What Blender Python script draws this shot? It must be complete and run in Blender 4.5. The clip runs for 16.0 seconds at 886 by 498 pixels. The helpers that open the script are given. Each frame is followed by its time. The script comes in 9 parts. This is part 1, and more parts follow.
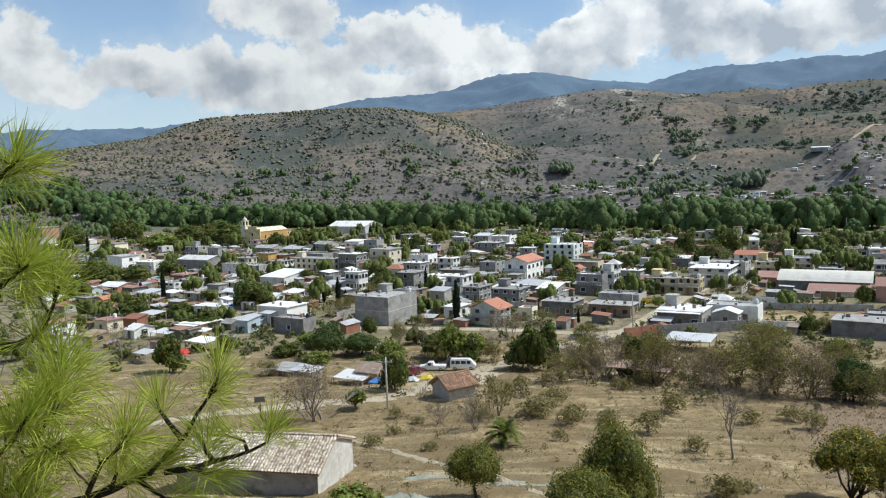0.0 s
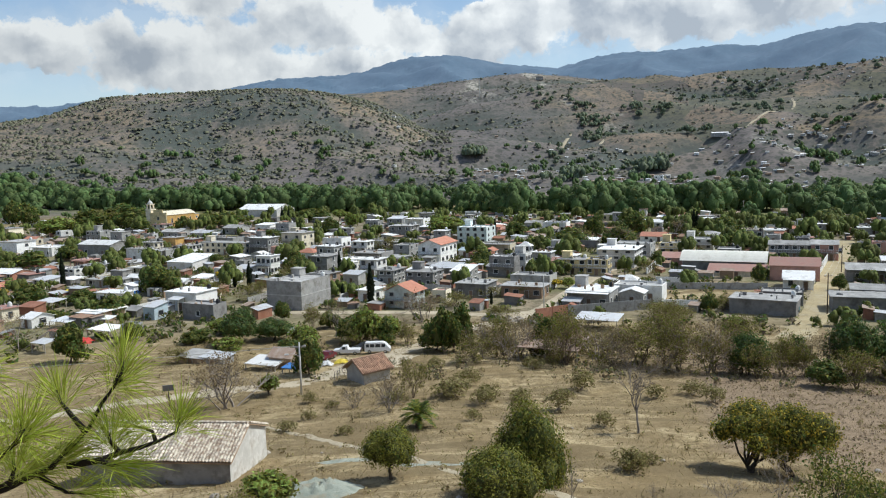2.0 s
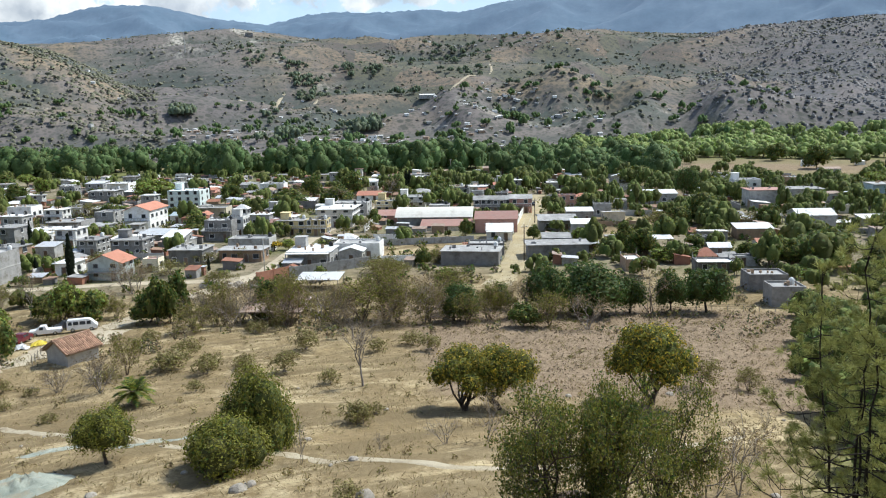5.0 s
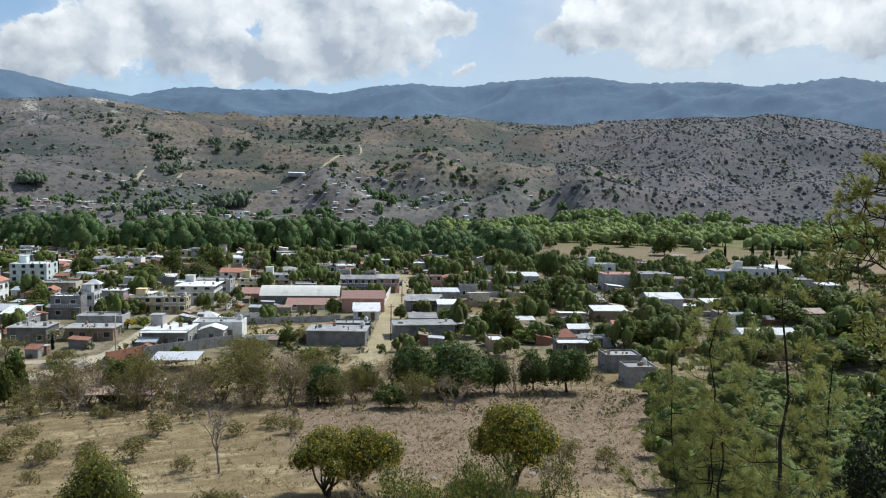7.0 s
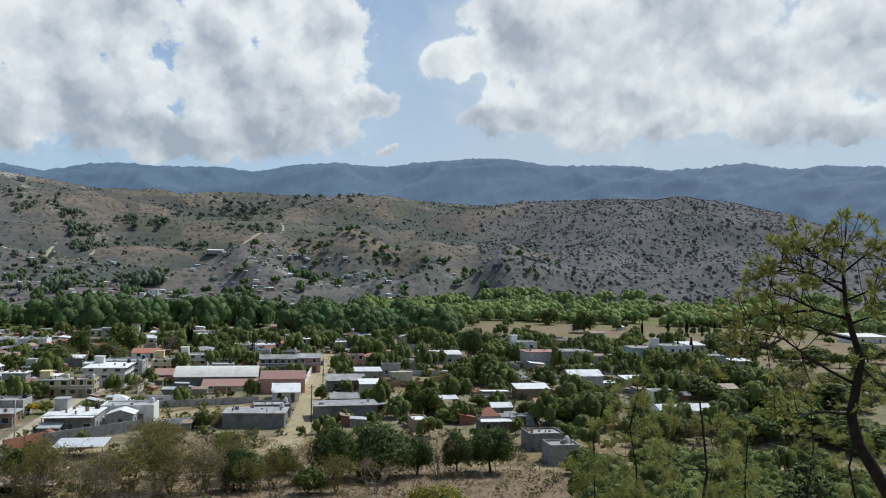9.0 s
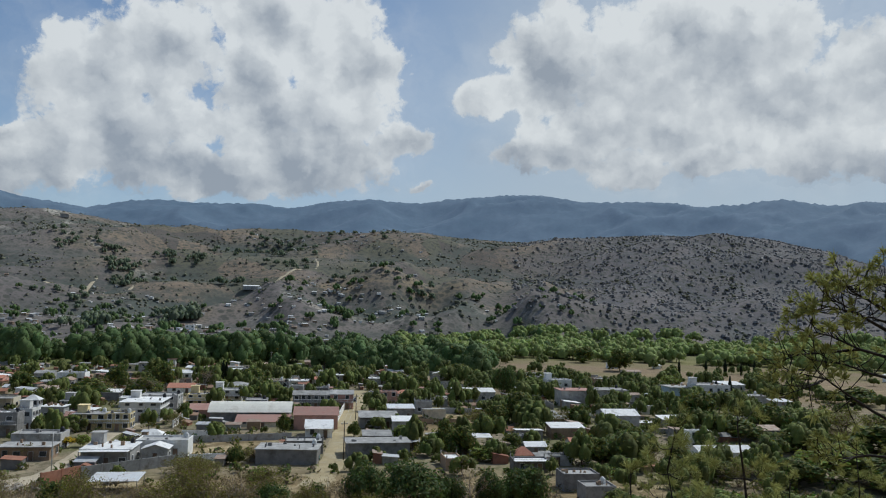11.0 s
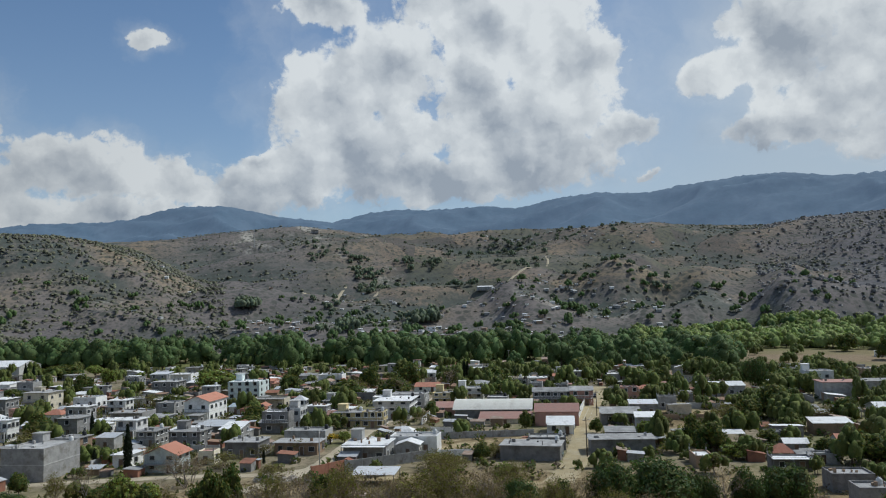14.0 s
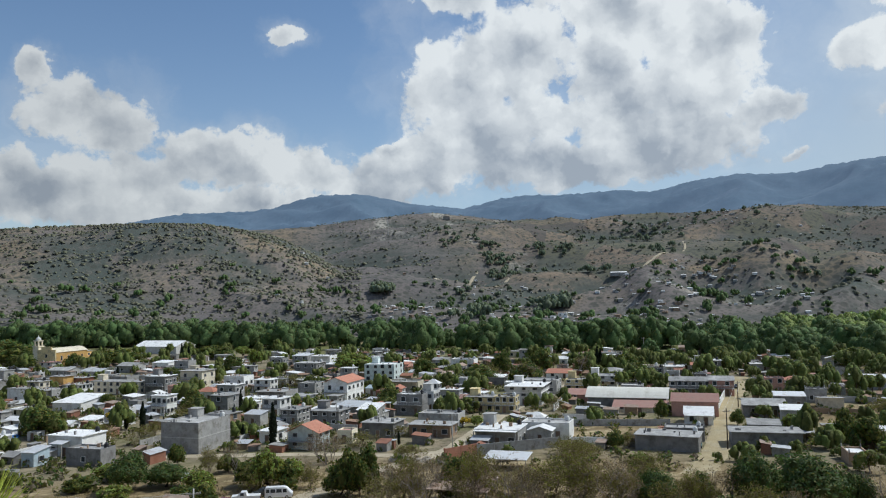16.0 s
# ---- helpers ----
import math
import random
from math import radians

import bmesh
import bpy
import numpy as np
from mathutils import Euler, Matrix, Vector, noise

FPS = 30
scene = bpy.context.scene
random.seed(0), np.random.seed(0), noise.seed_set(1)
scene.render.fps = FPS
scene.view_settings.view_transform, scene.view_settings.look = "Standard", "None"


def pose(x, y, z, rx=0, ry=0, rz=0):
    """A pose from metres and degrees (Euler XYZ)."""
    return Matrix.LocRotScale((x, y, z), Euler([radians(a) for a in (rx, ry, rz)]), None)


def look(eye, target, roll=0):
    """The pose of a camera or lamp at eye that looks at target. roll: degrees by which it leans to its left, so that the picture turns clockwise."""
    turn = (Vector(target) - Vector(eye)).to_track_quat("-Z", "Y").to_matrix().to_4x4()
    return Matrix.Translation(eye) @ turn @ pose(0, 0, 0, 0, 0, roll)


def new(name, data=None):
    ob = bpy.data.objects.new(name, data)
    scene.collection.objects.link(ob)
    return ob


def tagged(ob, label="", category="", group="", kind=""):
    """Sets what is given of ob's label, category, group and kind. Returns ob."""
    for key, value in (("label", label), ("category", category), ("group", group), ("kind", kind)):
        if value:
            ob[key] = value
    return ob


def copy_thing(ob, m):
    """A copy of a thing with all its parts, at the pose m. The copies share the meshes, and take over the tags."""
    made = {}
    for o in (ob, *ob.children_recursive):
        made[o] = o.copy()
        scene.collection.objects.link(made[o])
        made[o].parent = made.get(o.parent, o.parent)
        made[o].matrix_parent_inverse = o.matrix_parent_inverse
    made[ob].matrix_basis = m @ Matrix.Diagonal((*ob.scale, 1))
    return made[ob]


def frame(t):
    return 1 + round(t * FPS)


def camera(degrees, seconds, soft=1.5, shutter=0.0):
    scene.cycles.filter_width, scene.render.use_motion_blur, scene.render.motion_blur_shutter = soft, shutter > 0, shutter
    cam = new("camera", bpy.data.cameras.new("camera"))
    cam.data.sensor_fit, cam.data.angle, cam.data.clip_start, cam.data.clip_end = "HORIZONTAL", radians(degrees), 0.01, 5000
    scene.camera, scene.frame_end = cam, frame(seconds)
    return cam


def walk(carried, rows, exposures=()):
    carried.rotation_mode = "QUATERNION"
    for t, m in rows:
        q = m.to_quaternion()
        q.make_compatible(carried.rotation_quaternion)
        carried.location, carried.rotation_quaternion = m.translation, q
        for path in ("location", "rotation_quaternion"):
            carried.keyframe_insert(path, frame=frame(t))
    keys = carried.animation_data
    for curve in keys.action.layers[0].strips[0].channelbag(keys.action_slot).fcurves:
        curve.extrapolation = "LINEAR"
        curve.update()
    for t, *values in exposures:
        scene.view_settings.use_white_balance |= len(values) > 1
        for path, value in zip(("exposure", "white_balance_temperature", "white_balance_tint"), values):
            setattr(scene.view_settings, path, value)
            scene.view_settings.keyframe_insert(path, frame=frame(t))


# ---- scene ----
cam = camera(58.50, 16.0, soft=1.12)
EYE = (0.0, 0.0, 36.0)
# seconds, yaw, pitch, roll of the turning camera
TURNS = [
    (0.0, 0.00, -5.00, 1.90),
    (0.5, -0.02, -5.00, 1.79),
    (1.0, -0.39, -5.45, 1.80),
    (1.5, -2.73, -6.20, 1.84),
    (2.0, -6.24, -6.42, 1.64),
    (2.5, -9.68, -6.74, 1.98),
    (3.0, -10.69, -8.93, 3.11),
    (3.5, -17.32, -9.75, 2.50),
    (4.0, -21.60, -10.07, 2.44),
    (4.2, -23.43, -10.70, 2.49),
    (6.3, -30.66, -7.36, -0.63),
    (6.5, -32.19, -7.28, -0.73),
    (7.0, -35.89, -4.03, -0.83),
    (7.5, -39.02, -1.59, -1.00),
    (8.0, -40.13, -0.69, -1.27),
    (8.5, -41.22, -0.17, -1.21),
    (8.7, -41.55, 0.65, -1.29),
    (10.8, -39.54, 4.32, -1.01),
    (11.0, -39.05, 4.31, -1.25),
    (11.5, -36.74, 4.32, -1.06),
    (12.0, -34.51, 5.06, -0.10),
    (12.5, -32.73, 5.06, 0.00),
    (13.0, -30.40, 4.37, -0.00),
    (13.5, -26.32, 4.03, 1.00),
    (14.0, -22.33, 4.10, 1.51),
    (14.5, -19.12, 4.05, 2.14),
    (15.0, -14.58, 3.92, 2.22),
    (15.5, -13.22, 3.24, 1.91),
    (16.0, -12.87, 3.29, 1.22),
]
# seconds, stops, kelvin, tint: the phone's own exposure drifts as the sky fills its picture
LIGHT = [(0.0, -0.1, 6200, 6), (1.5, -0.13, 6200, 6), (2.5, -0.03, 6200, 6), (3.5, 0.27, 6200, 6), (4.2, 0.29, 6200, 6), (6.3, 0.01, 6050, 6), (7.0, -0.17, 6050, 6), (8.5, -0.31, 6050, 6), (11.0, -0.67, 6050, 6), (12.5, -0.67, 6050, 6), (14.0, -0.64, 6050, 6), (15.0, -0.53, 6050, 6), (16.0, -0.47, 6050, 6)]
walk(cam, [(t, pose(*EYE, 90 + pitch, roll, yaw)) for t, yaw, pitch, roll in TURNS], LIGHT)

# ---- sky, clouds and sun ----
SUN_AZ, SUN_EL = 82.0, 52.0


def wire(tree, node, **inputs):
    """Makes a node; values or sockets go to its inputs by name or, as i0, i1, by number."""
    n = tree.nodes.new(node)
    for key, value in inputs.items():
        if key == "set_data_type":
            n.data_type = value
            continue
        if key == "set_attribute_name":
            n.attribute_name = value
            continue
        socket = n.inputs[int(key[1:])] if key[0] == "i" and key[1:].isdigit() else n.inputs[key]
        if isinstance(value, bpy.types.NodeSocket):
            tree.links.new(value, socket)
        else:
            socket.default_value = value
    return n


def calc(tree, operation, *values, clamp=False):
    n = wire(tree, "ShaderNodeMath", **{"i%d" % i: v for i, v in enumerate(values)})
    n.operation, n.use_clamp = operation, clamp
    return n.outputs[0]


# cumulus heaps: azimuth, elevation, half width, half height in degrees
HEAPS_WEST = [(-14.4, 15.0, 1.2, 1.4), (-12.9, 12.7, 3.0, 1.9), (-9.8, 11.6, 3.0, 2.4), (-4.3, 9.8, 3.8, 2.0), (-0.8, 9.4, 3.0, 2.3), (-13.2, 7.6, 5.7, 2.5), (3.9, 9.1, 3.0, 1.8), (-3.0, 10.6, 3.6, 1.5), (-8.0, 8.3, 3.6, 1.9),
              (7.1, 7.1, 4.8, 1.4), (-15.8, 8.6, 2.5, 2.0), (1.8, 18.0, 1.7, 0.8), (9.2, 10.7, 1.5, 0.6), (-27.6, 8.9, 3.2, 2.2), (-25.9, 6.9, 3.2, 1.7), (-20.3, 7.9, 3.9, 1.7), (-32, 11, 3, 2.5), (-38, 9, 4, 2.2), (0.5, 6.6, 6.0, 1.4), (-6.0, 6.2, 9.0, 1.8)]
HEAPS_EAST = [(14.4, 15.0, 4.3, 3.7), (19.0, 17.1, 4.3, 3.9), (26.7, 19.8, 5.2, 3.9), (31.5, 17.0, 4.7, 4.5), (29.0, 13.4, 6.4, 2.8), (35.6, 12.0, 2.6, 1.4), (15.5, 11.6, 4.8, 2.4), (19.5, 9.5, 8.6, 1.6),
              (14.2, 20.9, 4.0, 1.4), (46.5, 17.8, 4.4, 4.2), (42.6, 15.4, 3.6, 1.6), (53.4, 16.5, 6.6, 5.6), (59.5, 18.0, 6.1, 4.9), (46.0, 11.2, 4.5, 1.3), (52.5, 9.9, 4.2, 1.3), (57.5, 10.3, 2.6, 1.1), (62.3, 13.4, 5.1, 3.2), (69, 15, 6, 4), (71, 10, 5, 1.3), (23, 22, 4, 3), (20.5, 12.5, 3, 2), (13.2, 10.2, 4.6, 1.7), (22.5, 8.9, 7.0, 1.6),
              (50.0, 12.5, 6.0, 2.2), (37.0, 9.0, 1.0, 0.45), (24.9, 15.9, 3.4, 3.2), (25.5, 12.5, 3.5, 2.2), (11.0, 9.0, 6.0, 1.7), (29.0, 10.4, 7.0, 2.2), (56.0, 13.0, 7.0, 3.0), (65.0, 10.6, 5.0, 1.6)]

world = bpy.data.worlds.new("sky")
scene.world = world
world.use_nodes = True
wt = world.node_tree
wt.nodes.clear()
sky = wt.nodes.new("ShaderNodeTexSky")
sky.sky_type, sky.sun_disc = "NISHITA", False
sky.sun_elevation, sky.sun_rotation = radians(SUN_EL), radians(SUN_AZ)
sky.altitude, sky.air_density, sky.dust_density, sky.ozone_density = 1500, 1.15, 0.25, 2.5
way = wt.nodes.new("ShaderNodeTexCoord").outputs["Generated"]
part_xyz = wire(wt, "ShaderNodeSeparateXYZ", i0=way)
deg = 57.29578
az = calc(wt, "MULTIPLY", calc(wt, "ARCTAN2", part_xyz.outputs[0], part_xyz.outputs[1]), deg)
el = calc(wt, "MULTIPLY", calc(wt, "ARCSINE", part_xyz.outputs[2]), deg)
flat = wire(wt, "ShaderNodeCombineXYZ", i0=az, i1=el).outputs[0]
swirl = wire(wt, "ShaderNodeTexNoise", Vector=flat, Scale=0.32, Detail=7.0, Roughness=0.62)
push = wire(wt, "ShaderNodeVectorMath", i0=swirl.outputs["Color"], i1=(-0.5, -0.5, -0.5))
push.operation = "ADD"
push = wire(wt, "ShaderNodeVectorMath", i0=push.outputs[0], i1=(4.0, 3.2, 0.0))
push.operation = "MULTIPLY"
bent = wire(wt, "ShaderNodeVectorMath", i0=flat, i1=push.outputs[0])
bent.operation = "ADD"
heap, weight, lean = None, None, None
for u, v, ru, rv in HEAPS_WEST + HEAPS_EAST:
    off = wire(wt, "ShaderNodeVectorMath", i0=bent.outputs[0], i1=(-u, -v, 0))
    off.operation = "ADD"
    off = wire(wt, "ShaderNodeVectorMath", i0=off.outputs[0], i1=(1 / ru, 1 / rv, 0))
    off.operation = "MULTIPLY"
    size = wire(wt, "ShaderNodeVectorMath", i0=off.outputs[0])
    size.operation = "LENGTH"
    inside = calc(wt, "SUBTRACT", 1.0, size.outputs["Value"])
    heap = inside if heap is None else calc(wt, "SMOOTH_MAX", heap, inside, 0.25)
    high = wire(wt, "ShaderNodeVectorMath", i0=off.outputs[0], i1=(0.35, 0.9, 0))
    high.operation = "DOT_PRODUCT"
    own = calc(wt, "MAXIMUM", calc(wt, "ADD", inside, 0.15), 0.0)
    tilt = calc(wt, "MULTIPLY", own, high.outputs["Value"])
    weight, lean = (own, tilt) if weight is None else (calc(wt, "ADD", weight, own), calc(wt, "ADD", lean, tilt))
# the same kind of heaps everywhere else in the sky
rest = wire(wt, "ShaderNodeTexNoise", Vector=bent.outputs[0], Scale=0.07, Detail=4.0, Roughness=0.5)
aside = calc(wt, "SUBTRACT", calc(wt, "MULTIPLY", calc(wt, "ABSOLUTE", calc(wt, "SUBTRACT", az, 18.0)), 0.1), 6.0, clamp=True)
above = calc(wt, "MULTIPLY", calc(wt, "SUBTRACT", el, 21.0), 0.25, clamp=True)
other = calc(wt, "MULTIPLY", calc(wt, "SUBTRACT", rest.outputs[0], 0.58), 4.0)
other = calc(wt, "SUBTRACT", calc(wt, "ADD", other, 1.0), calc(wt, "SUBTRACT", 2.0, calc(wt, "MULTIPLY", calc(wt, "MAXIMUM", aside, above), 1.0)))
heap = calc(wt, "MAXIMUM", heap, other)
# cauliflower puffs: rounded cells at three sizes, and the same a little sunward for light and shade
fray = wire(wt, "ShaderNodeTexNoise", Vector=flat, Scale=1.3, Detail=5.0, Roughness=0.6)
fray = wire(wt, "ShaderNodeVectorMath", i0=fray.outputs["Color"], i1=(-0.5, -0.5, -0.5))
fray.operation = "ADD"
fray = wire(wt, "ShaderNodeVectorMath", i0=fray.outputs[0], i1=(1.1, 1.1, 0.0))
fray.operation = "MULTIPLY"
torn = wire(wt, "ShaderNodeVectorMath", i0=flat, i1=fray.outputs[0])
torn.operation = "ADD"


def puffs(offset, scale=0.36, detail=3.0):
    p = wire(wt, "ShaderNodeVectorMath", i0=torn.outputs[0], i1=(offset[0], offset[1], 0))
    p.operation = "ADD"
    v = wire(wt, "ShaderNodeTexVoronoi", Vector=p.outputs[0], Scale=scale, Detail=detail, Roughness=0.55)
    v.feature, v.normalize = "SMOOTH_F1", True
    v.inputs["Smoothness"].default_value = 0.35
    return v.outputs["Distance"]


puff = puffs((0, 0))
curl = wire(wt, "ShaderNodeTexNoise", Vector=torn.outputs[0], Scale=0.55, Detail=9.0, Roughness=0.62).outputs[0]
dense = calc(wt, "ADD", heap, calc(wt, "MULTIPLY", calc(wt, "SUBTRACT", 0.30, puff), 1.2))
dense = calc(wt, "ADD", dense, calc(wt, "MULTIPLY", calc(wt, "SUBTRACT", curl, 0.5), 1.15))
cover = wire(wt, "ShaderNodeMapRange", Value=dense, i1=-0.08, i2=0.22)
cover.interpolation_type = "SMOOTHSTEP"
# thin vapour drifting round the heaps
wisp = wire(wt, "ShaderNodeTexNoise", Vector=bent.outputs[0], Scale=0.16, Detail=6.0, Roughness=0.6).outputs[0]
vapour = wire(wt, "ShaderNodeMapRange", Value=calc(wt, "ADD", heap, calc(wt, "MULTIPLY", calc(wt, "SUBTRACT", wisp, 0.5), 3.2)), i1=-0.9, i2=0.6)
vapour.interpolation_type = "SMOOTHSTEP"
cover = calc(wt, "MAXIMUM", cover.outputs[0], calc(wt, "MULTIPLY", vapour.outputs[0], 0.25))


def billow(offset):
    p = wire(wt, "ShaderNodeVectorMath", i0=torn.outputs[0], i1=(offset[0], offset[1], 0))
    p.operation = "ADD"
    return wire(wt, "ShaderNodeTexNoise", Vector=p.outputs[0], Scale=0.17, Detail=5.0, Roughness=0.55).outputs[0]


# the sunward flank of each billow is bright, the other flank and the flat base are grey
slope = calc(wt, "SUBTRACT", billow((0, 0)), billow((1.3, 1.7)))
lit = calc(wt, "ADD", calc(wt, "MULTIPLY", calc(wt, "SUBTRACT", puffs((0.6, 0.9), 0.25, 2.4), puffs((0, 0), 0.25, 2.4)), 1.9), calc(wt, "MULTIPLY", slope, 2.3))
lit = calc(wt, "ADD", calc(wt, "SUBTRACT", 0.90, calc(wt, "MULTIPLY", calc(wt, "MAXIMUM", heap, 0.0), 0.55)), lit)
lit = calc(wt, "ADD", lit, calc(wt, "MULTIPLY", calc(wt, "DIVIDE", lean, calc(wt, "MAXIMUM", weight, 0.02)), 0.34))
low_down = wire(wt, "ShaderNodeMapRange", Value=el, i1=8.0, i2=15.5, i3=-0.30, i4=0.03)
low_down.interpolation_type = "SMOOTHSTEP"
lit = calc(wt, "ADD", calc(wt, "ADD", calc(wt, "MULTIPLY", lit, 0.72), 0.2), calc(wt, "MULTIPLY", low_down.outputs[0], wire(wt, "ShaderNodeMapRange", Value=az, i1=5.0, i2=16.0).outputs[0]))
tone = wire(wt, "ShaderNodeValToRGB", i0=lit)
tone.color_ramp.elements[0].position, tone.color_ramp.elements[0].color = 0.1, (4.9, 5.3, 5.95, 1)
tone.color_ramp.elements[1].position, tone.color_ramp.elements[1].color = 0.92, (11.3, 11.2, 11.0, 1)
veil = wire(wt, "ShaderNodeMix", i0=calc(wt, "MULTIPLY", cover, 0.95), set_data_type="RGBA")
bright = wire(wt, "ShaderNodeMapRange", Value=az, i1=-10.0, i2=14.0, i3=0.78, i4=1.0)
glow = wire(wt, "ShaderNodeVectorMath", i0=tone.outputs[0])
glow.operation = "SCALE"
wt.links.new(bright.outputs[0], glow.inputs["Scale"])
wt.links.new(glow.outputs[0], veil.inputs[7])
# the pale haze low over the horizon
sunny = wire(wt, "ShaderNodeMapRange", Value=calc(wt, "ABSOLUTE", calc(wt, "SUBTRACT", az, SUN_AZ)), i1=68.0, i2=34.0)
sunny.interpolation_type = "SMOOTHSTEP"
low = calc(wt, "POWER", 2.718, calc(wt, "MULTIPLY", calc(wt, "MAXIMUM", el, 0.0), calc(wt, "ADD", -0.135, calc(wt, "MULTIPLY", sunny.outputs[0], 0.118))))
low = calc(wt, "MULTIPLY", low, 0.92)
mist = wire(wt, "ShaderNodeMix", i0=low, set_data_type="RGBA")
clear = wire(wt, "ShaderNodeVectorMath", i0=sky.outputs[0], i1=(1.24, 1.30, 1.34))
clear.operation = "MULTIPLY"
wt.links.new(clear.outputs[0], mist.inputs[6])
mist.inputs[7].default_value = (6.9, 7.5, 8.0, 1)
wt.links.new(mist.outputs[2], veil.inputs[6])
back = wire(wt, "ShaderNodeBackground", i0=veil.outputs[2], Strength=0.1)
wt.links.new(back.outputs[0], wire(wt, "ShaderNodeOutputWorld").inputs[0])

sun = new("sun", bpy.data.lights.new("sun", "SUN"))
sun.data.energy, sun.data.angle, sun.data.color = 4.7, radians(0.53), (1.0, 0.965, 0.90)
toward = Vector((math.sin(radians(SUN_AZ)) * math.cos(radians(SUN_EL)), math.cos(radians(SUN_AZ)) * math.cos(radians(SUN_EL)), math.sin(radians(SUN_EL))))
sun.matrix_world = look(toward * 300, (0, 0, 0))

# ---- materials ----
MATS = {}


def material(name, a, b, size=1.0, rough_=0.85, grain=None, bump=0.3, metal=0.0, spread=0.0, edge=(0.35, 0.65), dirt=None, dirt_size=0.25, through_=0.0, island=False):
    """Two colours mixed by noise of that size in metres, finer grain on top, dirt in large patches, a spread of tone from object to object."""
    if name in MATS:
        return MATS[name]
    m = MATS[name] = bpy.data.materials.new(name)
    m.use_nodes = True
    t = m.node_tree
    bsdf = t.nodes["Principled BSDF"]
    place = t.nodes.new("ShaderNodeTexCoord").outputs["Object"]
    big = wire(t, "ShaderNodeTexNoise", Vector=place, Scale=1 / size, Detail=6.0, Roughness=0.65)
    ramp = wire(t, "ShaderNodeMapRange", Value=big.outputs[0], i1=edge[0], i2=edge[1])
    mix = wire(t, "ShaderNodeMix", i0=ramp.outputs[0], set_data_type="RGBA")
    mix.inputs[6].default_value, mix.inputs[7].default_value = (*a, 1), (*b, 1)
    colour = mix.outputs[2]
    small = wire(t, "ShaderNodeTexNoise", Vector=place, Scale=9 / size if grain is None else 1 / grain, Detail=4.0, Roughness=0.7)
    if dirt:
        spot = wire(t, "ShaderNodeTexNoise", Vector=place, Scale=dirt_size, Detail=5.0, Roughness=0.7)
        spot = wire(t, "ShaderNodeMapRange", Value=spot.outputs[0], i1=0.5, i2=0.72)
        d = wire(t, "ShaderNodeMix", i0=spot.outputs[0], set_data_type="RGBA")
        t.links.new(colour, d.inputs[6])
        d.inputs[7].default_value = (*dirt, 1)
        colour = d.outputs[2]
    tone = calc(t, "ADD", 0.72, calc(t, "MULTIPLY", small.outputs[0], 0.56))
    if spread:
        info = t.nodes.new("ShaderNodeNewGeometry").outputs["Random Per Island"] if island else t.nodes.new("ShaderNodeObjectInfo").outputs["Random"]
        tone = calc(t, "MULTIPLY", tone, calc(t, "ADD", 1 - spread, calc(t, "MULTIPLY", info, 2 * spread)))
    hsv = wire(t, "ShaderNodeHueSaturation", Value=tone, Color=colour)
    if spread and island:
        t.links.new(calc(t, "ADD", 0.485, calc(t, "MULTIPLY", info, 0.03)), hsv.inputs["Hue"])
    t.links.new(hsv.outputs[0], bsdf.inputs["Base Color"])
    bsdf.inputs["Roughness"].default_value, bsdf.inputs["Metallic"].default_value = rough_, metal
    bsdf.inputs["Specular IOR Level"].default_value = 0.25
    if bump:
        lift = wire(t, "ShaderNodeBump", Strength=bump, Distance=0.1 * size, Height=small.outputs[0])
        t.links.new(lift.outputs[0], bsdf.inputs["Normal"])
    if through_:
        thin = wire(t, "ShaderNodeBsdfTranslucent", Color=hsv.outputs[0])
        both = wire(t, "ShaderNodeMixShader", i0=through_, i1=bsdf.outputs[0], i2=thin.outputs[0])
        t.links.new(both.outputs[0], t.nodes["Material Output"].inputs[0])
    return m


def leaf(name, a, b, size=0.8, spread=0.35):
    return material(name, a, b, size=size, rough_=0.7, bump=0, spread=spread, through_=0.37, island=True)


def wall_paint(name, a, b, dirt=(0.2, 0.18, 0.15)):
    return material(name, a, b, size=1.6, rough_=0.9, grain=0.07, bump=0.15, spread=0.26, dirt=dirt, dirt_size=0.45)


GREY = wall_paint("bare_block_wall", (0.32, 0.315, 0.305), (0.46, 0.45, 0.43))
DARKGREY = wall_paint("weathered_render", (0.20, 0.195, 0.19), (0.29, 0.28, 0.27), (0.12, 0.11, 0.1))
WHITE = wall_paint("white_limewash", (0.74, 0.73, 0.70), (0.82, 0.81, 0.79), (0.5, 0.47, 0.42))
PALE_RENDER = material("stained_pale_render", (0.50, 0.48, 0.44), (0.70, 0.68, 0.64), size=1.2, rough_=0.9, grain=0.07, bump=0.25, dirt=(0.34, 0.29, 0.23), dirt_size=0.8)
CREAM = wall_paint("cream_paint", (0.72, 0.64, 0.48), (0.78, 0.71, 0.57), (0.45, 0.4, 0.3))
OCHRE = wall_paint("ochre_paint", (0.62, 0.36, 0.11), (0.68, 0.44, 0.17), (0.35, 0.24, 0.12))
YELLOW = wall_paint("pale_yellow_paint", (0.66, 0.53, 0.27), (0.72, 0.6, 0.35), (0.35, 0.3, 0.2))
PINK = wall_paint("salmon_pink_paint", (0.55, 0.30, 0.24), (0.62, 0.36, 0.29), (0.3, 0.2, 0.17))
BLUE = wall_paint("pale_blue_paint", (0.45, 0.56, 0.62), (0.55, 0.65, 0.70), (0.35, 0.38, 0.4))
TEAL = wall_paint("pale_teal_paint", (0.56, 0.63, 0.61), (0.64, 0.70, 0.68), (0.35, 0.38, 0.36))
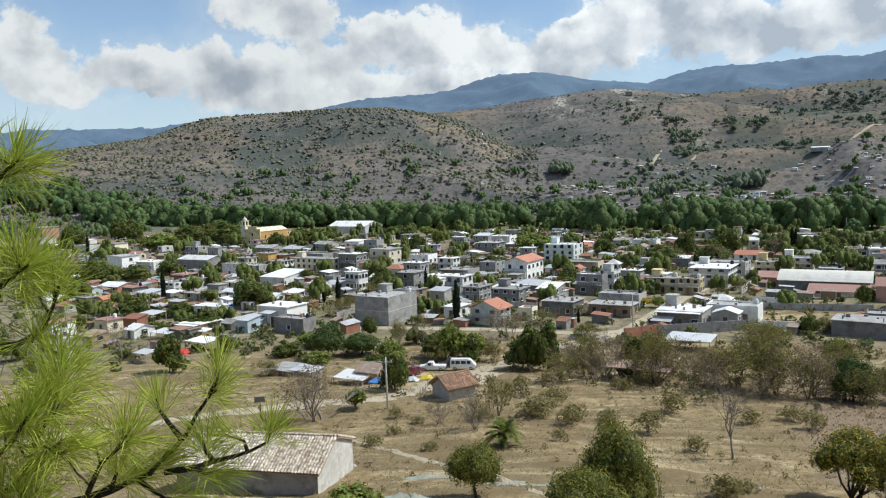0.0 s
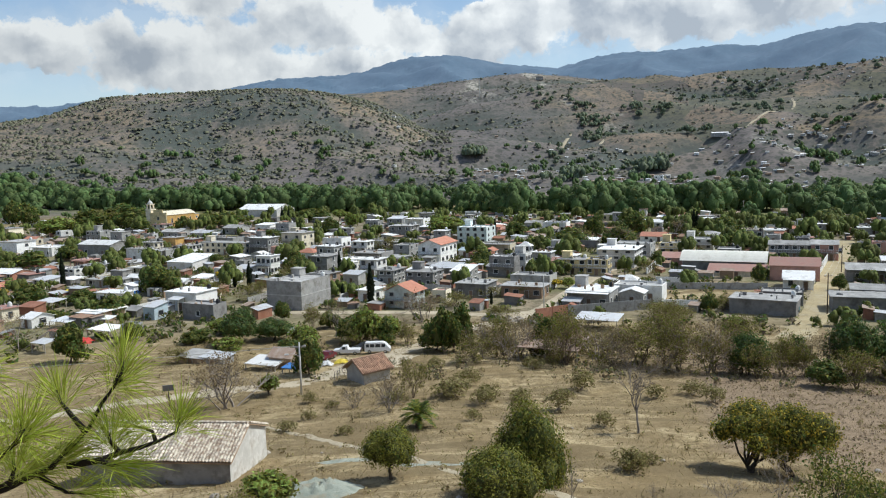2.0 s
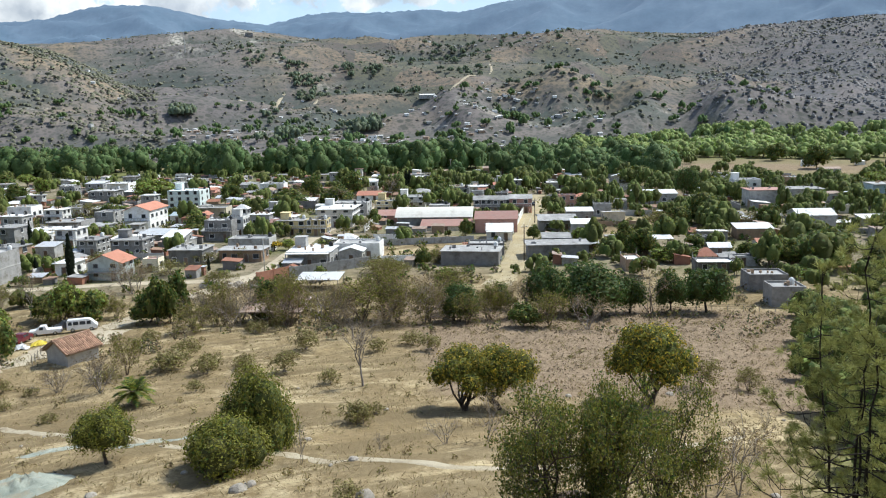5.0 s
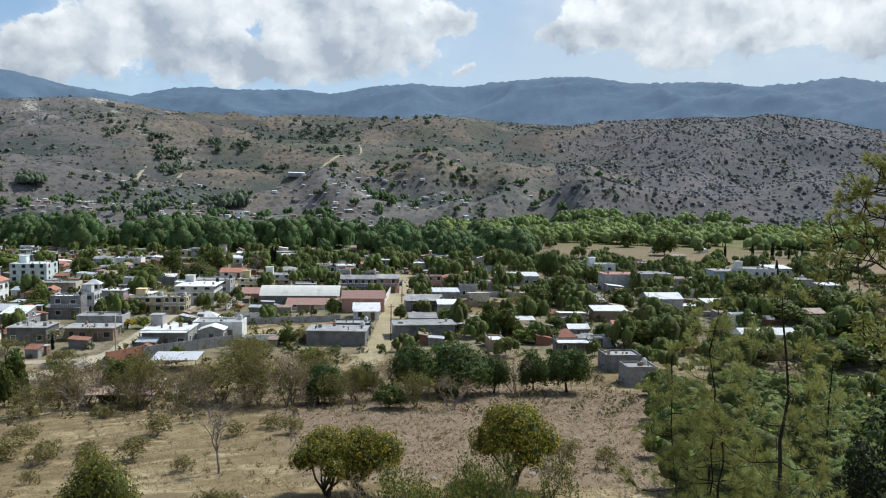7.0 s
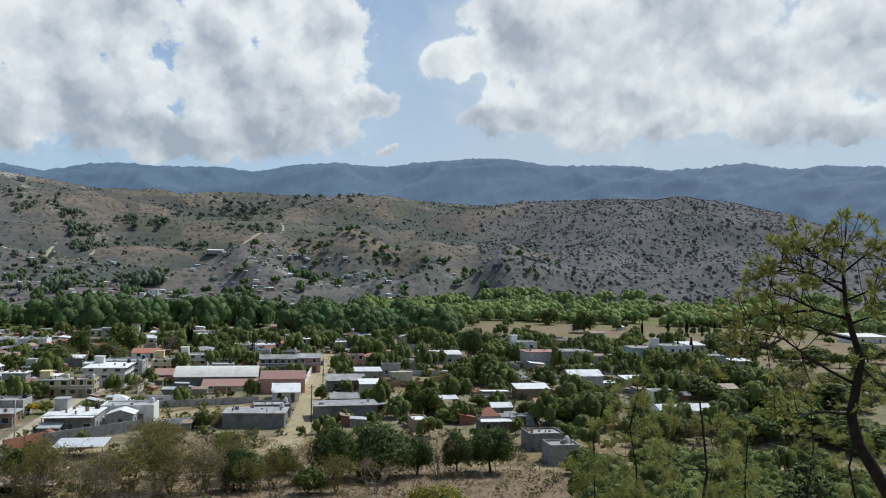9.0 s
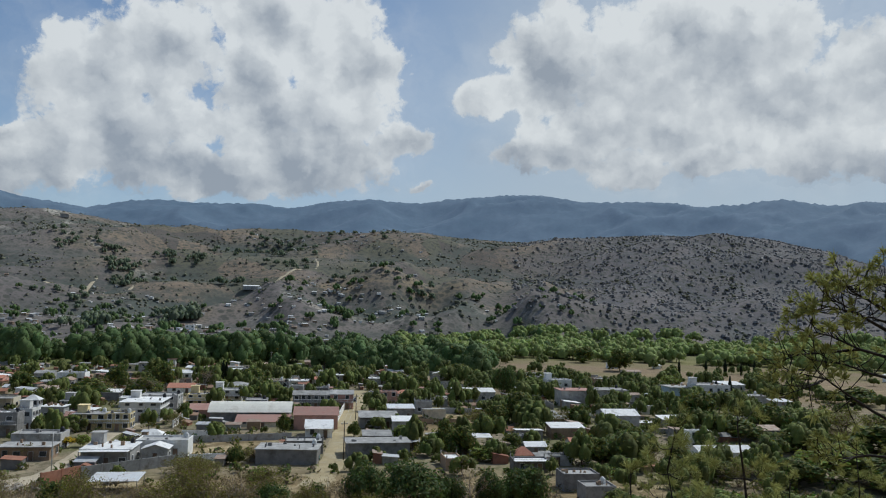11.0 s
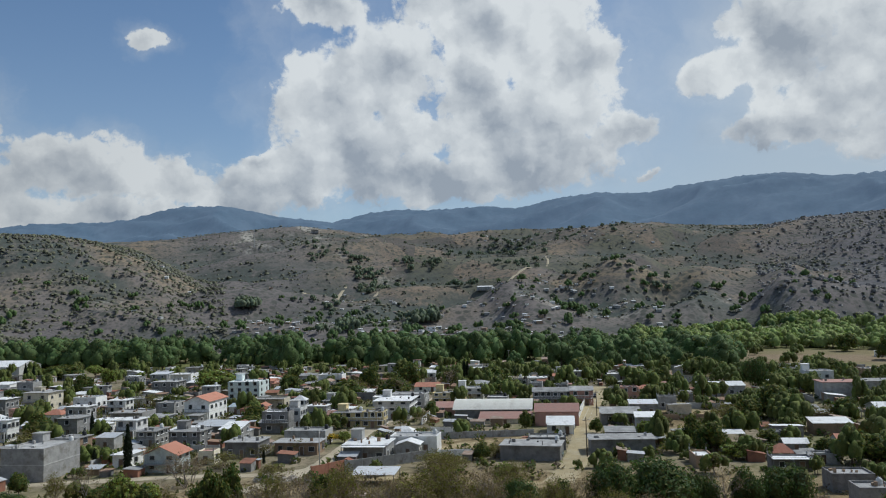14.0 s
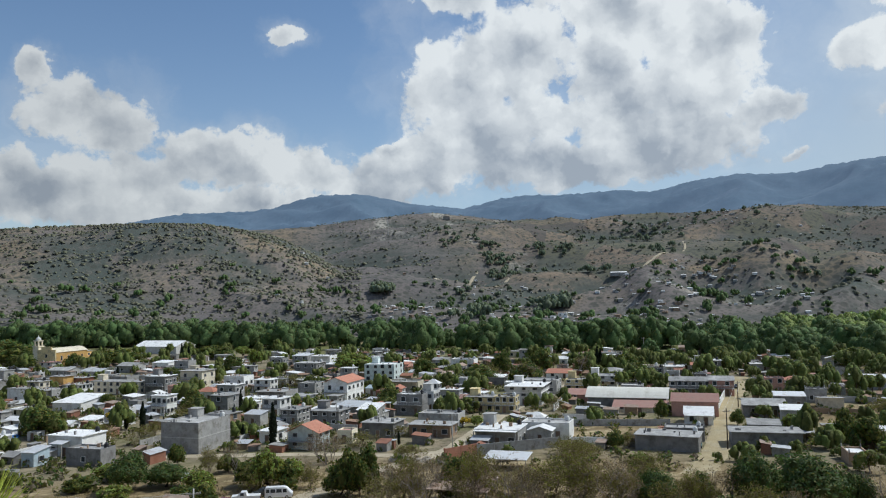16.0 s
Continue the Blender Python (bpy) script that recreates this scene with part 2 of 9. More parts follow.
BRICK = wall_paint("red_brick", (0.34, 0.15, 0.095), (0.42, 0.21, 0.14), (0.2, 0.12, 0.1))
ADOBE = wall_paint("adobe", (0.33, 0.23, 0.15), (0.4, 0.29, 0.2), (0.22, 0.16, 0.11))
SLAB = material("concrete_slab", (0.27, 0.265, 0.255), (0.46, 0.45, 0.435), size=3.0, grain=0.1, bump=0.2, spread=0.22, dirt=(0.17, 0.16, 0.15), dirt_size=0.4)
WSLAB = material("white_coated_slab", (0.72, 0.715, 0.70), (0.82, 0.815, 0.80), size=3.0, grain=0.1, bump=0.2, spread=0.14, dirt=(0.36, 0.35, 0.33), dirt_size=0.35)
CREAMSHEET = material("cream_roof_sheet", (0.62, 0.60, 0.53), (0.70, 0.68, 0.61), size=3.0, rough_=0.6, grain=0.2, bump=0.1, spread=0.05, dirt=(0.5, 0.47, 0.4), dirt_size=0.3)
REDSLAB = material("red_sealed_slab", (0.36, 0.20, 0.165), (0.44, 0.265, 0.22), size=2.5, grain=0.1, bump=0.2, spread=0.15, dirt=(0.3, 0.2, 0.17), dirt_size=0.4)
ZINC = material("corrugated_zinc", (0.56, 0.57, 0.58), (0.70, 0.71, 0.72), size=2.0, rough_=0.5, grain=0.2, bump=0.1, metal=0.2, spread=0.15, dirt=(0.34, 0.27, 0.22), dirt_size=0.5)
RUST = material("rusty_sheet", (0.30, 0.19, 0.13), (0.44, 0.36, 0.3), size=1.5, rough_=0.7, grain=0.1, bump=0.2, spread=0.2)
TILE = material("clay_roof_tile", (0.36, 0.20, 0.125), (0.50, 0.34, 0.24), size=0.7, grain=0.05, bump=0.3, spread=0.35, dirt=(0.26, 0.21, 0.17), dirt_size=1.0)
REDTILE = material("orange_roof_tile", (0.44, 0.185, 0.12), (0.52, 0.25, 0.175), size=1.5, grain=0.1, bump=0.3, spread=0.1, dirt=(0.4, 0.2, 0.13), dirt_size=0.6)
PALETILE = material("weathered_pale_tile", (0.30, 0.22, 0.155), (0.72, 0.65, 0.54), size=0.4, grain=0.05, bump=0.4, spread=0.45, edge=(0.4, 0.6), dirt=(0.16, 0.115, 0.085), dirt_size=1.1)
GLASS = material("dark_window_glass", (0.03, 0.035, 0.04), (0.06, 0.065, 0.07), size=1.0, rough_=0.15, bump=0, spread=0.4)
DOORWOOD = material("painted_metal_door", (0.16, 0.11, 0.08), (0.22, 0.15, 0.11), size=0.5, rough_=0.6, spread=0.5)
FRAMEWHITE = material("white_frame", (0.68, 0.67, 0.65), (0.76, 0.75, 0.73), size=0.5, rough_=0.6)
TANKBLACK = material("black_plastic", (0.02, 0.02, 0.022), (0.035, 0.035, 0.037), size=0.5, rough_=0.5)
TANKWHITE = material("pale_plastic", (0.62, 0.62, 0.6), (0.7, 0.7, 0.68), size=0.5, rough_=0.5)
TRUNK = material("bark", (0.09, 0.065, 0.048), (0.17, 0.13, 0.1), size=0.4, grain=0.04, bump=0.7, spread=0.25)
DARKBARK = material("dark_bark", (0.05, 0.038, 0.03), (0.10, 0.08, 0.062), size=0.4, grain=0.04, bump=0.7, spread=0.25)
TWIG = material("grey_twig", (0.20, 0.17, 0.145), (0.3, 0.26, 0.225), size=0.4, grain=0.03, bump=0.3, spread=0.2)
PINEBARK = material("pine_bark", (0.014, 0.011, 0.010), (0.034, 0.027, 0.023), size=0.15, grain=0.02, bump=0.8, spread=0.2)
WOODPOLE = material("grey_pole_wood", (0.30, 0.27, 0.23), (0.42, 0.39, 0.34), size=0.5, grain=0.05)
CONCPOLE = material("pale_concrete_pole", (0.50, 0.49, 0.46), (0.6, 0.59, 0.56), size=0.5, grain=0.05)
DARKPOLE = material("dark_creosote_pole", (0.06, 0.045, 0.035), (0.1, 0.08, 0.06), size=0.5, grain=0.05)
LEAF_DARK = leaf("dark_green_leaf", (0.052, 0.092, 0.018), (0.088, 0.138, 0.03))
LEAF_RIVER = leaf("cypress_green_leaf", (0.062, 0.102, 0.04), (0.115, 0.16, 0.062), size=4, spread=0.22)
LEAF_LIGHT = leaf("fresh_green_leaf", (0.205, 0.29, 0.055), (0.29, 0.375, 0.088), size=3)
LEAF_OLIVE = leaf("olive_green_leaf", (0.15, 0.15, 0.036), (0.21, 0.205, 0.055))
LEAF_CITRUS = leaf("citrus_green_leaf", (0.165, 0.168, 0.022), (0.24, 0.232, 0.038))
LEAF_YELLOW = leaf("yellowing_leaf", (0.40, 0.29, 0.028), (0.52, 0.39, 0.05))
LEAF_BROWN = leaf("dry_brown_leaf", (0.22, 0.16, 0.085), (0.30, 0.225, 0.125))
LEAF_GREY = leaf("grey_green_leaf", (0.085, 0.105, 0.05), (0.135, 0.155, 0.078))
HILLBUSH = material("hill_bush_foliage", (0.115, 0.12, 0.08), (0.175, 0.17, 0.112), size=2.5, grain=0.6, bump=0.6, spread=0.25, island=True)
# next two: distance haze painted in as a pale mauve grey
HILLTWIG = material("hazed_thorn_scrub", (0.15, 0.136, 0.13), (0.21, 0.188, 0.17), size=2.5, grain=0.6, bump=0.6, spread=0.22, island=True)
HILLWOOD = material("hazed_ridge_foliage", (0.17, 0.168, 0.168), (0.235, 0.222, 0.215), size=3, grain=0.8, bump=0.6, spread=0.22, island=True)
GROVE = material("grove_foliage", (0.095, 0.125, 0.08), (0.145, 0.17, 0.105), size=3, grain=0.55, bump=0.8, spread=0.22, island=True)
CROWN_RIVER = material("river_crown_foliage", (0.056, 0.096, 0.03), (0.108, 0.158, 0.052), size=3, grain=0.55, bump=1.0, spread=0.22, island=True)
CROWN_WILLOW = material("willow_crown_foliage", (0.16, 0.21, 0.06), (0.24, 0.285, 0.09), size=3, grain=0.5, bump=1.0, spread=0.22, island=True)
CROWN_TOWN = material("shade_tree_foliage", (0.068, 0.092, 0.02), (0.135, 0.15, 0.036), size=1.6, grain=0.3, bump=1.0, spread=0.35, island=True)
# filler inside crowns; the shade between the leaves is put into its dark colour
CROWN_SHADE = material("inner_foliage", (0.055, 0.062, 0.014), (0.095, 0.10, 0.026), size=0.8, grain=0.12, bump=1.0, spread=0.2, island=True)
LEAF_BLACK = leaf("deep_cypress_leaf", (0.014, 0.022, 0.011), (0.028, 0.04, 0.018))
NEEDLE = leaf("pine_needle", (0.30, 0.36, 0.042), (0.45, 0.50, 0.078), size=0.4, spread=0.3)
NEEDLE_DARK = leaf("dark_pine_needle", (0.24, 0.25, 0.07), (0.37, 0.375, 0.125), size=0.5, spread=0.3)
FLOWER = leaf("yellow_blossom", (0.55, 0.38, 0.02), (0.68, 0.5, 0.04))
STRAW = leaf("dry_grass_blade", (0.26, 0.20, 0.105), (0.38, 0.30, 0.165), size=2)
CLOD = material("turned_clod", (0.24, 0.18, 0.12), (0.38, 0.295, 0.2), size=1.0, bump=0, spread=0.3, island=True)
WEED = leaf("dry_olive_weed", (0.25, 0.215, 0.09), (0.34, 0.285, 0.13), size=2)
SCRUB = leaf("dry_scrub_twig", (0.13, 0.105, 0.075), (0.2, 0.165, 0.115), size=2)
ROCK = material("pale_rock", (0.27, 0.24, 0.2), (0.42, 0.38, 0.32), size=0.6, grain=0.06, bump=0.6, spread=0.2)
DIRTROAD = material("pale_dirt_road", (0.40, 0.335, 0.235), (0.50, 0.43, 0.315), size=5, grain=0.3, bump=0.15, dirt=(0.33, 0.28, 0.2), dirt_size=0.15)
GREENSAND = material("pale_green_gravel", (0.24, 0.27, 0.225), (0.38, 0.40, 0.34), size=1.2, grain=0.06, bump=0.5, dirt=(0.36, 0.31, 0.22), dirt_size=0.7)
TRAIL = material("trodden_earth", (0.36, 0.305, 0.21), (0.45, 0.39, 0.28), size=2, grain=0.1, bump=0.3, dirt=(0.27, 0.22, 0.145), dirt_size=0.8)
DRYGRASSROAD = material("straw_road", (0.33, 0.265, 0.145), (0.43, 0.355, 0.215), size=4, grain=0.2, bump=0.3, dirt=(0.4, 0.35, 0.25), dirt_size=0.3)
WIRE = material("black_cable", (0.03, 0.03, 0.03), (0.05, 0.05, 0.05), size=0.5)
CARWHITE = material("white_car_paint", (0.75, 0.75, 0.75), (0.8, 0.8, 0.8), size=2, rough_=0.25, bump=0)
CARDARK = material("dark_car_paint", (0.05, 0.055, 0.065), (0.07, 0.075, 0.085), size=2, rough_=0.25, bump=0)
CARRED = material("maroon_car_paint", (0.12, 0.025, 0.03), (0.15, 0.035, 0.04), size=2, rough_=0.25, bump=0)
CARTEAL = material("teal_car_paint", (0.10, 0.19, 0.19), (0.13, 0.23, 0.23), size=2, rough_=0.25, bump=0)
TYRE = material("tyre_rubber", (0.02, 0.02, 0.02), (0.03, 0.03, 0.03), size=0.3)
CHROME = material("steel_rim", (0.4, 0.4, 0.4), (0.5, 0.5, 0.5), size=0.3, rough_=0.35, metal=0.8)
TAILRED = material("tail_light_red", (0.4, 0.02, 0.02), (0.5, 0.03, 0.03), size=0.3, rough_=0.3)
BLUETARP = material("blue_sheet", (0.05, 0.16, 0.42), (0.08, 0.22, 0.5), size=0.6, rough_=0.6)
REDTARP = material("red_sheet", (0.45, 0.04, 0.035), (0.55, 0.07, 0.05), size=0.6, rough_=0.6)
YELLOWTARP = material("yellow_sheet", (0.66, 0.5, 0.04), (0.72, 0.58, 0.1), size=0.6, rough_=0.6)
WHITETARP = material("white_sheet", (0.72, 0.72, 0.72), (0.8, 0.8, 0.8), size=1.0, rough_=0.6)


# ---- the lie of the land: a hillside under the camera, a flat valley, hills and far mountains ----
SLOPE_R = [0, 3, 8, 20, 40, 65, 100, 150, 180, 5200]
SLOPE_Z = [34.2, 33.4, 30.6, 23.2, 15.4, 10.6, 5.0, 0.4, 0.0, 0.0]
# crest lines seen from the lookout: azimuth and angle of elevation, in degrees
CREST_A = ([-60, -40, -29, -24, -20.5, -18.5, -16.5, -11, -7, -4.8, -2.4, 0, 1.6, 3.2, 5, 7, 9], [1.5, 1.8, 2.3, 3.0, 3.4, 4.1, 4.75, 5.0, 5.15, 5.25, 5.0, 4.55, 4.1, 3.3, 2.2, 0.6, -1.2])
CREST_B = ([-60, -30, -10, 0, 5, 9, 12, 15, 18.5, 23, 30, 38, 42, 46, 50, 54, 59, 62, 65, 68, 71, 90], [1.0, 1.5, 3.5, 4.7, 4.9, 5.35, 5.6, 5.25, 5.0, 4.9, 5.1, 5.1, 4.85, 4.6, 5.0, 5.25, 5.0, 4.8, 3.9, 3.0, 2.2, 1.0])
CREST_F = ([-60, -30, -27, -25.7, -21.8, -20.4, -18.8, -14, -11, -7.5, -4.8, -0.8, 0.9, 3.3, 5.7, 8.1, 10.4, 12.8, 14.5, 16.3, 18.7, 21, 24, 26.5, 27.8, 30, 34.4, 36, 39, 43.5, 45.5, 48.2, 51, 53.8, 55.7, 59, 62.4, 65, 68, 71, 90],
           [4.0, 3.6, 4.0, 3.7, 4.15, 3.8, 4.25, 4.6, 4.7, 5.4, 5.85, 5.9, 6.2, 7.0, 7.15, 7.05, 6.35, 6.2, 5.85, 6.5, 6.9, 6.8, 6.85, 6.95, 6.6, 7.3, 7.7, 7.2, 7.6, 8.15, 8.2, 7.7, 7.5, 7.75, 7.35, 7.2, 7.65, 7.05, 7.3, 6.9, 6.0])


def smooth(a, b, v):
    s = np.clip((v - a) / (b - a), 0, 1)
    return s * s * (3 - 2 * s)


def curve(table, a):
    k = 1.2
    return (np.interp(a - k, *table) + 2 * np.interp(a, *table) + np.interp(a + k, *table)) / 4


def rough(x, y, size, seed=0.0):
    """Smooth waves of about that size in metres, from -1 to 1."""
    s = 6.2832 / size
    a = np.sin(s * (0.83 * x + 0.56 * y) + 1.3 + seed) + np.sin(s * (-0.41 * x + 0.95 * y) * 1.31 + 4.1 + 2 * seed)
    b = np.sin(s * (0.97 * x - 0.25 * y) * 0.77 + 2.2 * np.sin(s * 0.39 * y + seed) + seed)
    return (a + b + np.sin(s * (0.2 * x + 0.98 * y) * 2.3 + 1.7 * np.sin(s * 0.6 * x))) / 4


def ridges(x, y, size, seed=0.0):
    """Gullies and spurs, 0 to 1."""
    return 1 - np.abs(rough(x + size * 0.35 * rough(x, y, size * 1.7, seed + 3), y, size, seed))


def land(x, y):
    """Height of the ground at x, y (numbers or arrays)."""
    x, y = np.asarray(x, float), np.asarray(y, float)
    r, a = np.hypot(x, y) + 1e-6, np.degrees(np.arctan2(x, y))
    z = np.interp(r, SLOPE_R, SLOPE_Z)
    ahead = smooth(140, 95, np.abs(a - 20))
    z = z * ahead + (1 - ahead) * (34.2 + np.minimum(r, 400) * 0.28)
    near = smooth(2, 20, r) * smooth(170, 110, r)
    z = z + near * (0.35 * rough(x, y, 17) + 0.16 * rough(x, y, 6.1, 2) + 0.07 * rough(x, y, 2.3, 4))
    z = z + 0.25 * smooth(160, 260, r) * rough(x, y, 140, 1)
    tan = lambda table: np.tan(np.radians(curve(table, a)))
    start_a, top_a = 860 + 0 * a, 1350 + 60 * rough(x, y, 900, 5)
    rise = smooth(start_a, top_a, r) ** 1.1 * smooth(2300, 1400, r)
    hill_a = rise * np.maximum(36 + 1330 * tan(CREST_A), 0) + rise * (1 - smooth(1100, 1350, r)) * (34 * (ridges(x, y, 300, 1) - 0.72) + 10 * rough(x, y, 120, 4))
    hill_a = np.where(a < 9.5, hill_a, 0)
    rise = smooth(640, 2150, r) ** 1.25 * smooth(3300, 2200, r)
    waist = smooth(700, 1000, r) * (1 - smooth(1750, 2100, r))
    hill_b = rise * (36 + 2150 * tan(CREST_B)) + waist * (30 * rough(x, y, 430, 2) + 24 * (ridges(x, y, 620, 3) - 0.72) + 9 * rough(x, y, 170, 7) + 3 * rough(x, y, 60, 1))
    lobes = 0.72 + 0.28 * np.sin(0.95 * a + 0.6 + 0.8 * np.sin(0.31 * a))
    hill_b = hill_b + smooth(880, 1010, r + 45 * np.sin(0.7 * a)) * smooth(1420, 1060, r) * lobes * 34 * smooth(22, 29, a) * smooth(52, 44, a)
    z = np.where(r > 640, np.maximum(np.maximum(hill_a, hill_b), 0) + z, z)
    return z

# ---- the ground: one sheet from the lookout to the horizon ----
def ground_material():
    m = bpy.data.materials.new("valley_ground")
    m.use_nodes = True
    t = m.node_tree
    bsdf = t.nodes["Principled BSDF"]
    place = t.nodes.new("ShaderNodeTexCoord").outputs["Object"]
    kept = wire(t, "ShaderNodeAttribute", set_attribute_name="zone")
    zone = wire(t, "ShaderNodeSeparateColor", i0=kept.outputs["Color"])
    noise_at = lambda s, d=6.0, k=0.65: wire(t, "ShaderNodeTexNoise", Vector=place, Scale=s, Detail=d, Roughness=k).outputs[0]

    def blend(f, x, y):
        n = wire(t, "ShaderNodeMix", i0=f, set_data_type="RGBA")
        for i, v in ((6, x), (7, y)):
            if isinstance(v, tuple):
                n.inputs[i].default_value = (*v, 1)
            else:
                t.links.new(v, n.inputs[i])
        return n.outputs[2]

    step = lambda v, a, b: wire(t, "ShaderNodeMapRange", Value=v, i1=a, i2=b).outputs[0]
    # dry field: bare pale earth, straw and brown stubble
    field = blend(step(noise_at(0.09), 0.38, 0.62), (0.375, 0.29, 0.158), (0.535, 0.44, 0.27))
    field = blend(calc(t, "MULTIPLY", step(noise_at(0.06, 7.0, 0.7), 0.45, 0.56), 0.85), field, (0.24, 0.178, 0.095))
    field = blend(step(noise_at(0.5, 8.0, 0.75), 0.44, 0.60), field, (0.215, 0.158, 0.082))
    field = blend(step(noise_at(2.6, 6.0, 0.75), 0.52, 0.66), field, (0.13, 0.10, 0.055))
    band = wire(t, "ShaderNodeMapping", Vector=place, Scale=(0.035, 0.30, 0.3), Rotation=(0, 0, 0.25)).outputs[0]
    band = wire(t, "ShaderNodeTexNoise", Vector=band, Scale=1.0, Detail=5.0, Roughness=0.6).outputs[0]
    field = blend(calc(t, "MULTIPLY", step(band, 0.48, 0.56), 0.72), field, (0.17, 0.128, 0.07))
    # hillside: grey brown scrub, ochre grass, pale scree, with haze painted into the tones
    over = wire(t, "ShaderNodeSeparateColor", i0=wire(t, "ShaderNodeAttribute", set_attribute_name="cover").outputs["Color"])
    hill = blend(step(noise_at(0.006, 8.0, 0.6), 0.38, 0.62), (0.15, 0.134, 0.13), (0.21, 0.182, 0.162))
    hill = blend(calc(t, "MULTIPLY", over.outputs[1], step(noise_at(0.016, 8.0, 0.7), 0.36, 0.54)), hill, (0.27, 0.21, 0.14))
    shelf = wire(t, "ShaderNodeMapping", Vector=place, Scale=(0.004, 0.004, 0.11)).outputs[0]
    shelf = wire(t, "ShaderNodeTexNoise", Vector=shelf, Scale=1.0, Detail=5.0, Roughness=0.6).outputs[0]
    hill = blend(calc(t, "MULTIPLY", step(shelf, 0.52, 0.58), 0.45), hill, (0.12, 0.115, 0.11))
    hill = blend(step(noise_at(0.055, 8.0, 0.75), 0.54, 0.66), hill, (0.115, 0.115, 0.108))
    cell = wire(t, "ShaderNodeTexVoronoi", Vector=wire(t, "ShaderNodeMapping", Vector=place, Scale=(0.012, 0.006, 0.006), Rotation=(0, 0, -0.5)).outputs[0], Scale=1.0)
    shade = wire(t, "ShaderNodeSeparateColor", i0=cell.outputs["Color"])
    plots = blend(step(shade.outputs[0], 0.35, 0.55), (0.125, 0.107, 0.095), (0.23, 0.178, 0.13))
    plots = blend(step(shade.outputs[1], 0.62, 0.7), plots, (0.14, 0.135, 0.095))
    plots = blend(step(noise_at(0.05, 8.0, 0.75), 0.5, 0.64), plots, (0.11, 0.105, 0.09))
    hill = blend(calc(t, "MULTIPLY", kept.outputs["Alpha"], step(noise_at(0.004, 4.0), 0.36, 0.5)), hill, plots)
    streak = wire(t, "ShaderNodeMapping", Vector=place, Scale=(0.02, 0.006, 0.02)).outputs[0]
    streak = wire(t, "ShaderNodeTexNoise", Vector=streak, Scale=1.0, Detail=7.0, Roughness=0.7).outputs[0]
    scree = calc(t, "MAXIMUM", calc(t, "MULTIPLY", over.outputs[0], step(streak, 0.5, 0.58)), step(noise_at(0.011, 7.0, 0.7), 0.67, 0.74))
    hill = blend(calc(t, "MULTIPLY", scree, 0.8), hill, (0.46, 0.43, 0.37))
    hill = blend(calc(t, "MULTIPLY", over.outputs[2], step(noise_at(0.03, 6.0, 0.7), 0.36, 0.5)), hill, (0.092, 0.105, 0.092))
    # the eastern ridge's pale bluish tone stands in for haze
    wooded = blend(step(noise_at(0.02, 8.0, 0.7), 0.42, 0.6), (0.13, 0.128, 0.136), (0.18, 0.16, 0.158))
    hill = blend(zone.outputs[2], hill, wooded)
    speck = wire(t, "ShaderNodeTexVoronoi", Vector=place, Scale=0.10, Randomness=1.0)
    sown = wire(t, "ShaderNodeSeparateColor", i0=speck.outputs["Color"])
    bush = calc(t, "MULTIPLY", step(speck.outputs["Distance"], 0.52, 0.30), step(sown.outputs[0], 0.25, 0.45))
    hill = blend(calc(t, "MULTIPLY", bush, calc(t, "MULTIPLY", step(noise_at(0.008, 5.0), 0.34, 0.46), 0.85)), hill, (0.075, 0.08, 0.066))
    fine = wire(t, "ShaderNodeTexVoronoi", Vector=place, Scale=0.22, Randomness=1.0)
    hill = blend(calc(t, "MULTIPLY", step(fine.outputs["Distance"], 0.5, 0.32), 0.55), hill, (0.09, 0.09, 0.08))
    green = blend(step(noise_at(0.03), 0.4, 0.6), (0.11, 0.13, 0.04), (0.19, 0.19, 0.075))
    plough = blend(step(noise_at(0.9, 8.0, 0.8), 0.4, 0.62), (0.30, 0.225, 0.15), (0.165, 0.12, 0.078))
    yard = blend(step(noise_at(0.12), 0.4, 0.6), (0.20, 0.165, 0.115), (0.32, 0.265, 0.18))
    yard = blend(step(noise_at(0.45, 7.0, 0.7), 0.5, 0.62), yard, (0.11, 0.105, 0.06))
    field = blend(kept.outputs["Alpha"], field, yard)
    c = blend(zone.outputs[0], field, hill)
    c = blend(zone.outputs[1], c, green)
    c = blend(calc(t, "MULTIPLY", zone.outputs[2], calc(t, "SUBTRACT", 1.0, zone.outputs[0])), c, plough)
    t.links.new(c, bsdf.inputs["Base Color"])
    bsdf.inputs["Roughness"].default_value = 0.95
    bsdf.inputs["Specular IOR Level"].default_value = 0.1
    lift = wire(t, "ShaderNodeBump", Strength=0.5, Distance=0.25, Height=noise_at(1.7, 8.0, 0.75))
    t.links.new(lift.outputs[0], bsdf.inputs["Normal"])
    return m


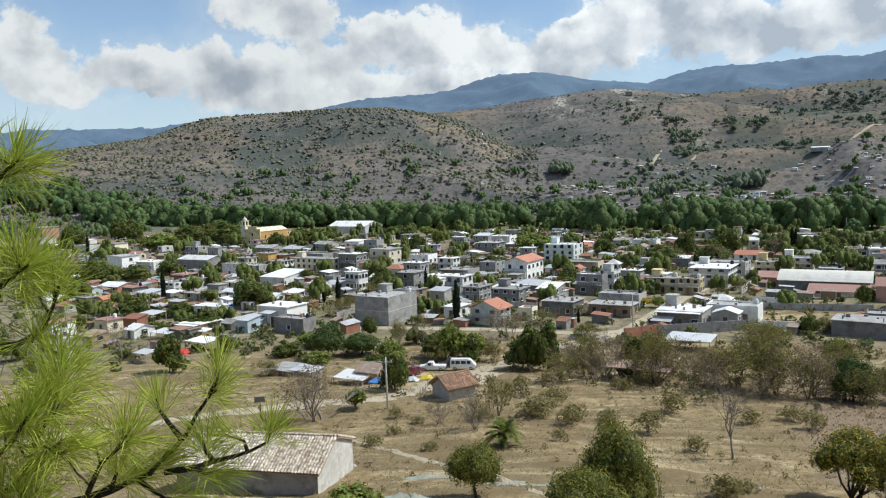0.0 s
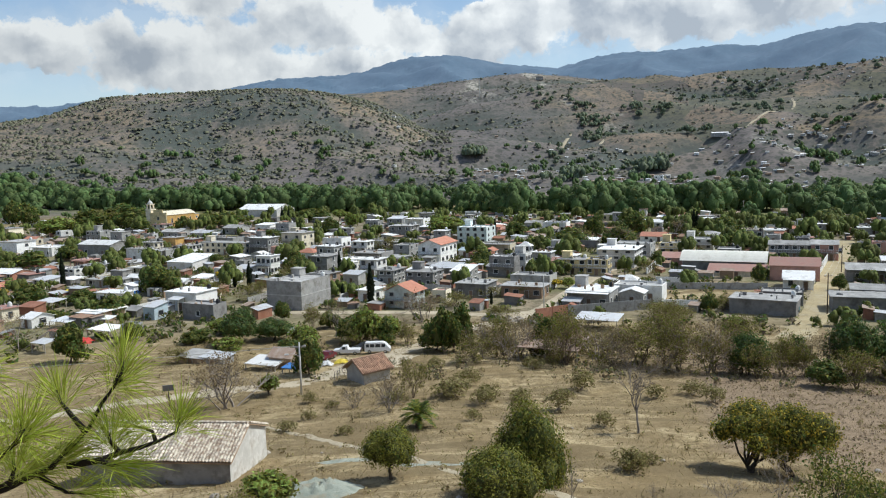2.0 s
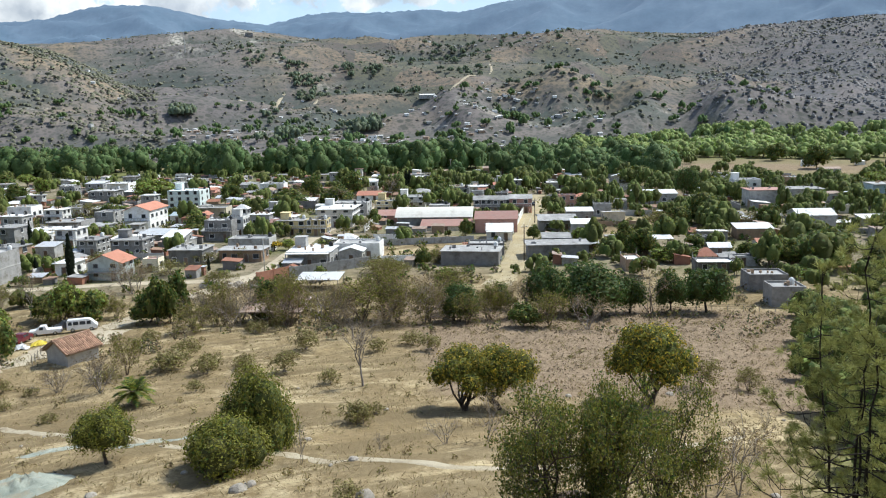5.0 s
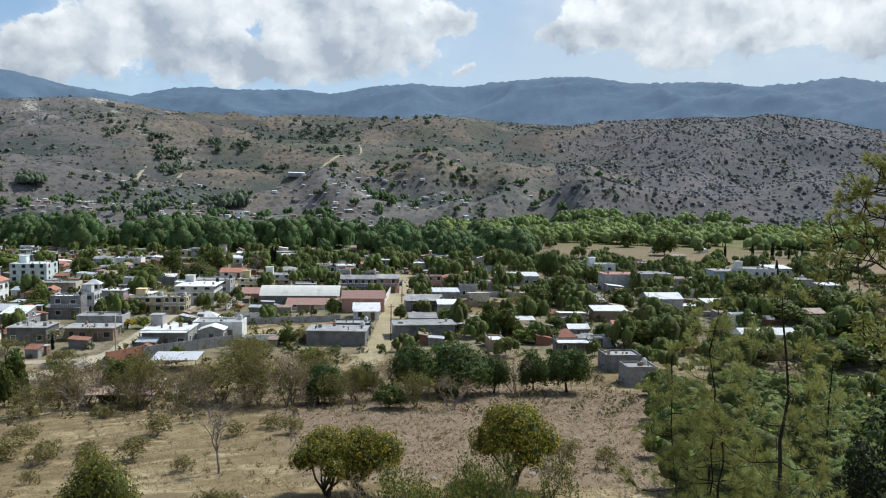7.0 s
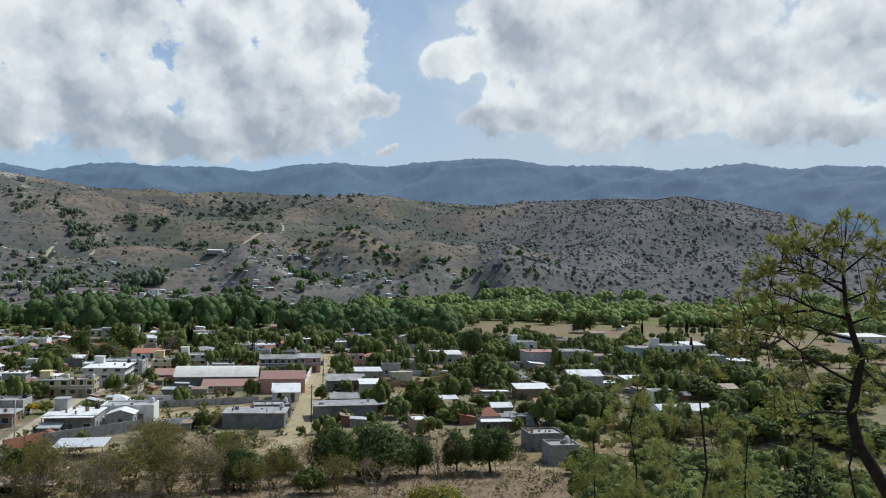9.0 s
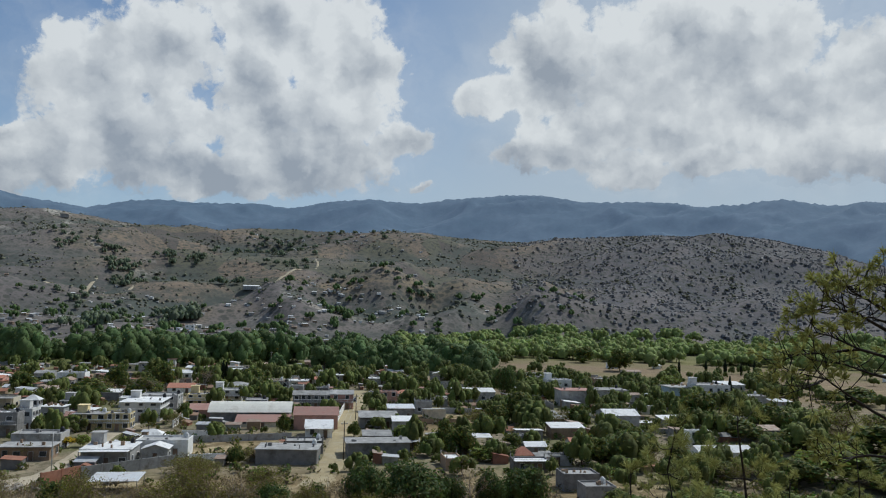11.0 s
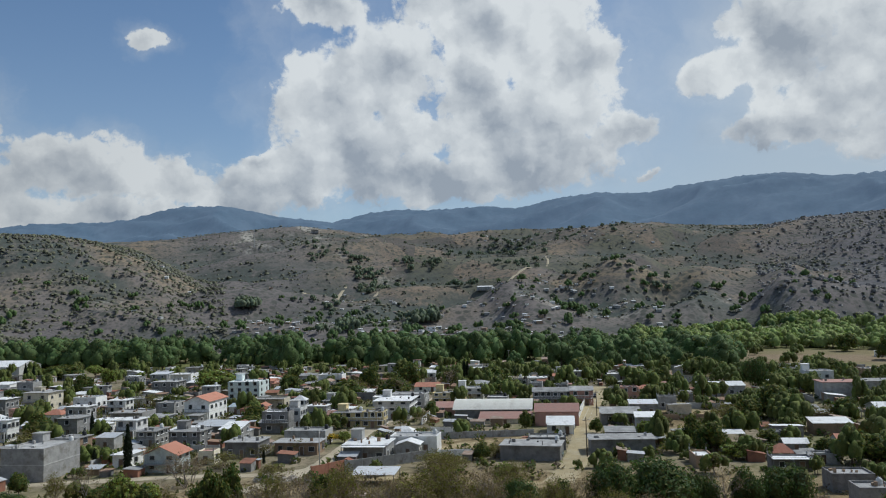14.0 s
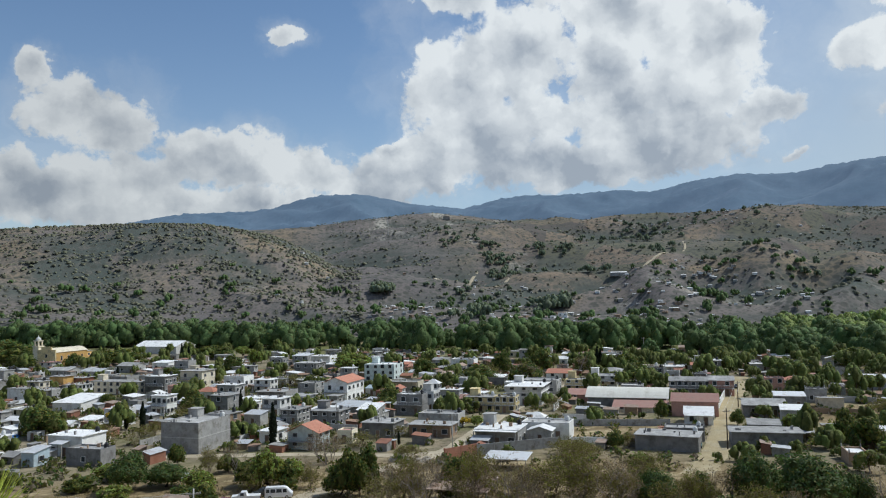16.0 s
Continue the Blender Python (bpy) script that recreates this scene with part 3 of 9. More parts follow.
def sheet(name, angles, radii, height, zones, mat, cover=None):
    a, r = np.meshgrid(np.radians(angles), radii)
    x, y = (r * np.sin(a) - 0.9 * np.exp(-r / 4)).ravel(), (r * np.cos(a)).ravel()
    z = height(x, y)
    n, m = len(angles), len(radii)
    i = np.arange((m - 1) * n).reshape(m - 1, n)
    j = np.roll(i, -1, axis=1)
    if abs(angles[-1] - angles[0]) < 355:
        i, j = i[:, :-1], j[:, :-1]
    faces = np.stack([i, i + n, j + n, j], -1).reshape(-1, 4)
    me = bpy.data.meshes.new(name)
    me.from_pydata(np.stack([x, y, z], -1).tolist(), [], faces.tolist())
    me.polygons.foreach_set("use_smooth", [True] * len(me.polygons))
    if zones:
        col = me.color_attributes.new("zone", "FLOAT_COLOR", "POINT")
        col.data.foreach_set("color", np.stack(zones(x, y), -1).ravel())
    if cover:
        col = me.color_attributes.new("cover", "FLOAT_COLOR", "POINT")
        col.data.foreach_set("color", np.stack(cover(x, y), -1).ravel())
    me.materials.append(mat)
    return new(name, me)


def ground_zones(x, y):
    r, a = np.hypot(x, y), np.degrees(np.arctan2(x, y))
    river = river_line(x)
    hill = smooth(620, 760, r) + 0.5 * smooth(170, 240, r) * smooth(620, 500, r) * 0
    green = np.exp(-((y - river) / 70) ** 2) * 0.9 + smooth(0.25, 0.6, rough(x, y, 90, 3)) * 0.55 * smooth(170, 220, r) * smooth(720, 560, r)
    green = np.maximum(green, 0.55 * smooth(165, 200, r) * smooth(560, 420, r) * smooth(-0.2, 0.5, rough(x, y, 47, 8)))
    green = np.maximum(green, 0.8 * smooth(50, 56, a) * smooth(28, 45, r) * smooth(170, 120, r))
    green = np.maximum(green, smooth(40, 44, a) * smooth(500, 560, r) * smooth(900, 700, r) * 0.7)
    plough = smooth(22, 26, a + 0.05 * (r - 110)) * smooth(60, 56, a) * smooth(68, 74, r) * smooth(150, 138, r)
    strips = smooth(37, 40, a) * smooth(335, 350, r) * smooth(600, 570, r) * smooth(0.1, 0.3, np.sin(r / 13 + 0.12 * a) + 0.5 * rough(x, y, 120, 6))
    plough = np.maximum(plough, np.maximum(strips * 0.85, 0.5 * smooth(37, 40, a) * smooth(335, 350, r) * smooth(600, 570, r)))
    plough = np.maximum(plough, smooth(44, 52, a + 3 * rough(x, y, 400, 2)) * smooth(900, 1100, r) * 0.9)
    green = np.maximum(green, 0.75 * smooth(36, 39, a) * smooth(325, 350, r) * smooth(0.0, 0.4, np.sin(r / 17 + 2 + 0.2 * a)) * smooth(700, 600, r))
    straw = np.maximum(smooth(36, 36.6, a) * smooth(43, 42.4, a) * smooth(230, 233, r) * smooth(276, 272, r), smooth(21.5, 22, a) * smooth(28, 27.5, a) * smooth(196, 199, r) * smooth(233, 230, r))
    green = green * (1 - straw)
    return np.clip(hill, 0, 1), np.clip(green * (1 - smooth(750, 900, r)), 0, 1), np.clip(plough, 0, 1), (1 - straw) * np.maximum(smooth(10, 20, a) * smooth(1000, 1250, r), smooth(165, 190, r) * smooth(620, 560, r) * smooth(0.62, 0.5, smooth(38, 42, a) * smooth(330, 400, r)))


def gully(x, y):
    return smooth(0.05, -0.35, rough(x, y, 430, 2) + 0.5 * rough(x, y, 170, 7))


def hill_cover(x, y):
    """Pale scarps, tan grass and wooded gullies of the far slopes."""
    r, a = np.hypot(x, y), np.degrees(np.arctan2(x, y))
    scarp = smooth(6.5, 8.5, a) * smooth(19, 15, a) * smooth(1500, 1650, r) * smooth(2080, 1950, r) * smooth(0.45, 0.6, ridges(x, y, 160, 7))
    scarp = np.maximum(scarp, 0.8 * smooth(24, 27, a) * smooth(48, 44, a) * smooth(900, 940, r) * smooth(1030, 990, r) * smooth(0.5, 0.75, ridges(x, y, 70, 3)))
    tan = smooth(11, 17, a) * smooth(52, 44, a) * smooth(930, 1000, r) * smooth(2150, 1900, r) * smooth(-0.35, 0.15, rough(x, y, 330, 5))
    tan = np.maximum(tan, smooth(6, 1, a) * smooth(960, 1150, r) * 0.8)
    patch = lambda spots: np.max([np.exp(-(((a - pa) * r / 57.3 / w) ** 2 + ((r - pr) / d) ** 2)) for pa, pr, w, d in spots], axis=0)
    scarp = np.maximum(scarp, smooth(0.25, 0.5, patch([(10.0, 1655, 26, 30), (10.9, 1640, 22, 26), (13.1, 1530, 9, 50), (15.1, 1510, 13, 45), (18.6, 1350, 24, 40), (16.2, 1316, 16, 40)])))
    tan = np.maximum(tan, smooth(0.2, 0.5, patch([(18.3, 1570, 60, 90), (23.6, 1363, 55, 60), (21.2, 1640, 90, 80), (22.8, 1350, 40, 50), (23.2, 1570, 80, 60), (35.9, 1625, 26, 26), (0.5, 1250, 90, 90), (3.5, 1200, 50, 80), (32.1, 1065, 40, 30), (38.6, 1069, 50, 28)])))
    wood = gully(x, y) * smooth(760, 900, r)
    return scarp, tan * (1 - 0.7 * wood), wood, 0 * r + 1


def river_line(x):
    """y of the line of tall river trees."""
    return np.interp(x, [-900, -420, -150, 0, 130, 270, 420, 700, 1200], [1130, 900, 705, 600, 495, 445, 520, 560, 700])


ANGLES = np.unique(np.r_[np.arange(-180, -40, 4.0), np.arange(-40, 80, 0.36), np.arange(80, 180, 4.0)])
RADII = np.r_[0.01, 1.0, np.arange(2, 24, 1.0), np.arange(24, 170, 1.1), np.geomspace(172, 4700, 150)]
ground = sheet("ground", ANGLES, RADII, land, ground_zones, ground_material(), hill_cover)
tagged(ground, "dry tan valley ground with stubble fields and scrub hills", "ground", kind="structure")


def far_height(x, y):
    r, a = np.hypot(x, y), np.degrees(np.arctan2(x, y))
    rise = smooth(2500, 4300, r)
    z = rise * (36 + 4300 * np.tan(np.radians(curve(CREST_F, a))))
    spurs = smooth(2500, 3000, r) * smooth(4300, 3900, r)
    return z + spurs * (70 * (ridges(x, y, 900, 4) - 0.72) + 25 * (ridges(x, y, 330, 9) - 0.7)) - 30 * (1 - rise) + 9 * rise * rough(x, y, 60, 2)


# blue base colour and blue emission paint the haze of distance on the forest
HAZE_FOREST = material("far_forest_painted_haze", (0.045, 0.08, 0.11), (0.072, 0.107, 0.14), size=180.0, rough_=1.0, grain=22.0, bump=0)
far_bsdf = HAZE_FOREST.node_tree.nodes["Principled BSDF"]
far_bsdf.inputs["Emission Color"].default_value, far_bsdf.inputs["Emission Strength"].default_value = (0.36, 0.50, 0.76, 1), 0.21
mountains = sheet("backdrop", np.arange(-75, 105, 0.25), np.linspace(2500, 4320, 60), far_height, None, HAZE_FOREST)
tagged(mountains, "distant forested mountain range with blue haze painted on", "mountains", kind="structure")

# ---- makers ----
def mesh_of(name, verts, faces, mats, index=None, smooth_=False):
    me = bpy.data.meshes.new(name)
    me.from_pydata([tuple(v) for v in verts], [], faces)
    for m in mats if isinstance(mats, (list, tuple)) else [mats]:
        me.materials.append(m)
    if index is not None:
        me.polygons.foreach_set("material_index", index)
    if smooth_:
        me.polygons.foreach_set("use_smooth", [True] * len(me.polygons))
    return me


def part(name, data, parent, label="", at=None):
    ob = new(name, data)
    ob.parent = parent
    if at is not None:
        ob.matrix_basis = at
    if label:
        ob["label"] = label
    return ob


def thing(name, x, y, z, yaw=0, label="", category="", group="", size=(1, 1, 1)):
    ob = new(name)
    ob.empty_display_size = 0.5
    ob.matrix_basis = pose(x, y, z, 0, 0, yaw) @ Matrix.Diagonal((*size, 1))
    return tagged(ob, label, category, group)


class Shape:
    """Collects boxes, tubes and quads into one mesh."""

    def __init__(self):
        self.v, self.f, self.m = [], [], []

    def add(self, verts, faces, mat=0):
        k = len(self.v)
        self.v += [tuple(v) for v in verts]
        self.f += [tuple(k + i for i in q) for q in faces]
        self.m += [mat] * len(faces)
        return self

    def box(self, x0, y0, z0, x1, y1, z1, mat=0):
        c = [(x, y, z) for z in (z0, z1) for x, y in ((x0, y0), (x1, y0), (x1, y1), (x0, y1))]
        return self.add(c, [(3, 2, 1, 0), (4, 5, 6, 7), (0, 1, 5, 4), (1, 2, 6, 5), (2, 3, 7, 6), (3, 0, 4, 7)], mat)

    def bevel_box(self, x0, y0, z0, x1, y1, z1, b, mat=0):
        """A box with its upper and upright edges cut off."""
        ring = lambda e, z: [(x0 + e, y0, z), (x1 - e, y0, z), (x1, y0 + e, z), (x1, y1 - e, z), (x1 - e, y1, z), (x0 + e, y1, z), (x0, y1 - e, z), (x0, y0 + e, z)]
        top = [(x0 + 2 * b, y0 + b, z1), (x1 - 2 * b, y0 + b, z1), (x1 - b, y0 + 2 * b, z1), (x1 - b, y1 - 2 * b, z1), (x1 - 2 * b, y1 - b, z1), (x0 + 2 * b, y1 - b, z1), (x0 + b, y1 - 2 * b, z1), (x0 + b, y0 + 2 * b, z1)]
        v = ring(b, z0) + ring(b, z1 - b) + top
        f = [tuple(reversed(range(8))), tuple(range(16, 24))]
        for s in (0, 8):
            f += [(s + i, s + (i + 1) % 8, s + 8 + (i + 1) % 8, s + 8 + i) for i in range(8)]
        return self.add(v, f, mat)

    def tube(self, pts, radii, sides=6, mat=0, cap=True):
        pts = [Vector(p) for p in pts]
        v = []
        for i, p in enumerate(pts):
            d = (pts[min(i + 1, len(pts) - 1)] - pts[max(i - 1, 0)]).normalized()
            u = d.orthogonal().normalized() if i == 0 else (u - d * u.dot(d)).normalized()
            w = d.cross(u)
            v += [p + radii[i] * (math.cos(6.2832 * k / sides) * u + math.sin(6.2832 * k / sides) * w) for k in range(sides)]
        f = [(i * sides + k, i * sides + (k + 1) % sides, (i + 1) * sides + (k + 1) % sides, (i + 1) * sides + k) for i in range(len(pts) - 1) for k in range(sides)]
        if cap:
            f += [tuple(reversed(range(sides))), tuple(range((len(pts) - 1) * sides, len(pts) * sides))]
        return self.add(v, f, mat)

    def mesh(self, name, mats, smooth_=False):
        return mesh_of(name, self.v, self.f, mats, self.m, smooth_)


CACHE = {}
FOOTPRINTS = []


def cached(key, make):
    if key not in CACHE:
        CACHE[key] = make()
    return CACHE[key]


def ring_shape(w, h, b, depth, foot):
    """An upright frame round an opening w by h, in one piece; its foot is deeper, as a sill."""
    outer, inner = [(-w / 2 - b, -foot), (w / 2 + b, -foot), (w / 2 + b, h + b), (-w / 2 - b, h + b)], [(-w / 2, 0), (w / 2, 0), (w / 2, h), (-w / 2, h)]
    v = [(x, y, z) for y in (-depth, 0.05) for ring in (outer, inner) for x, z in ring]
    v[0], v[1] = (v[0][0] - 0.06, -depth - 0.1, v[0][2]), (v[1][0] + 0.06, -depth - 0.1, v[1][2])
    f = []
    for i in range(4):
        j = (i + 1) % 4
        f += [(i, j, 4 + j, 4 + i), (4 + i, 4 + j, 12 + j, 12 + i), (j, i, 8 + i, 8 + j)]
    return Shape().add(v, f)


def window(parent, w, h, frame_mat, at):
    pane = part("window", cached(("pane", w, h), lambda: Shape().box(-w / 2, -0.03, 0, w / 2, 0.05, h).mesh("window", GLASS)), parent, at=at)
    part("window_frame", cached(("frame", w, h, frame_mat.name), lambda: ring_shape(w, h, 0.09, 0.09, 0.12).mesh("window_frame", frame_mat)), pane)


def door_leaf(parent, w, h, mat, at):
    leaf_ = part("door", cached(("door", w, h, mat.name), lambda: Shape().box(-w / 2, -0.04, 0, w / 2, 0.05, h).mesh("door", mat)), parent, at=at)
    part("door_frame", cached(("dframe", w, h), lambda: ring_shape(w, h, 0.1, 0.1, 0.01).mesh("door_frame", SLAB)), leaf_)


def pitched(w, d, h, rise, over, style, ridge="x", waves=0, thick=0.09):
    """A pitched roof as a solid sheet: gable, hip, shed or arch. Its eaves are at height h."""
    s = Shape()
    W, D = w / 2 + over, d / 2 + over
    if ridge == "y":
        W, D = D, W
    turn = (lambda p: (-p[1], p[0], p[2])) if ridge == "y" else (lambda p: p)
    if style == "hip":
        r = max(W - D, 0.15)
        lower = [(-W, -D, h), (W, -D, h), (W, D, h), (-W, D, h)]
        v = lower + [(-r, 0, h + rise), (r, 0, h + rise)] + [(x, y, z - thick) for x, y, z in lower]
        f = [(0, 1, 5, 4), (1, 2, 5), (2, 3, 4, 5), (3, 0, 4), (9, 8, 7, 6), (0, 6, 7, 1), (1, 7, 8, 2), (2, 8, 9, 3), (3, 9, 6, 0)]
        return s.add([turn(p) for p in v], f)
    n = max(int(2 * W / 0.5), 1) * 2 if waves else 1
    steps = [i / 10 for i in range(11)] if style == "arch" else [0, 0.5, 1] if style == "gable" else [0, 1]

    def top(k):
        if style == "arch":
            return h + rise * (1 - (2 * k - 1) ** 2)
        return h + rise * (1 - abs(2 * k - 1)) if style == "gable" else h + rise * k
    v = []
    for k in steps:
        for i in range(n + 1):
            v.append((-W + 2 * W * i / n, -D + 2 * D * k, top(k) + (waves * (i % 2) if waves else 0)))
    m = len(v)
    v += [(x, y, z - thick) for x, y, z in v]
    f, q = [], n + 1
    for j in range(len(steps) - 1):
        for i in range(n):
            a = j * q + i
            f += [(a, a + 1, a + q + 1, a + q), (m + a + q, m + a + q + 1, m + a + 1, m + a)]
    last = (len(steps) - 1) * q
    for i in range(n):
        f += [(i + 1, i, m + i, m + i + 1), (last + i, last + i + 1, m + last + i + 1, m + last + i)]
    for j in range(len(steps) - 1):
        a, b = j * q, (j + 1) * q
        f += [(a, b, m + b, m + a), (b + n, a + n, m + a + n, m + b + n)]
    return s.add([turn(p) for p in v], f)


def tiled_roof(parent, w, d, h, rise, over, mat, course=0.42, wide=0.29):
    """A gable roof of clay tiles laid in rows over a thin deck, ridge along x."""
    part("roof_deck", pitched(w, d, h - 0.06, rise, over - 0.05, "gable").mesh("roof_deck", ADOBE), parent)
    W, D = w / 2 + over, d / 2 + over
    slope = math.atan2(rise, D)
    length = math.hypot(rise, D)

    def tile():
        v, sides = [], 5
        for yy, r in ((0, 0.52), (1, 0.44)):
            for k in range(sides):
                a = math.pi * k / (sides - 1)
                v.append((-math.cos(a) * r * wide * 0.92, yy * course * 1.18, math.sin(a) * wide * 0.5 + 0.04 * (1 - yy)))
        f = [(k, k + 1, sides + k + 1, sides + k) for k in range(sides - 1)]
        return mesh_of("roof_tile", v, f, mat, smooth_=False)
    data = cached(("tile", mat.name, course, wide), tile)
    rng = random.Random(int(w * 100 + d))
    rows, cols = int(length / course), int(2 * W / wide)
    singles, rest = 0, Shape()
    for side in (-1, 1):
        for i in range(cols):
            for j in range(rows):
                m = pose(-W + (i + 0.5) * wide + rng.uniform(-0.015, 0.015), side * (D - j * course * math.cos(slope)), h + j * course * math.sin(slope) + rng.uniform(0, 0.02),
                         math.degrees(slope), 0, 0) if side < 0 else pose(-W + (i + 0.5) * wide, D - j * course * math.cos(slope), h + j * course * math.sin(slope) + rng.uniform(0, 0.02), math.degrees(slope), 0, 180)
                m = m @ pose(0, 0, 0, 0, 0, rng.uniform(-4, 4))
                if side < 0 and singles < 300:
                    part("roof_tile", data, parent, at=m)
                    singles += 1
                else:
                    rest.add([m @ v.co for v in data.vertices], [tuple(p.vertices) for p in data.polygons])
    s = part("roof_tiles", rest.mesh("roof_tiles", mat), parent)
    s["kind"] = "stuff"
    ridge = Shape()
    for i in range(int(2 * W / 0.45)):
        x = -W + 0.45 * i
        ridge.tube([(x, 0, h + rise + 0.02), (x + 0.5, 0, h + rise + 0.05)], [0.17, 0.13], 7)
    part("ridge_tiles", ridge.mesh("ridge_tiles", mat), parent)


def house(x, y, w, d, h, wall=GREY, roof="flat", cover=SLAB, yaw=-31.0, rise=1.2, over=0.3, ridge="x", front=2, side=2, storeys=1, door=True, head=0, rods=False, frame_mat=None, label="", name="house", balcony=False, z=None, parapet=0.35, porch=0):
    z = float(land(x, y)) if z is None else z
    h = h * 0.93 if storeys > 1 else h
    names = {GREY: "grey concrete block", DARKGREY: "weathered grey rendered", WHITE: "white painted", CREAM: "cream painted", OCHRE: "ochre painted", YELLOW: "pale yellow painted", PINK: "salmon pink painted",
             BLUE: "pale blue painted", TEAL: "pale teal painted", BRICK: "bare red brick", ADOBE: "brown adobe", ZINC: "zinc sheet", RUST: "rusty sheet"}
    covers = {SLAB: "grey concrete", WSLAB: "white coated", REDSLAB: "red sealed", ZINC: "pale zinc sheet", RUST: "rusty sheet", TILE: "clay tile", REDTILE: "orange tile", PALETILE: "weathered tile", WSLAB: "white coated"}
    forms = {"flat": "flat %s roof", "gable": "gabled %s roof", "hip": "hipped %s roof", "shed": "sloping %s roof", "arch": "arched %s roof"}
    words = "%s %s %s with %s" % ("low" if h < 4 else "two-storey" if storeys == 2 else "tall" if storeys > 2 else "single-storey", names.get(wall, "painted"), name.replace("_", " "), forms[roof] % covers.get(cover, "sheet"))
    ob = thing(name, x, y, z, yaw, label or words, name.split("_")[-1], "sheds of the town" if name == "shed" else "houses of the town")
    FOOTPRINTS.append((x, y, math.hypot(w, d) / 2))
    s, t = Shape(), 0.22
    X, Y = w / 2, d / 2
    chance = random.Random(int(x * 11 + y * 5))
    if roof == "flat" and parapet == 0.35 and chance.random() < 0.45:
        parapet, over = 0.1, chance.uniform(0.3, 0.6)
    if roof == "flat" and storeys > 1 and w > 7.5 and not head and chance.random() < 0.4:
        head = 2.2
    if storeys > 1 and not balcony and front and chance.random() < 0.3:
        balcony = True
    if storeys == 1 and not porch and front > 1 and chance.random() < 0.3:
        porch = chance.uniform(1.4, 2.4)
    eave = h - (rise if roof != "flat" else 0)
    low = -1.2
    if roof == "flat":
        ring = lambda e, zz: [(-X + e, -Y + e, zz), (X - e, -Y + e, zz), (X - e, Y - e, zz), (-X + e, Y - e, zz)]
        v = ring(0, low) + ring(0, h) + ring(t, h) + ring(t, low)
        s.add(v, [(4 * k + i, 4 * k + (i + 1) % 4, 4 * k + 4 + (i + 1) % 4, 4 * k + 4 + i) for k in range(3) for i in range(4)])
    else:
        s.box(-X, -Y, low, X, Y, eave - 0.1)
        if roof in ("gable", "arch"):
            k = (X, Y) if ridge == "x" else (Y, X)
            g = [0, 0.5, 1] if roof == "gable" else [i / 10 for i in range(11)]
            for e in (-1, 1):
                rim = [(e * (k[0] - 0.002), -k[1] + 2 * k[1] * q, eave - 0.1 + rise * (1 - abs(2 * q - 1) if roof == "gable" else 1 - (2 * q - 1) ** 2)) for q in g]
                inner = [(e * (k[0] - t), p[1], p[2]) for p in rim]
                rim, inner = ([(-p[1], p[0], p[2]) for p in r_] if ridge == "y" else r_ for r_ in (rim, inner))
                n = len(rim)
                s.add(rim + inner, [tuple(range(n)), tuple(range(2 * n - 1, n - 1, -1))] + [(i, i + n, i + n + 1, i + 1) for i in range(n - 1)])
        elif roof == "shed":
            v = [(sx * X, sy * Y, eave - 0.1 + (rise * 0.98 if sy > 0 else 0) * up) for up in (0, 1) for sx, sy in ((-1, -1), (1, -1), (1, 1), (-1, 1))]
            s.add(v, [(4, 5, 6, 7), (1, 2, 6, 5), (2, 3, 7, 6), (3, 0, 4, 7)])
    if storeys > 1:
        for k in range(1, storeys):
            zz = eave * k / storeys
            part("floor_band", Shape().box(-X - 0.06, -Y - 0.06, zz - 0.1, X + 0.06, Y + 0.06, zz + 0.1).mesh("floor_band", wall), ob)
    part("wall", s.mesh("wall", wall), ob)
    if roof == "flat":
        r = Shape().box(-X + t, -Y + t, h - parapet - 0.2, X - t, Y - t, h - parapet)
        if parapet < 0.2:
            r = Shape().bevel_box(-X - over, -Y - over, h - 0.001, X + over, Y + over, h + 0.16, 0.03)
        if head:
            part("stair_head", Shape().box(-X + 0.3, Y - 3.0, h - 0.3, -X + 3.0, Y - 0.3, h + head).box(-X + 0.1, Y - 3.2, h + head, -X + 3.2, Y - 0.1, h + head + 0.14).mesh("stair_head", wall), ob)
        if rods:
            for px, py in ((-X + 0.11, -Y + 0.11), (X - 0.11, -Y + 0.11), (X - 0.11, Y - 0.11), (-X + 0.11, Y - 0.11)):
                post = Shape().box(px - 0.12, py - 0.12, h - 0.05, px + 0.12, py + 0.12, h + 0.6)
                for q in (-0.07, 0.07):
                    post.tube([(px + q, py, h + 0.5), (px + q * 1.5, py + q, h + 1.5)], [0.015, 0.015], 4)
                part("column_stub", post.mesh("column_stub", GREY), ob)
    elif cover in (TILE, PALETILE) and ridge == "x" and roof == "gable":
        r = None
        tiled_roof(ob, w, d, eave, rise, over, cover)
    else:
        r = pitched(w, d, eave, rise, over, roof, ridge, waves=0.05 if cover in (ZINC, RUST) else 0)
    if r:
        part("roof", r.mesh("roof", cover), ob)
    if roof == "flat" and w > 4.5 and name != "shed" or chance.random() < 0.3 and roof == "flat" and w > 5:
        top, c = h - parapet if parapet > 0.2 else h + 0.16, Shape()
        for i in range(chance.randint(3, 7)):
            px, py = chance.uniform(-X + 0.9, X - 0.9), chance.uniform(-Y + 0.9, Y - 0.9)
            a, b, u = chance.uniform(0.15, 0.9), chance.uniform(0.12, 0.6), chance.uniform(0.15, 0.9)
            c.box(px - a / 2, py - b / 2, top - 0.02, px + a / 2, py + b / 2, top + u)
        for i in range(chance.randint(0, 3)):
            px, py = chance.uniform(-X + 0.5, X - 0.5), chance.uniform(-Y + 0.5, Y - 0.5)
            c.tube([(px, py, top - 0.02), (px, py, top + chance.uniform(0.8, 1.8))], [0.03, 0.03], 4)
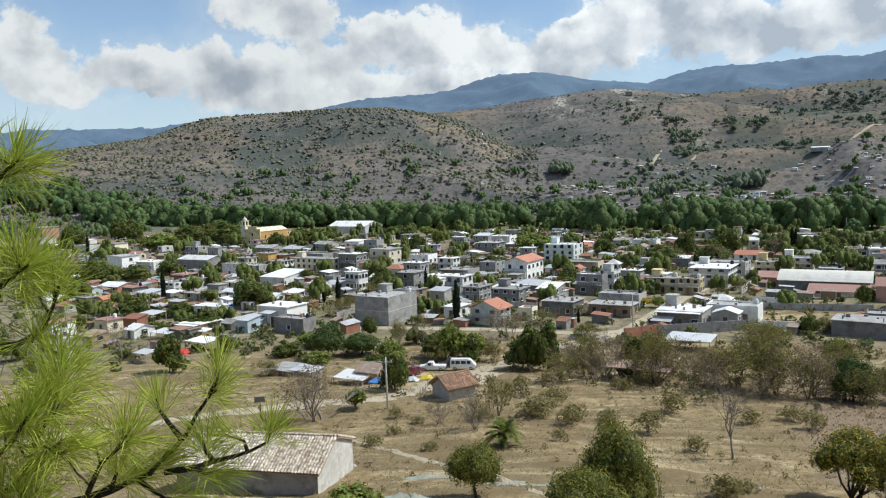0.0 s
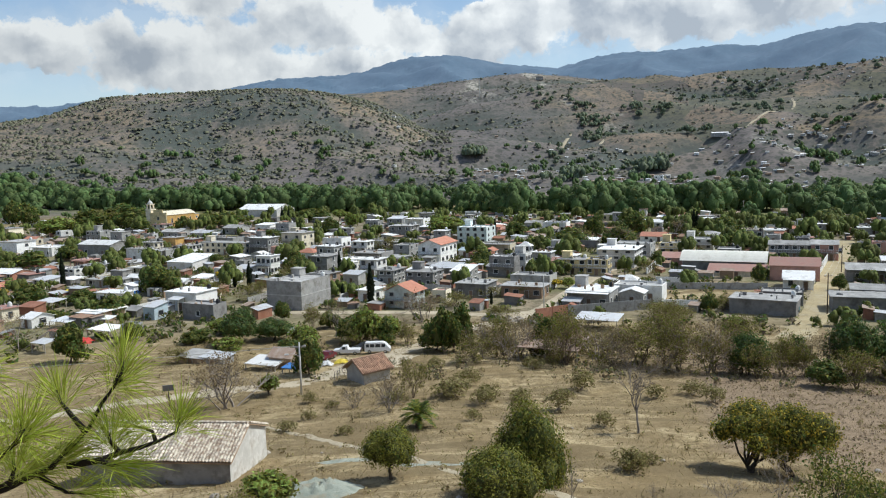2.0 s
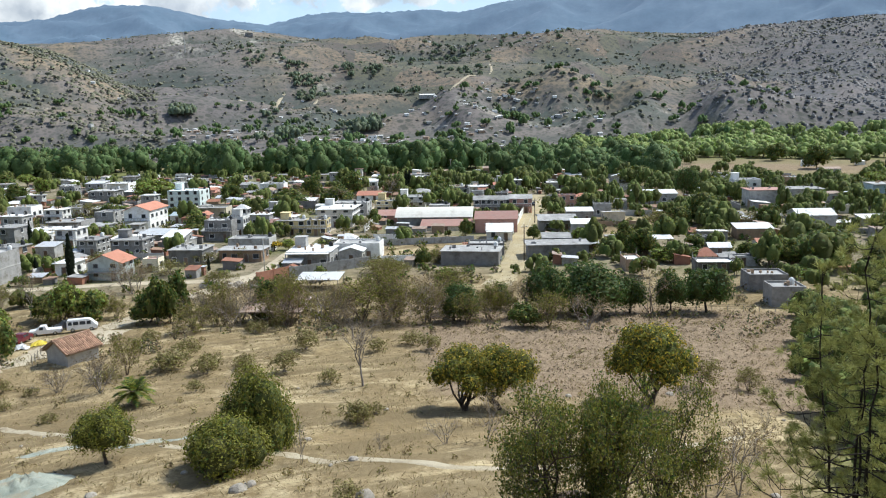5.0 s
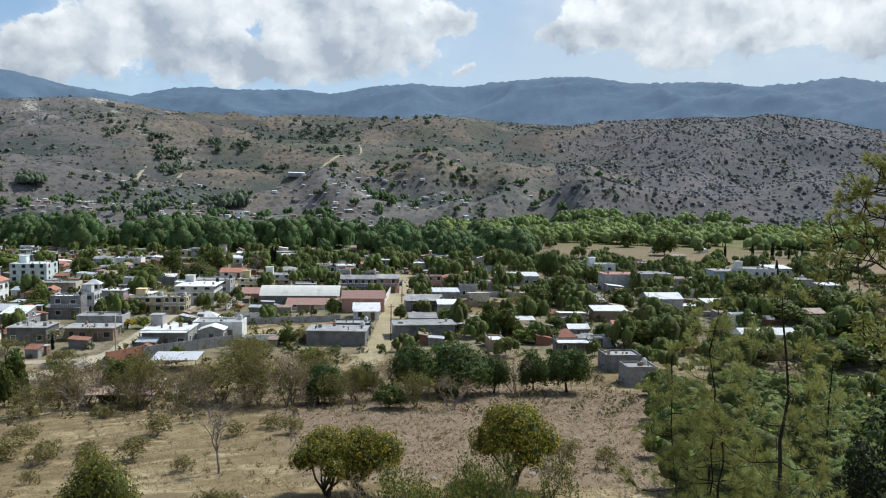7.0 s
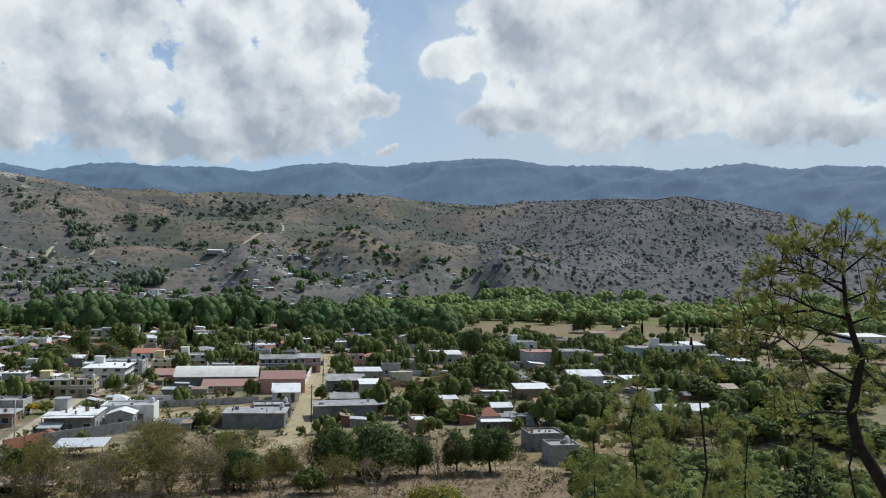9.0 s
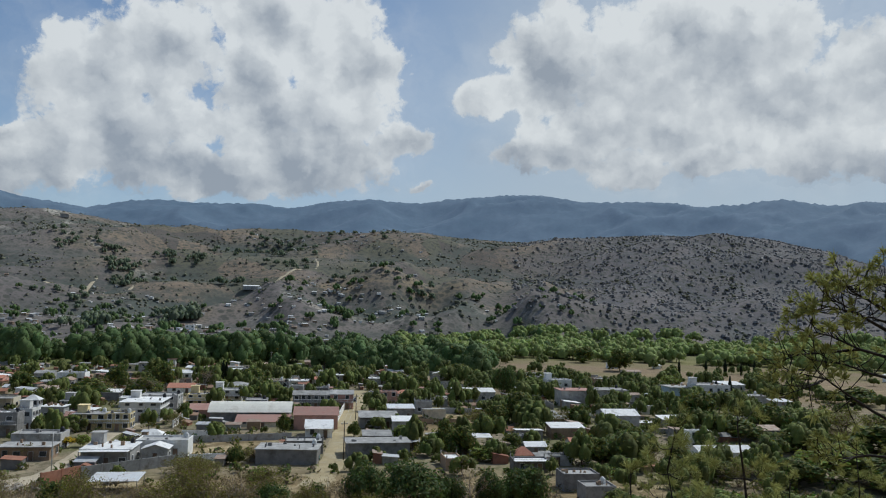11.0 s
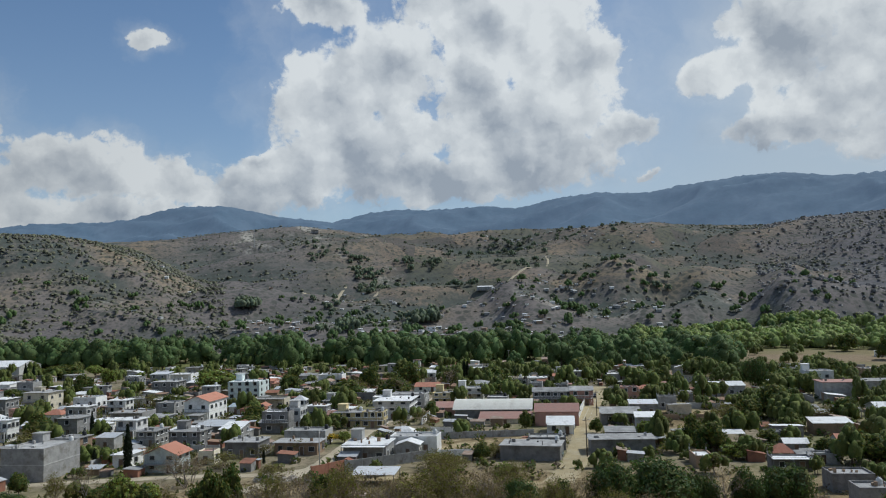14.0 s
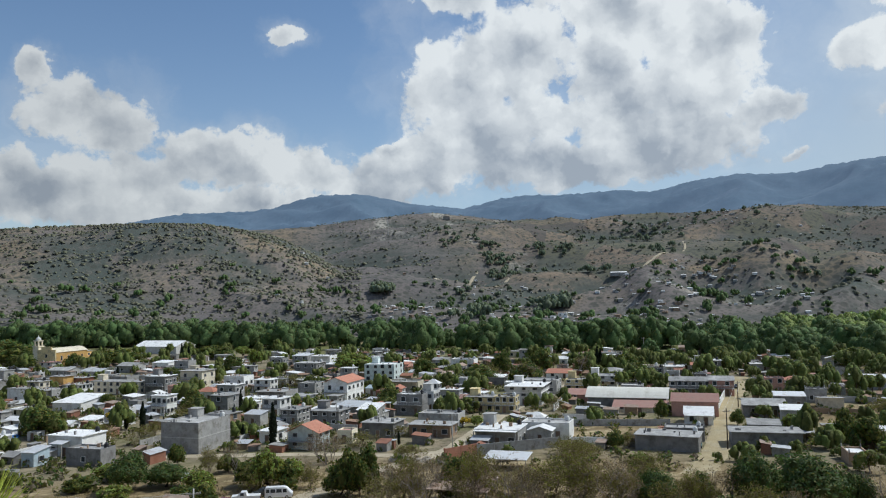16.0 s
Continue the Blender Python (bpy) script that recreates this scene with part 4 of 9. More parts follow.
        part("roof_clutter", c.mesh("roof_clutter", (GREY, DARKGREY, ADOBE)[chance.randint(0, 2)]), ob)["kind"] = "stuff"
    if roof == "flat" and w > 5 and random.Random(int(x * 3 + y)).random() < 0.55:
        spot = ob.matrix_basis @ Vector((X - 1.3, Y - 1.4, h - parapet if parapet > 0.2 else h + 0.16))
        tank(*spot, black=int(x) % 3 > 0)
    fm = frame_mat or (FRAMEWHITE if wall in (GREY, DARKGREY, OCHRE, YELLOW, PINK, BRICK) else SLAB)
    sh = eave / max(storeys, 1)
    rng = random.Random(int(x * 7 + y * 13))
    for k in range(storeys):
        for count, length, face in ((front, w, 0), (side, d, 1)):
            if not count:
                continue
            has_door = door and k == 0 and face == 0
            for i in range(count):
                u = -length / 2 + length * (i + 0.5) / count + rng.uniform(-0.15, 0.15)
                ww, wh = rng.choice((1.0, 1.2, 1.4)), rng.choice((1.1, 1.3))
                ww = min(ww, length / count * 0.6)
                base = k * sh + 0.95
                if base + wh > (k + 1) * sh - 0.15:
                    wh = max((k + 1) * sh - 0.25 - base, 0.5)
                at = pose(u, -Y - 0.002, base) if face == 0 else pose(X + 0.002, u, base, 0, 0, 90)
                if has_door and i == count // 2:
                    door_leaf(ob, 0.95, round(min(2.05, eave - 0.3), 1), DOORWOOD, pose(u, -Y - 0.002, 0.02))
                else:
                    window(ob, round(ww, 1), round(wh, 1), fm, at)
    if balcony:
        zz = sh
        b = Shape().box(-X, -Y - 1.3, zz - 0.14, X, -Y, zz)
        part("balcony", b.mesh("balcony", SLAB), ob)
        rail = Shape()
        for i in range(int(w / 0.5) + 1):
            px = -X + 0.04 + i * (w - 0.08) / int(w / 0.5)
            rail.box(px - 0.025, -Y - 1.27, zz, px + 0.025, -Y - 1.22, zz + 0.9)
        rail.box(-X, -Y - 1.29, zz + 0.9, X, -Y - 1.2, zz + 0.98)
        part("railing", rail.mesh("railing", fm), ob)
        for px in (-X + 0.12, X - 0.12):
            part("post", Shape().box(px - 0.12, -Y - 1.28, low, px + 0.12, -Y - 1.04, zz - 0.14).mesh("post", wall), ob)
    if porch:
        part("porch_roof", Shape().box(-X, -Y - porch, sh - 0.15, X, -Y, sh - 0.02).mesh("porch_roof", cover), ob)
        for i in range(3):
            px = -X + 0.15 + i * (w - 0.3) / 2
            part("post", Shape().box(px - 0.09, -Y - porch + 0.05, low, px + 0.09, -Y - porch + 0.23, sh - 0.15).mesh("post", wall), ob)
    return ob


def canopy(x, y, w, d, h, cover=ZINC, yaw=-31.0, rise=0.4, label="", z=None):
    """A sheet roof on posts."""
    z = float(land(x, y)) if z is None else z
    ob = thing("shelter", x, y, z, yaw, label or "open shelter of zinc sheet on thin posts", "shelter")
    part("roof", pitched(w, d, h, rise, 0.2, "shed", waves=0.05).mesh("roof", cover), ob)
    for sx in (-1, 1):
        for sy in (-1, 1):
            part("post", Shape().box(sx * w / 2 - 0.07, sy * d / 2 - 0.07, -0.6, sx * w / 2 + 0.07, sy * d / 2 + 0.07, h + (rise if sy > 0 else 0) - 0.06).mesh("post", WOODPOLE), ob)
    return ob


def boundary_wall(x0, y0, x1, y1, h=2.2, wall=GREY, label="", cap=True):
    length = math.hypot(x1 - x0, y1 - y0)
    yaw = math.degrees(math.atan2(y1 - y0, x1 - x0))
    ob = thing("boundary_wall", (x0 + x1) / 2, (y0 + y1) / 2, float(min(land(x0, y0), land(x1, y1))), yaw, label or "grey concrete block boundary wall beside the houses", "wall")
    part("wall_run", Shape().box(-length / 2, -0.09, -1, length / 2, 0.09, h).mesh("wall_run", wall), ob)
    n = max(int(length / 3.5), 1)
    for i in range(n + 1):
        px = -length / 2 + i * length / n
        part("pillar", cached(("pillar", h, wall.name), lambda: Shape().box(-0.13, -0.14, -1, 0.13, 0.14, h + 0.12).mesh("pillar", wall)), ob, at=pose(px, 0, 0))
    return ob


def tank(x, y, z, black=True, s=1.0):
    def make():
        pts = [(0, 0, 0), (0, 0, 0.06), (0, 0, 0.4), (0, 0, 0.45), (0, 0, 0.8), (0, 0, 1.05), (0, 0, 1.15), (0, 0, 1.25)]
        return Shape().tube(pts, [0.5, 0.55, 0.55, 0.52, 0.55, 0.4, 0.25, 0.22], 12).mesh("water_tank", TANKBLACK if black else TANKWHITE, True)
    ob = new("water_tank", cached(("tank", black), make))
    ob.matrix_basis = pose(x, y, z) @ Matrix.Scale(s, 4)
    return tagged(ob, "%s plastic rooftop water tank" % ("black" if black else "pale"), "tank", "rooftop water tanks")


# ---- plants ----
def leaf_cloud(lobes, count, size, rng, droop=0.0, flatness=0.55, shell=0.62):
    """Small leaf blades gathered in clumps on the outside of ellipsoid lobes. lobes: centre and half axes."""
    vol = np.array([l[3] * l[4] * l[5] for l in lobes]) ** 0.66
    pick = rng.choice(len(lobes), count, p=vol / vol.sum())
    L = np.array(lobes, float)[pick]
    nclump = max(min(count // 30, 260), 4)
    d = rng.normal(size=(count, 3))
    clump = rng.normal(size=(nclump, 3))
    d = clump[rng.integers(0, nclump, count)] + 0.22 * d
    d /= np.linalg.norm(d, axis=1)[:, None]
    d[:, 2] = np.where(d[:, 2] < -0.8, -d[:, 2] * 0.6, d[:, 2])
    rad = shell + (1.05 - shell) * rng.random(count) ** 0.6 + 0.07 * rng.normal(size=count)
    c = L[:, :3] + d * L[:, 3:] * rad[:, None]
    c[:, 2] -= droop * rng.random(count)
    n = d + flatness * rng.normal(size=(count, 3))
    n /= np.linalg.norm(n, axis=1)[:, None]
    u = np.cross(n, rng.normal(size=(count, 3)))
    u /= np.linalg.norm(u, axis=1)[:, None]
    w = np.cross(n, u)
    s = size * (0.6 + 0.8 * rng.random(count))[:, None]
    v = np.stack([c - u * s, c - 0.45 * w * s + n * s * 0.12, c + u * s, c + 0.45 * w * s + n * s * 0.12], 1).reshape(-1, 3)
    return v


def leaf_mesh(name, v, mats, shares=None, rng=None, fine=False):
    """A mesh of loose blades; fine keeps all four corners of a blade, otherwise each is a three-cornered leaf of the same size."""
    k = 4 if fine else 3
    n = len(v) // 4
    if not fine:
        q = v.reshape(-1, 4, 3)
        v = np.stack([q[:, 0], 1.5 * q[:, 1] - 0.5 * q[:, 3], q[:, 2]], 1).reshape(-1, 3)
    me = bpy.data.meshes.new(name)
    me.vertices.add(k * n)
    me.vertices.foreach_set("co", v.astype(np.float32).ravel())
    me.loops.add(k * n)
    me.loops.foreach_set("vertex_index", np.arange(k * n, dtype=np.int32))
    me.polygons.add(n)
    me.polygons.foreach_set("loop_start", np.arange(0, k * n, k, dtype=np.int32))
    mats = mats if isinstance(mats, (list, tuple)) else [mats]
    for m in mats:
        me.materials.append(m)
    if shares is not None:
        me.polygons.foreach_set("material_index", rng.choice(len(mats), n, p=shares).astype(np.int32))
    me.update(calc_edges=True)
    return me


def limbs_to(shape, base, tips, r0, rng, sides=4, wander=0.25):
    for tip in tips:
        a, b = Vector(base), Vector(tip)
        n = 3
        pts, rad = [], []
        for i in range(n + 1):
            k = i / n
            p = a.lerp(b, k) + Vector(rng.normal(size=3)) * wander * (k * (1 - k)) * (b - a).length * 0.6
            p.z += 0.12 * (b - a).length * k * (1 - k)
            pts.append(p)
            rad.append(r0 * (1 - 0.82 * k))
        shape.tube(pts, rad, sides)


def tree_parts(ob, h, crown, trunk_h, lobes_n, leaves, leaf_size, mats, shares, bark, rng, stems=1, r=None, droop=0.0, spread=0.55, flat=0.75, low=0.0, core=0.7):
    """Trunk with limbs, and a crown of leaf clumps in uneven lobes."""
    r = r or h * 0.03
    ch = h - trunk_h
    lobes = []
    for i in range(lobes_n):
        a, q = 2.4 * i + rng.uniform(-0.4, 0.4), math.sqrt((i + 0.4) / lobes_n)
        s = rng.uniform(0.75, 1.15) * (0.52 if lobes_n > 4 else 0.65)
        lobes.append((crown * spread * q * math.cos(a) * 1.25, crown * spread * q * math.sin(a) * 1.25, trunk_h + ch * (0.36 + 0.30 * (1 - q * q) + rng.uniform(-0.16, 0.16)) - low * ch * q, crown * s, crown * s, ch * 0.44 * s / 0.55 * flat))
    s = Shape()
    for k in range(stems):
        off = Vector((rng.uniform(-1, 1), rng.uniform(-1, 1), 0)) * (0.3 * r * stems if stems > 1 else 0.0)
        lean = Vector((rng.uniform(-1, 1), rng.uniform(-1, 1), 0)) * crown * (0.25 if stems > 1 else 0.08)
        fork = off + lean + Vector((0, 0, trunk_h * (0.9 if stems == 1 else 0.6)))
        mid = off * 1.2 + lean * 0.4 + Vector((0, 0, trunk_h * 0.4))
        s.tube([off + Vector((0, 0, -0.5)), off + Vector((0, 0, 0.05)), mid, fork], [r * 1.5, r * 1.2, r * 0.9, r * 0.75], 8)
        limbs_to(s, fork, [Vector(l[:3]) + Vector(rng.normal(size=3)) * crown * 0.12 for i, l in enumerate(lobes) if i % stems == k], r * 0.55, rng)
    part("trunk", s.mesh("trunk", bark, True), ob)
    if leaves:
        L = np.array(lobes)
        # dark masses close the gaps and paint the shade deep in the crown
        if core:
            part("inner_foliage", clump_mesh("inner_foliage", *clumps(L[:, :3], L[:, 3:] * core, rng, 7, 4, 0.13), CROWN_SHADE), ob)
        v = leaf_cloud(lobes, leaves, leaf_size, rng, droop, 0.42, 0.74)
        part("crown", leaf_mesh("crown", v, mats, shares, rng), ob)


def branch_out(s, p, d, length, r, depth, rng, tips, sides=5, fan=0.55, up=0.15):
    n = 3 if depth > 2 else 2
    pts, rad = [p], [r]
    for i in range(n):
        d = (d + Vector(rng.normal(size=3)) * 0.14 + Vector((0, 0, up * 0.3))).normalized()
        p = p + d * length / n
        pts.append(p)
        rad.append(r * (1 - 0.45 * (i + 1) / n))
    s.tube(pts, rad, sides if depth > 2 else 3, cap=False)
    if depth == 0:
        tips.append(p)
        return
    for k in range(3 if depth > 1 else 4):
        j = pts[-1] if k < 2 else pts[-2]
        e = (d + Vector(rng.normal(size=3)) * fan + Vector((0, 0, up))).normalized()
        branch_out(s, j, e, length * rng.uniform(0.6, 0.82), r * 0.6, depth - 1, rng, tips, sides, fan, up)


def bare_parts(ob, h, rng, bark, stems=1, depth=4, fan=0.55, leaves=0, leaf_size=0.1, mats=None, up=0.15, trunk=0.3, shares=None):
    s, tips = Shape(), []
    for k in range(stems):
        d = Vector((rng.uniform(-1, 1) * 0.5, rng.uniform(-1, 1) * 0.5, 1)).normalized() if stems > 1 else Vector((0, 0, 1))
        branch_out(s, Vector((0, 0, -0.3)), d, h * trunk + 0.3, h * 0.022 / math.sqrt(stems), depth, rng, tips, fan=fan, up=up)
    top = max(max(v[2] for v in s.v), 0.1)
    s.v = [(v[0] * h / top, v[1] * h / top, v[2] * h / top) for v in s.v]
    part("trunk", s.mesh("trunk", bark, True), ob)
    if leaves:
        T = np.array([tuple(t * (h / top)) for t in tips])
        c = T[rng.integers(0, len(T), leaves)] + rng.normal(size=(leaves, 3)) * h * 0.042
        lob = np.c_[c, np.full((leaves, 3), leaf_size * 2)]
        v = leaf_cloud([tuple(l) for l in lob], leaves, leaf_size, rng)
        part("crown", leaf_mesh("crown", v, mats, shares, rng), ob)


def cypress_parts(ob, h, w, rng, n=1600):
    s = Shape().tube([(0, 0, -0.4), (0, 0, h * 0.3), (0, 0, h * 0.95)], [w * 0.16, w * 0.12, 0.02], 7)
    part("trunk", s.mesh("trunk", DARKBARK, True), ob)
    k = rng.random(n) ** 0.85
    z = h * (0.05 + 0.95 * k)
    rad = w / 2 * np.clip(np.minimum(1.0, 6 * k + 0.3) * (1 - k ** 2.2) + 0.07, 0, 1) * (0.65 + 0.4 * rng.random(n)) * (1 + 0.15 * np.sin(9 * k + 3 * rng.random()))
    a = 6.2832 * rng.random(n)
    c = np.stack([rad * np.cos(a), rad * np.sin(a), z], 1)
    out = np.stack([np.cos(a), np.sin(a), 0.6 + 0 * a], 1)
    u = np.stack([0.25 * np.cos(a), 0.25 * np.sin(a), 1 + 0 * a], 1) + 0.25 * rng.normal(size=(n, 3))
    u /= np.linalg.norm(u, axis=1)[:, None]
    q = np.cross(u, out + 0.4 * rng.normal(size=(n, 3)))
    sz = (w * 0.17 * (0.6 + 0.8 * rng.random(n)))[:, None]
    v = np.stack([c - q * sz * 0.5, c - u * sz, c + q * sz * 0.5, c + u * sz * 1.5], 1).reshape(-1, 3)
    part("crown", leaf_mesh("crown", v, LEAF_BLACK), ob)


def tuft(p, d, length, count, rng, width=0.004, droop=0.25, spread=0.7):
    """A brush of long pine needles at p round the direction d."""
    n = rng.normal(size=(count, 3)) * spread + np.array(d) * 1.1
    n /= np.linalg.norm(n, axis=1)[:, None]
    ln = length * (0.65 + 0.5 * rng.random(count))[:, None]
    side = np.cross(n, rng.normal(size=(count, 3)))
    side /= np.linalg.norm(side, axis=1)[:, None]
    root = np.array(p) - np.array(d) * (rng.random(count) * length * 0.45)[:, None]
    mid = root + n * ln * 0.55
    tip = root + n * ln + np.array((0, 0, -1.0)) * droop * ln * rng.random(count)[:, None]
    mid[:, 2] -= 0.06 * ln[:, 0]
    return np.stack([root - side * width * 0.5, mid - side * width, tip, mid + side * width], 1).reshape(-1, 3)


def needle_tree(ob, trunk_pts, r0, limbs, rng, needle=0.22, per=90, width=0.004, mats=None, twigs=5, bark=PINEBARK, sub=0.35):
    """A pine: limbs are (points, radius); twigs with needle brushes grow along their outer half."""
    s = Shape()
    n = len(trunk_pts)
    s.tube(trunk_pts, [r0 * (1 - 0.85 * i / (n - 1)) for i in range(n)], 9)
    tufts = []
    for pts, r in limbs:
        pts = [Vector(p) for p in pts]
        m = len(pts)
        s.tube(pts, [r * (1 - 0.75 * i / (m - 1)) for i in range(m)], 6)
        d = (pts[-1] - pts[-2]).normalized()
        tufts.append(tuft(pts[-1], d, needle, per, rng, width))
        for k in range(twigs):
            q = 0.3 + 0.68 * (k + rng.random() * 0.6) / twigs
            i = min(int(q * (m - 1)), m - 2)
            p = pts[i].lerp(pts[i + 1], q * (m - 1) - i)
            along = (pts[i + 1] - pts[i]).normalized()
            e = (along * 0.7 + Vector(rng.normal(size=3)) * 0.75 + Vector((0, 0, 0.35))).normalized()
            ln = sub * (0.5 + 0.8 * rng.random()) * (1.1 - 0.5 * q)
            mid = p + e * ln * 0.55
            end = mid + (e + Vector((0, 0, 0.45))).normalized() * ln * 0.5
            s.tube([p, mid, end], [r * 0.35, r * 0.28, r * 0.2], 5)
            tufts.append(tuft(end, (end - mid).normalized(), needle, per, rng, width))
    part("trunk", s.mesh("trunk", bark, True), ob)
    part("needles", leaf_mesh("needles", np.concatenate(tufts), mats or NEEDLE, fine=True), ob)


def palm_parts(ob, h, rng):
    s = Shape()
    s.tube([(0, 0, -0.4), (0.03, 0, h * 0.2), (0, 0.03, h * 0.4)], [0.32, 0.3, 0.24], 9)
    part("trunk", s.mesh("trunk", TRUNK, True), ob)
    blades = []
    for k in range(34):
        a, lift = 2.4 * k, 1.15 - 1.35 * k / 34
        ln = h * rng.uniform(0.5, 0.68)
        pts = []
        for i in range(13):
            q = i / 12
            out, up = ln * q * math.cos(lift) * (1 - 0.12 * q), ln * q * math.sin(lift) - 0.42 * ln * q * q
            pts.append(np.array((out * math.cos(a), out * math.sin(a), h * 0.4 + up)))
        side = np.array((-math.sin(a), math.cos(a), 0))
        for i in range(1, 12):
            for e in (-1, 1):
                t = (pts[i + 1] - pts[i]) / np.linalg.norm(pts[i + 1] - pts[i])
                w = ln * 0.2 * math.sin(math.pi * (0.12 + 0.85 * i / 12))
                for q in (0.0, 0.5):
                    root = pts[i] + (pts[i + 1] - pts[i]) * q
                    tip = root + (side * e + t * 0.9) * w + np.array((0, 0, 0.1 * w))
                    blades.append(np.stack([root, root + t * 0.02, tip, root + t * 0.13]))
    part("fronds", leaf_mesh("fronds", np.concatenate(blades), [LEAF_CITRUS, LEAF_DARK], (0.5, 0.5), rng, True), ob)


def clumps(centres, axes, rng, sides=6, rings=4, rough_=0.16, bottom=-0.7):
    """Lumpy closed foliage clumps: arrays of centres and half axes; gives vertices and triangles."""
    centres, axes = np.asarray(centres, float), np.asarray(axes, float)
    n = len(centres)
    lat = np.linspace(math.asin(bottom), math.radians(62 if rings > 2 else 38), rings)
    ang = 6.2832 * np.arange(sides) / sides
    unit = np.array([(math.cos(b) * math.cos(a + 0.5 * i), math.cos(b) * math.sin(a + 0.5 * i), math.sin(b)) for i, b in enumerate(lat) for a in ang] + [(0, 0, 1)])
    k = len(unit)
    turn = rng.uniform(0, 6.28, n)
    c, s = np.cos(turn)[:, None], np.sin(turn)[:, None]
    u = np.stack([unit[None, :, 0] * c - unit[None, :, 1] * s, unit[None, :, 0] * s + unit[None, :, 1] * c, np.broadcast_to(unit[None, :, 2], (n, k))], 2)
    v = centres[:, None] + u * axes[:, None] * (1 + rough_ * rng.normal(size=(n, k, 1)))
    f = []
    for i in range(rings - 1):
        for j in range(sides):
            a, b = i * sides + j, i * sides + (j + 1) % sides
            f += [(a, b, b + sides), (a, b + sides, a + sides)]
    f += [((rings - 1) * sides + j, (rings - 1) * sides + (j + 1) % sides, k - 1) for j in range(sides)]
    f = (np.array(f)[None] + k * np.arange(n)[:, None, None]).reshape(-1, 3)
    return v.reshape(-1, 3), f


def clump_mesh(name, v, f, mat):
    me = bpy.data.meshes.new(name)
    me.vertices.add(len(v))
    me.vertices.foreach_set("co", v.astype(np.float32).ravel())
    me.loops.add(3 * len(f))
    me.loops.foreach_set("vertex_index", f.astype(np.int32).ravel())
    me.polygons.add(len(f))
    me.polygons.foreach_set("loop_start", np.arange(0, 3 * len(f), 3, dtype=np.int32))
    me.polygons.foreach_set("use_smooth", np.ones(len(f), dtype=bool))
    me.materials.append(mat)
    me.update(calc_edges=True)
    return me


KINDS = {}


def kind(name, variants, h, w, label, category="tree", thing_name="tree"):
    KINDS[name] = dict(n=variants, h=h, w=w, label=label, category=category, thing=thing_name, made={})
    return lambda f: KINDS[name].update(build=f)


@kind("citrus", 3, 4.2, 4.6, "small round-crowned citrus tree with dense olive green leaves")
def _(ob, h, rng):
    tree_parts(ob, h, 2.2, 1.2, 11, 9000, 0.095, [LEAF_CITRUS, LEAF_OLIVE, LEAF_DARK], (0.68, 0.24, 0.08), DARKBARK, rng, r=0.14, flat=1.0)


@kind("bushy", 3, 4.6, 6.0, "broad dense citrus tree with leaves down to the dry ground")
def _(ob, h, rng):
    tree_parts(ob, h, 2.9, 0.7, 12, 15000, 0.105, [LEAF_CITRUS, LEAF_OLIVE, LEAF_DARK], (0.6, 0.28, 0.12), DARKBARK, rng, r=0.13, stems=3, flat=1.15, low=0.25)


@kind("mango", 3, 7.0, 8.0, "dark green dense mango tree at the field edge")
def _(ob, h, rng):
    tree_parts(ob, h, 3.7, 1.9, 14, 6800, 0.225, [LEAF_DARK, LEAF_RIVER, LEAF_OLIVE], (0.6, 0.3, 0.1), DARKBARK, rng, r=0.22, flat=1.0, low=0.1)


@kind("mesquite", 3, 7.0, 8.0, "sparse grey-green thorn tree with several dark trunks")
def _(ob, h, rng):
    bare_parts(ob, h, rng, DARKBARK, stems=4, depth=4, fan=0.95, leaves=14500, leaf_size=0.095, mats=[LEAF_OLIVE, LEAF_GREY, LEAF_DARK, LEAF_CITRUS], shares=(0.42, 0.04, 0.26, 0.28), up=0.03, trunk=0.21)


@kind("yellow", 2, 6.5, 7.0, "yellowing broadleaf tree with a dark forked trunk on the dry field")
def _(ob, h, rng):
    tree_parts(ob, h, 3.0, 1.5, 10, 11000, 0.13, [LEAF_CITRUS, LEAF_YELLOW, LEAF_DARK, LEAF_OLIVE], (0.44, 0.24, 0.08, 0.24), DARKBARK, rng, r=0.24, stems=2, flat=0.72, spread=0.72)


@kind("garden", 4, 6.0, 6.0, "green broadleaf garden tree between the houses")
def _(ob, h, rng):
    tree_parts(ob, h, 2.9, 0.8, 10, 1900, 0.31, [LEAF_DARK, LEAF_OLIVE, LEAF_CITRUS], (0.55, 0.3, 0.15), TRUNK, rng, r=0.17, low=0.15)


@kind("olive", 4, 5.5, 6.0, "olive and brown half-dry tree along the field edge")
def _(ob, h, rng):
    bare_parts(ob, h, rng, TRUNK, stems=5, depth=3, fan=0.75, leaves=3600, leaf_size=0.11, mats=[LEAF_OLIVE, LEAF_BROWN, LEAF_CITRUS], shares=(0.4, 0.3, 0.3), trunk=0.27)


@kind("dry", 4, 5.5, 5.0, "leafless grey-brown tree with fine twigs", thing_name="bare_tree")
def _(ob, h, rng):
    bare_parts(ob, h, rng, TWIG, stems=3, depth=3, leaves=900, leaf_size=0.09, mats=LEAF_BROWN, trunk=0.32)


@kind("bare", 2, 6.0, 4.0, "slender leafless tree standing alone on the dry field", thing_name="bare_tree")
def _(ob, h, rng):
    bare_parts(ob, h, rng, TWIG, stems=1, depth=5, fan=0.5, up=0.24, trunk=0.3)


@kind("lime", 3, 6.5, 7.0, "bright yellow-green leafy tree in the town")
def _(ob, h, rng):
    tree_parts(ob, h, 3.3, 0.9, 10, 2000, 0.33, [LEAF_LIGHT, LEAF_CITRUS, LEAF_OLIVE], (0.5, 0.35, 0.15), TRUNK, rng, r=0.17)


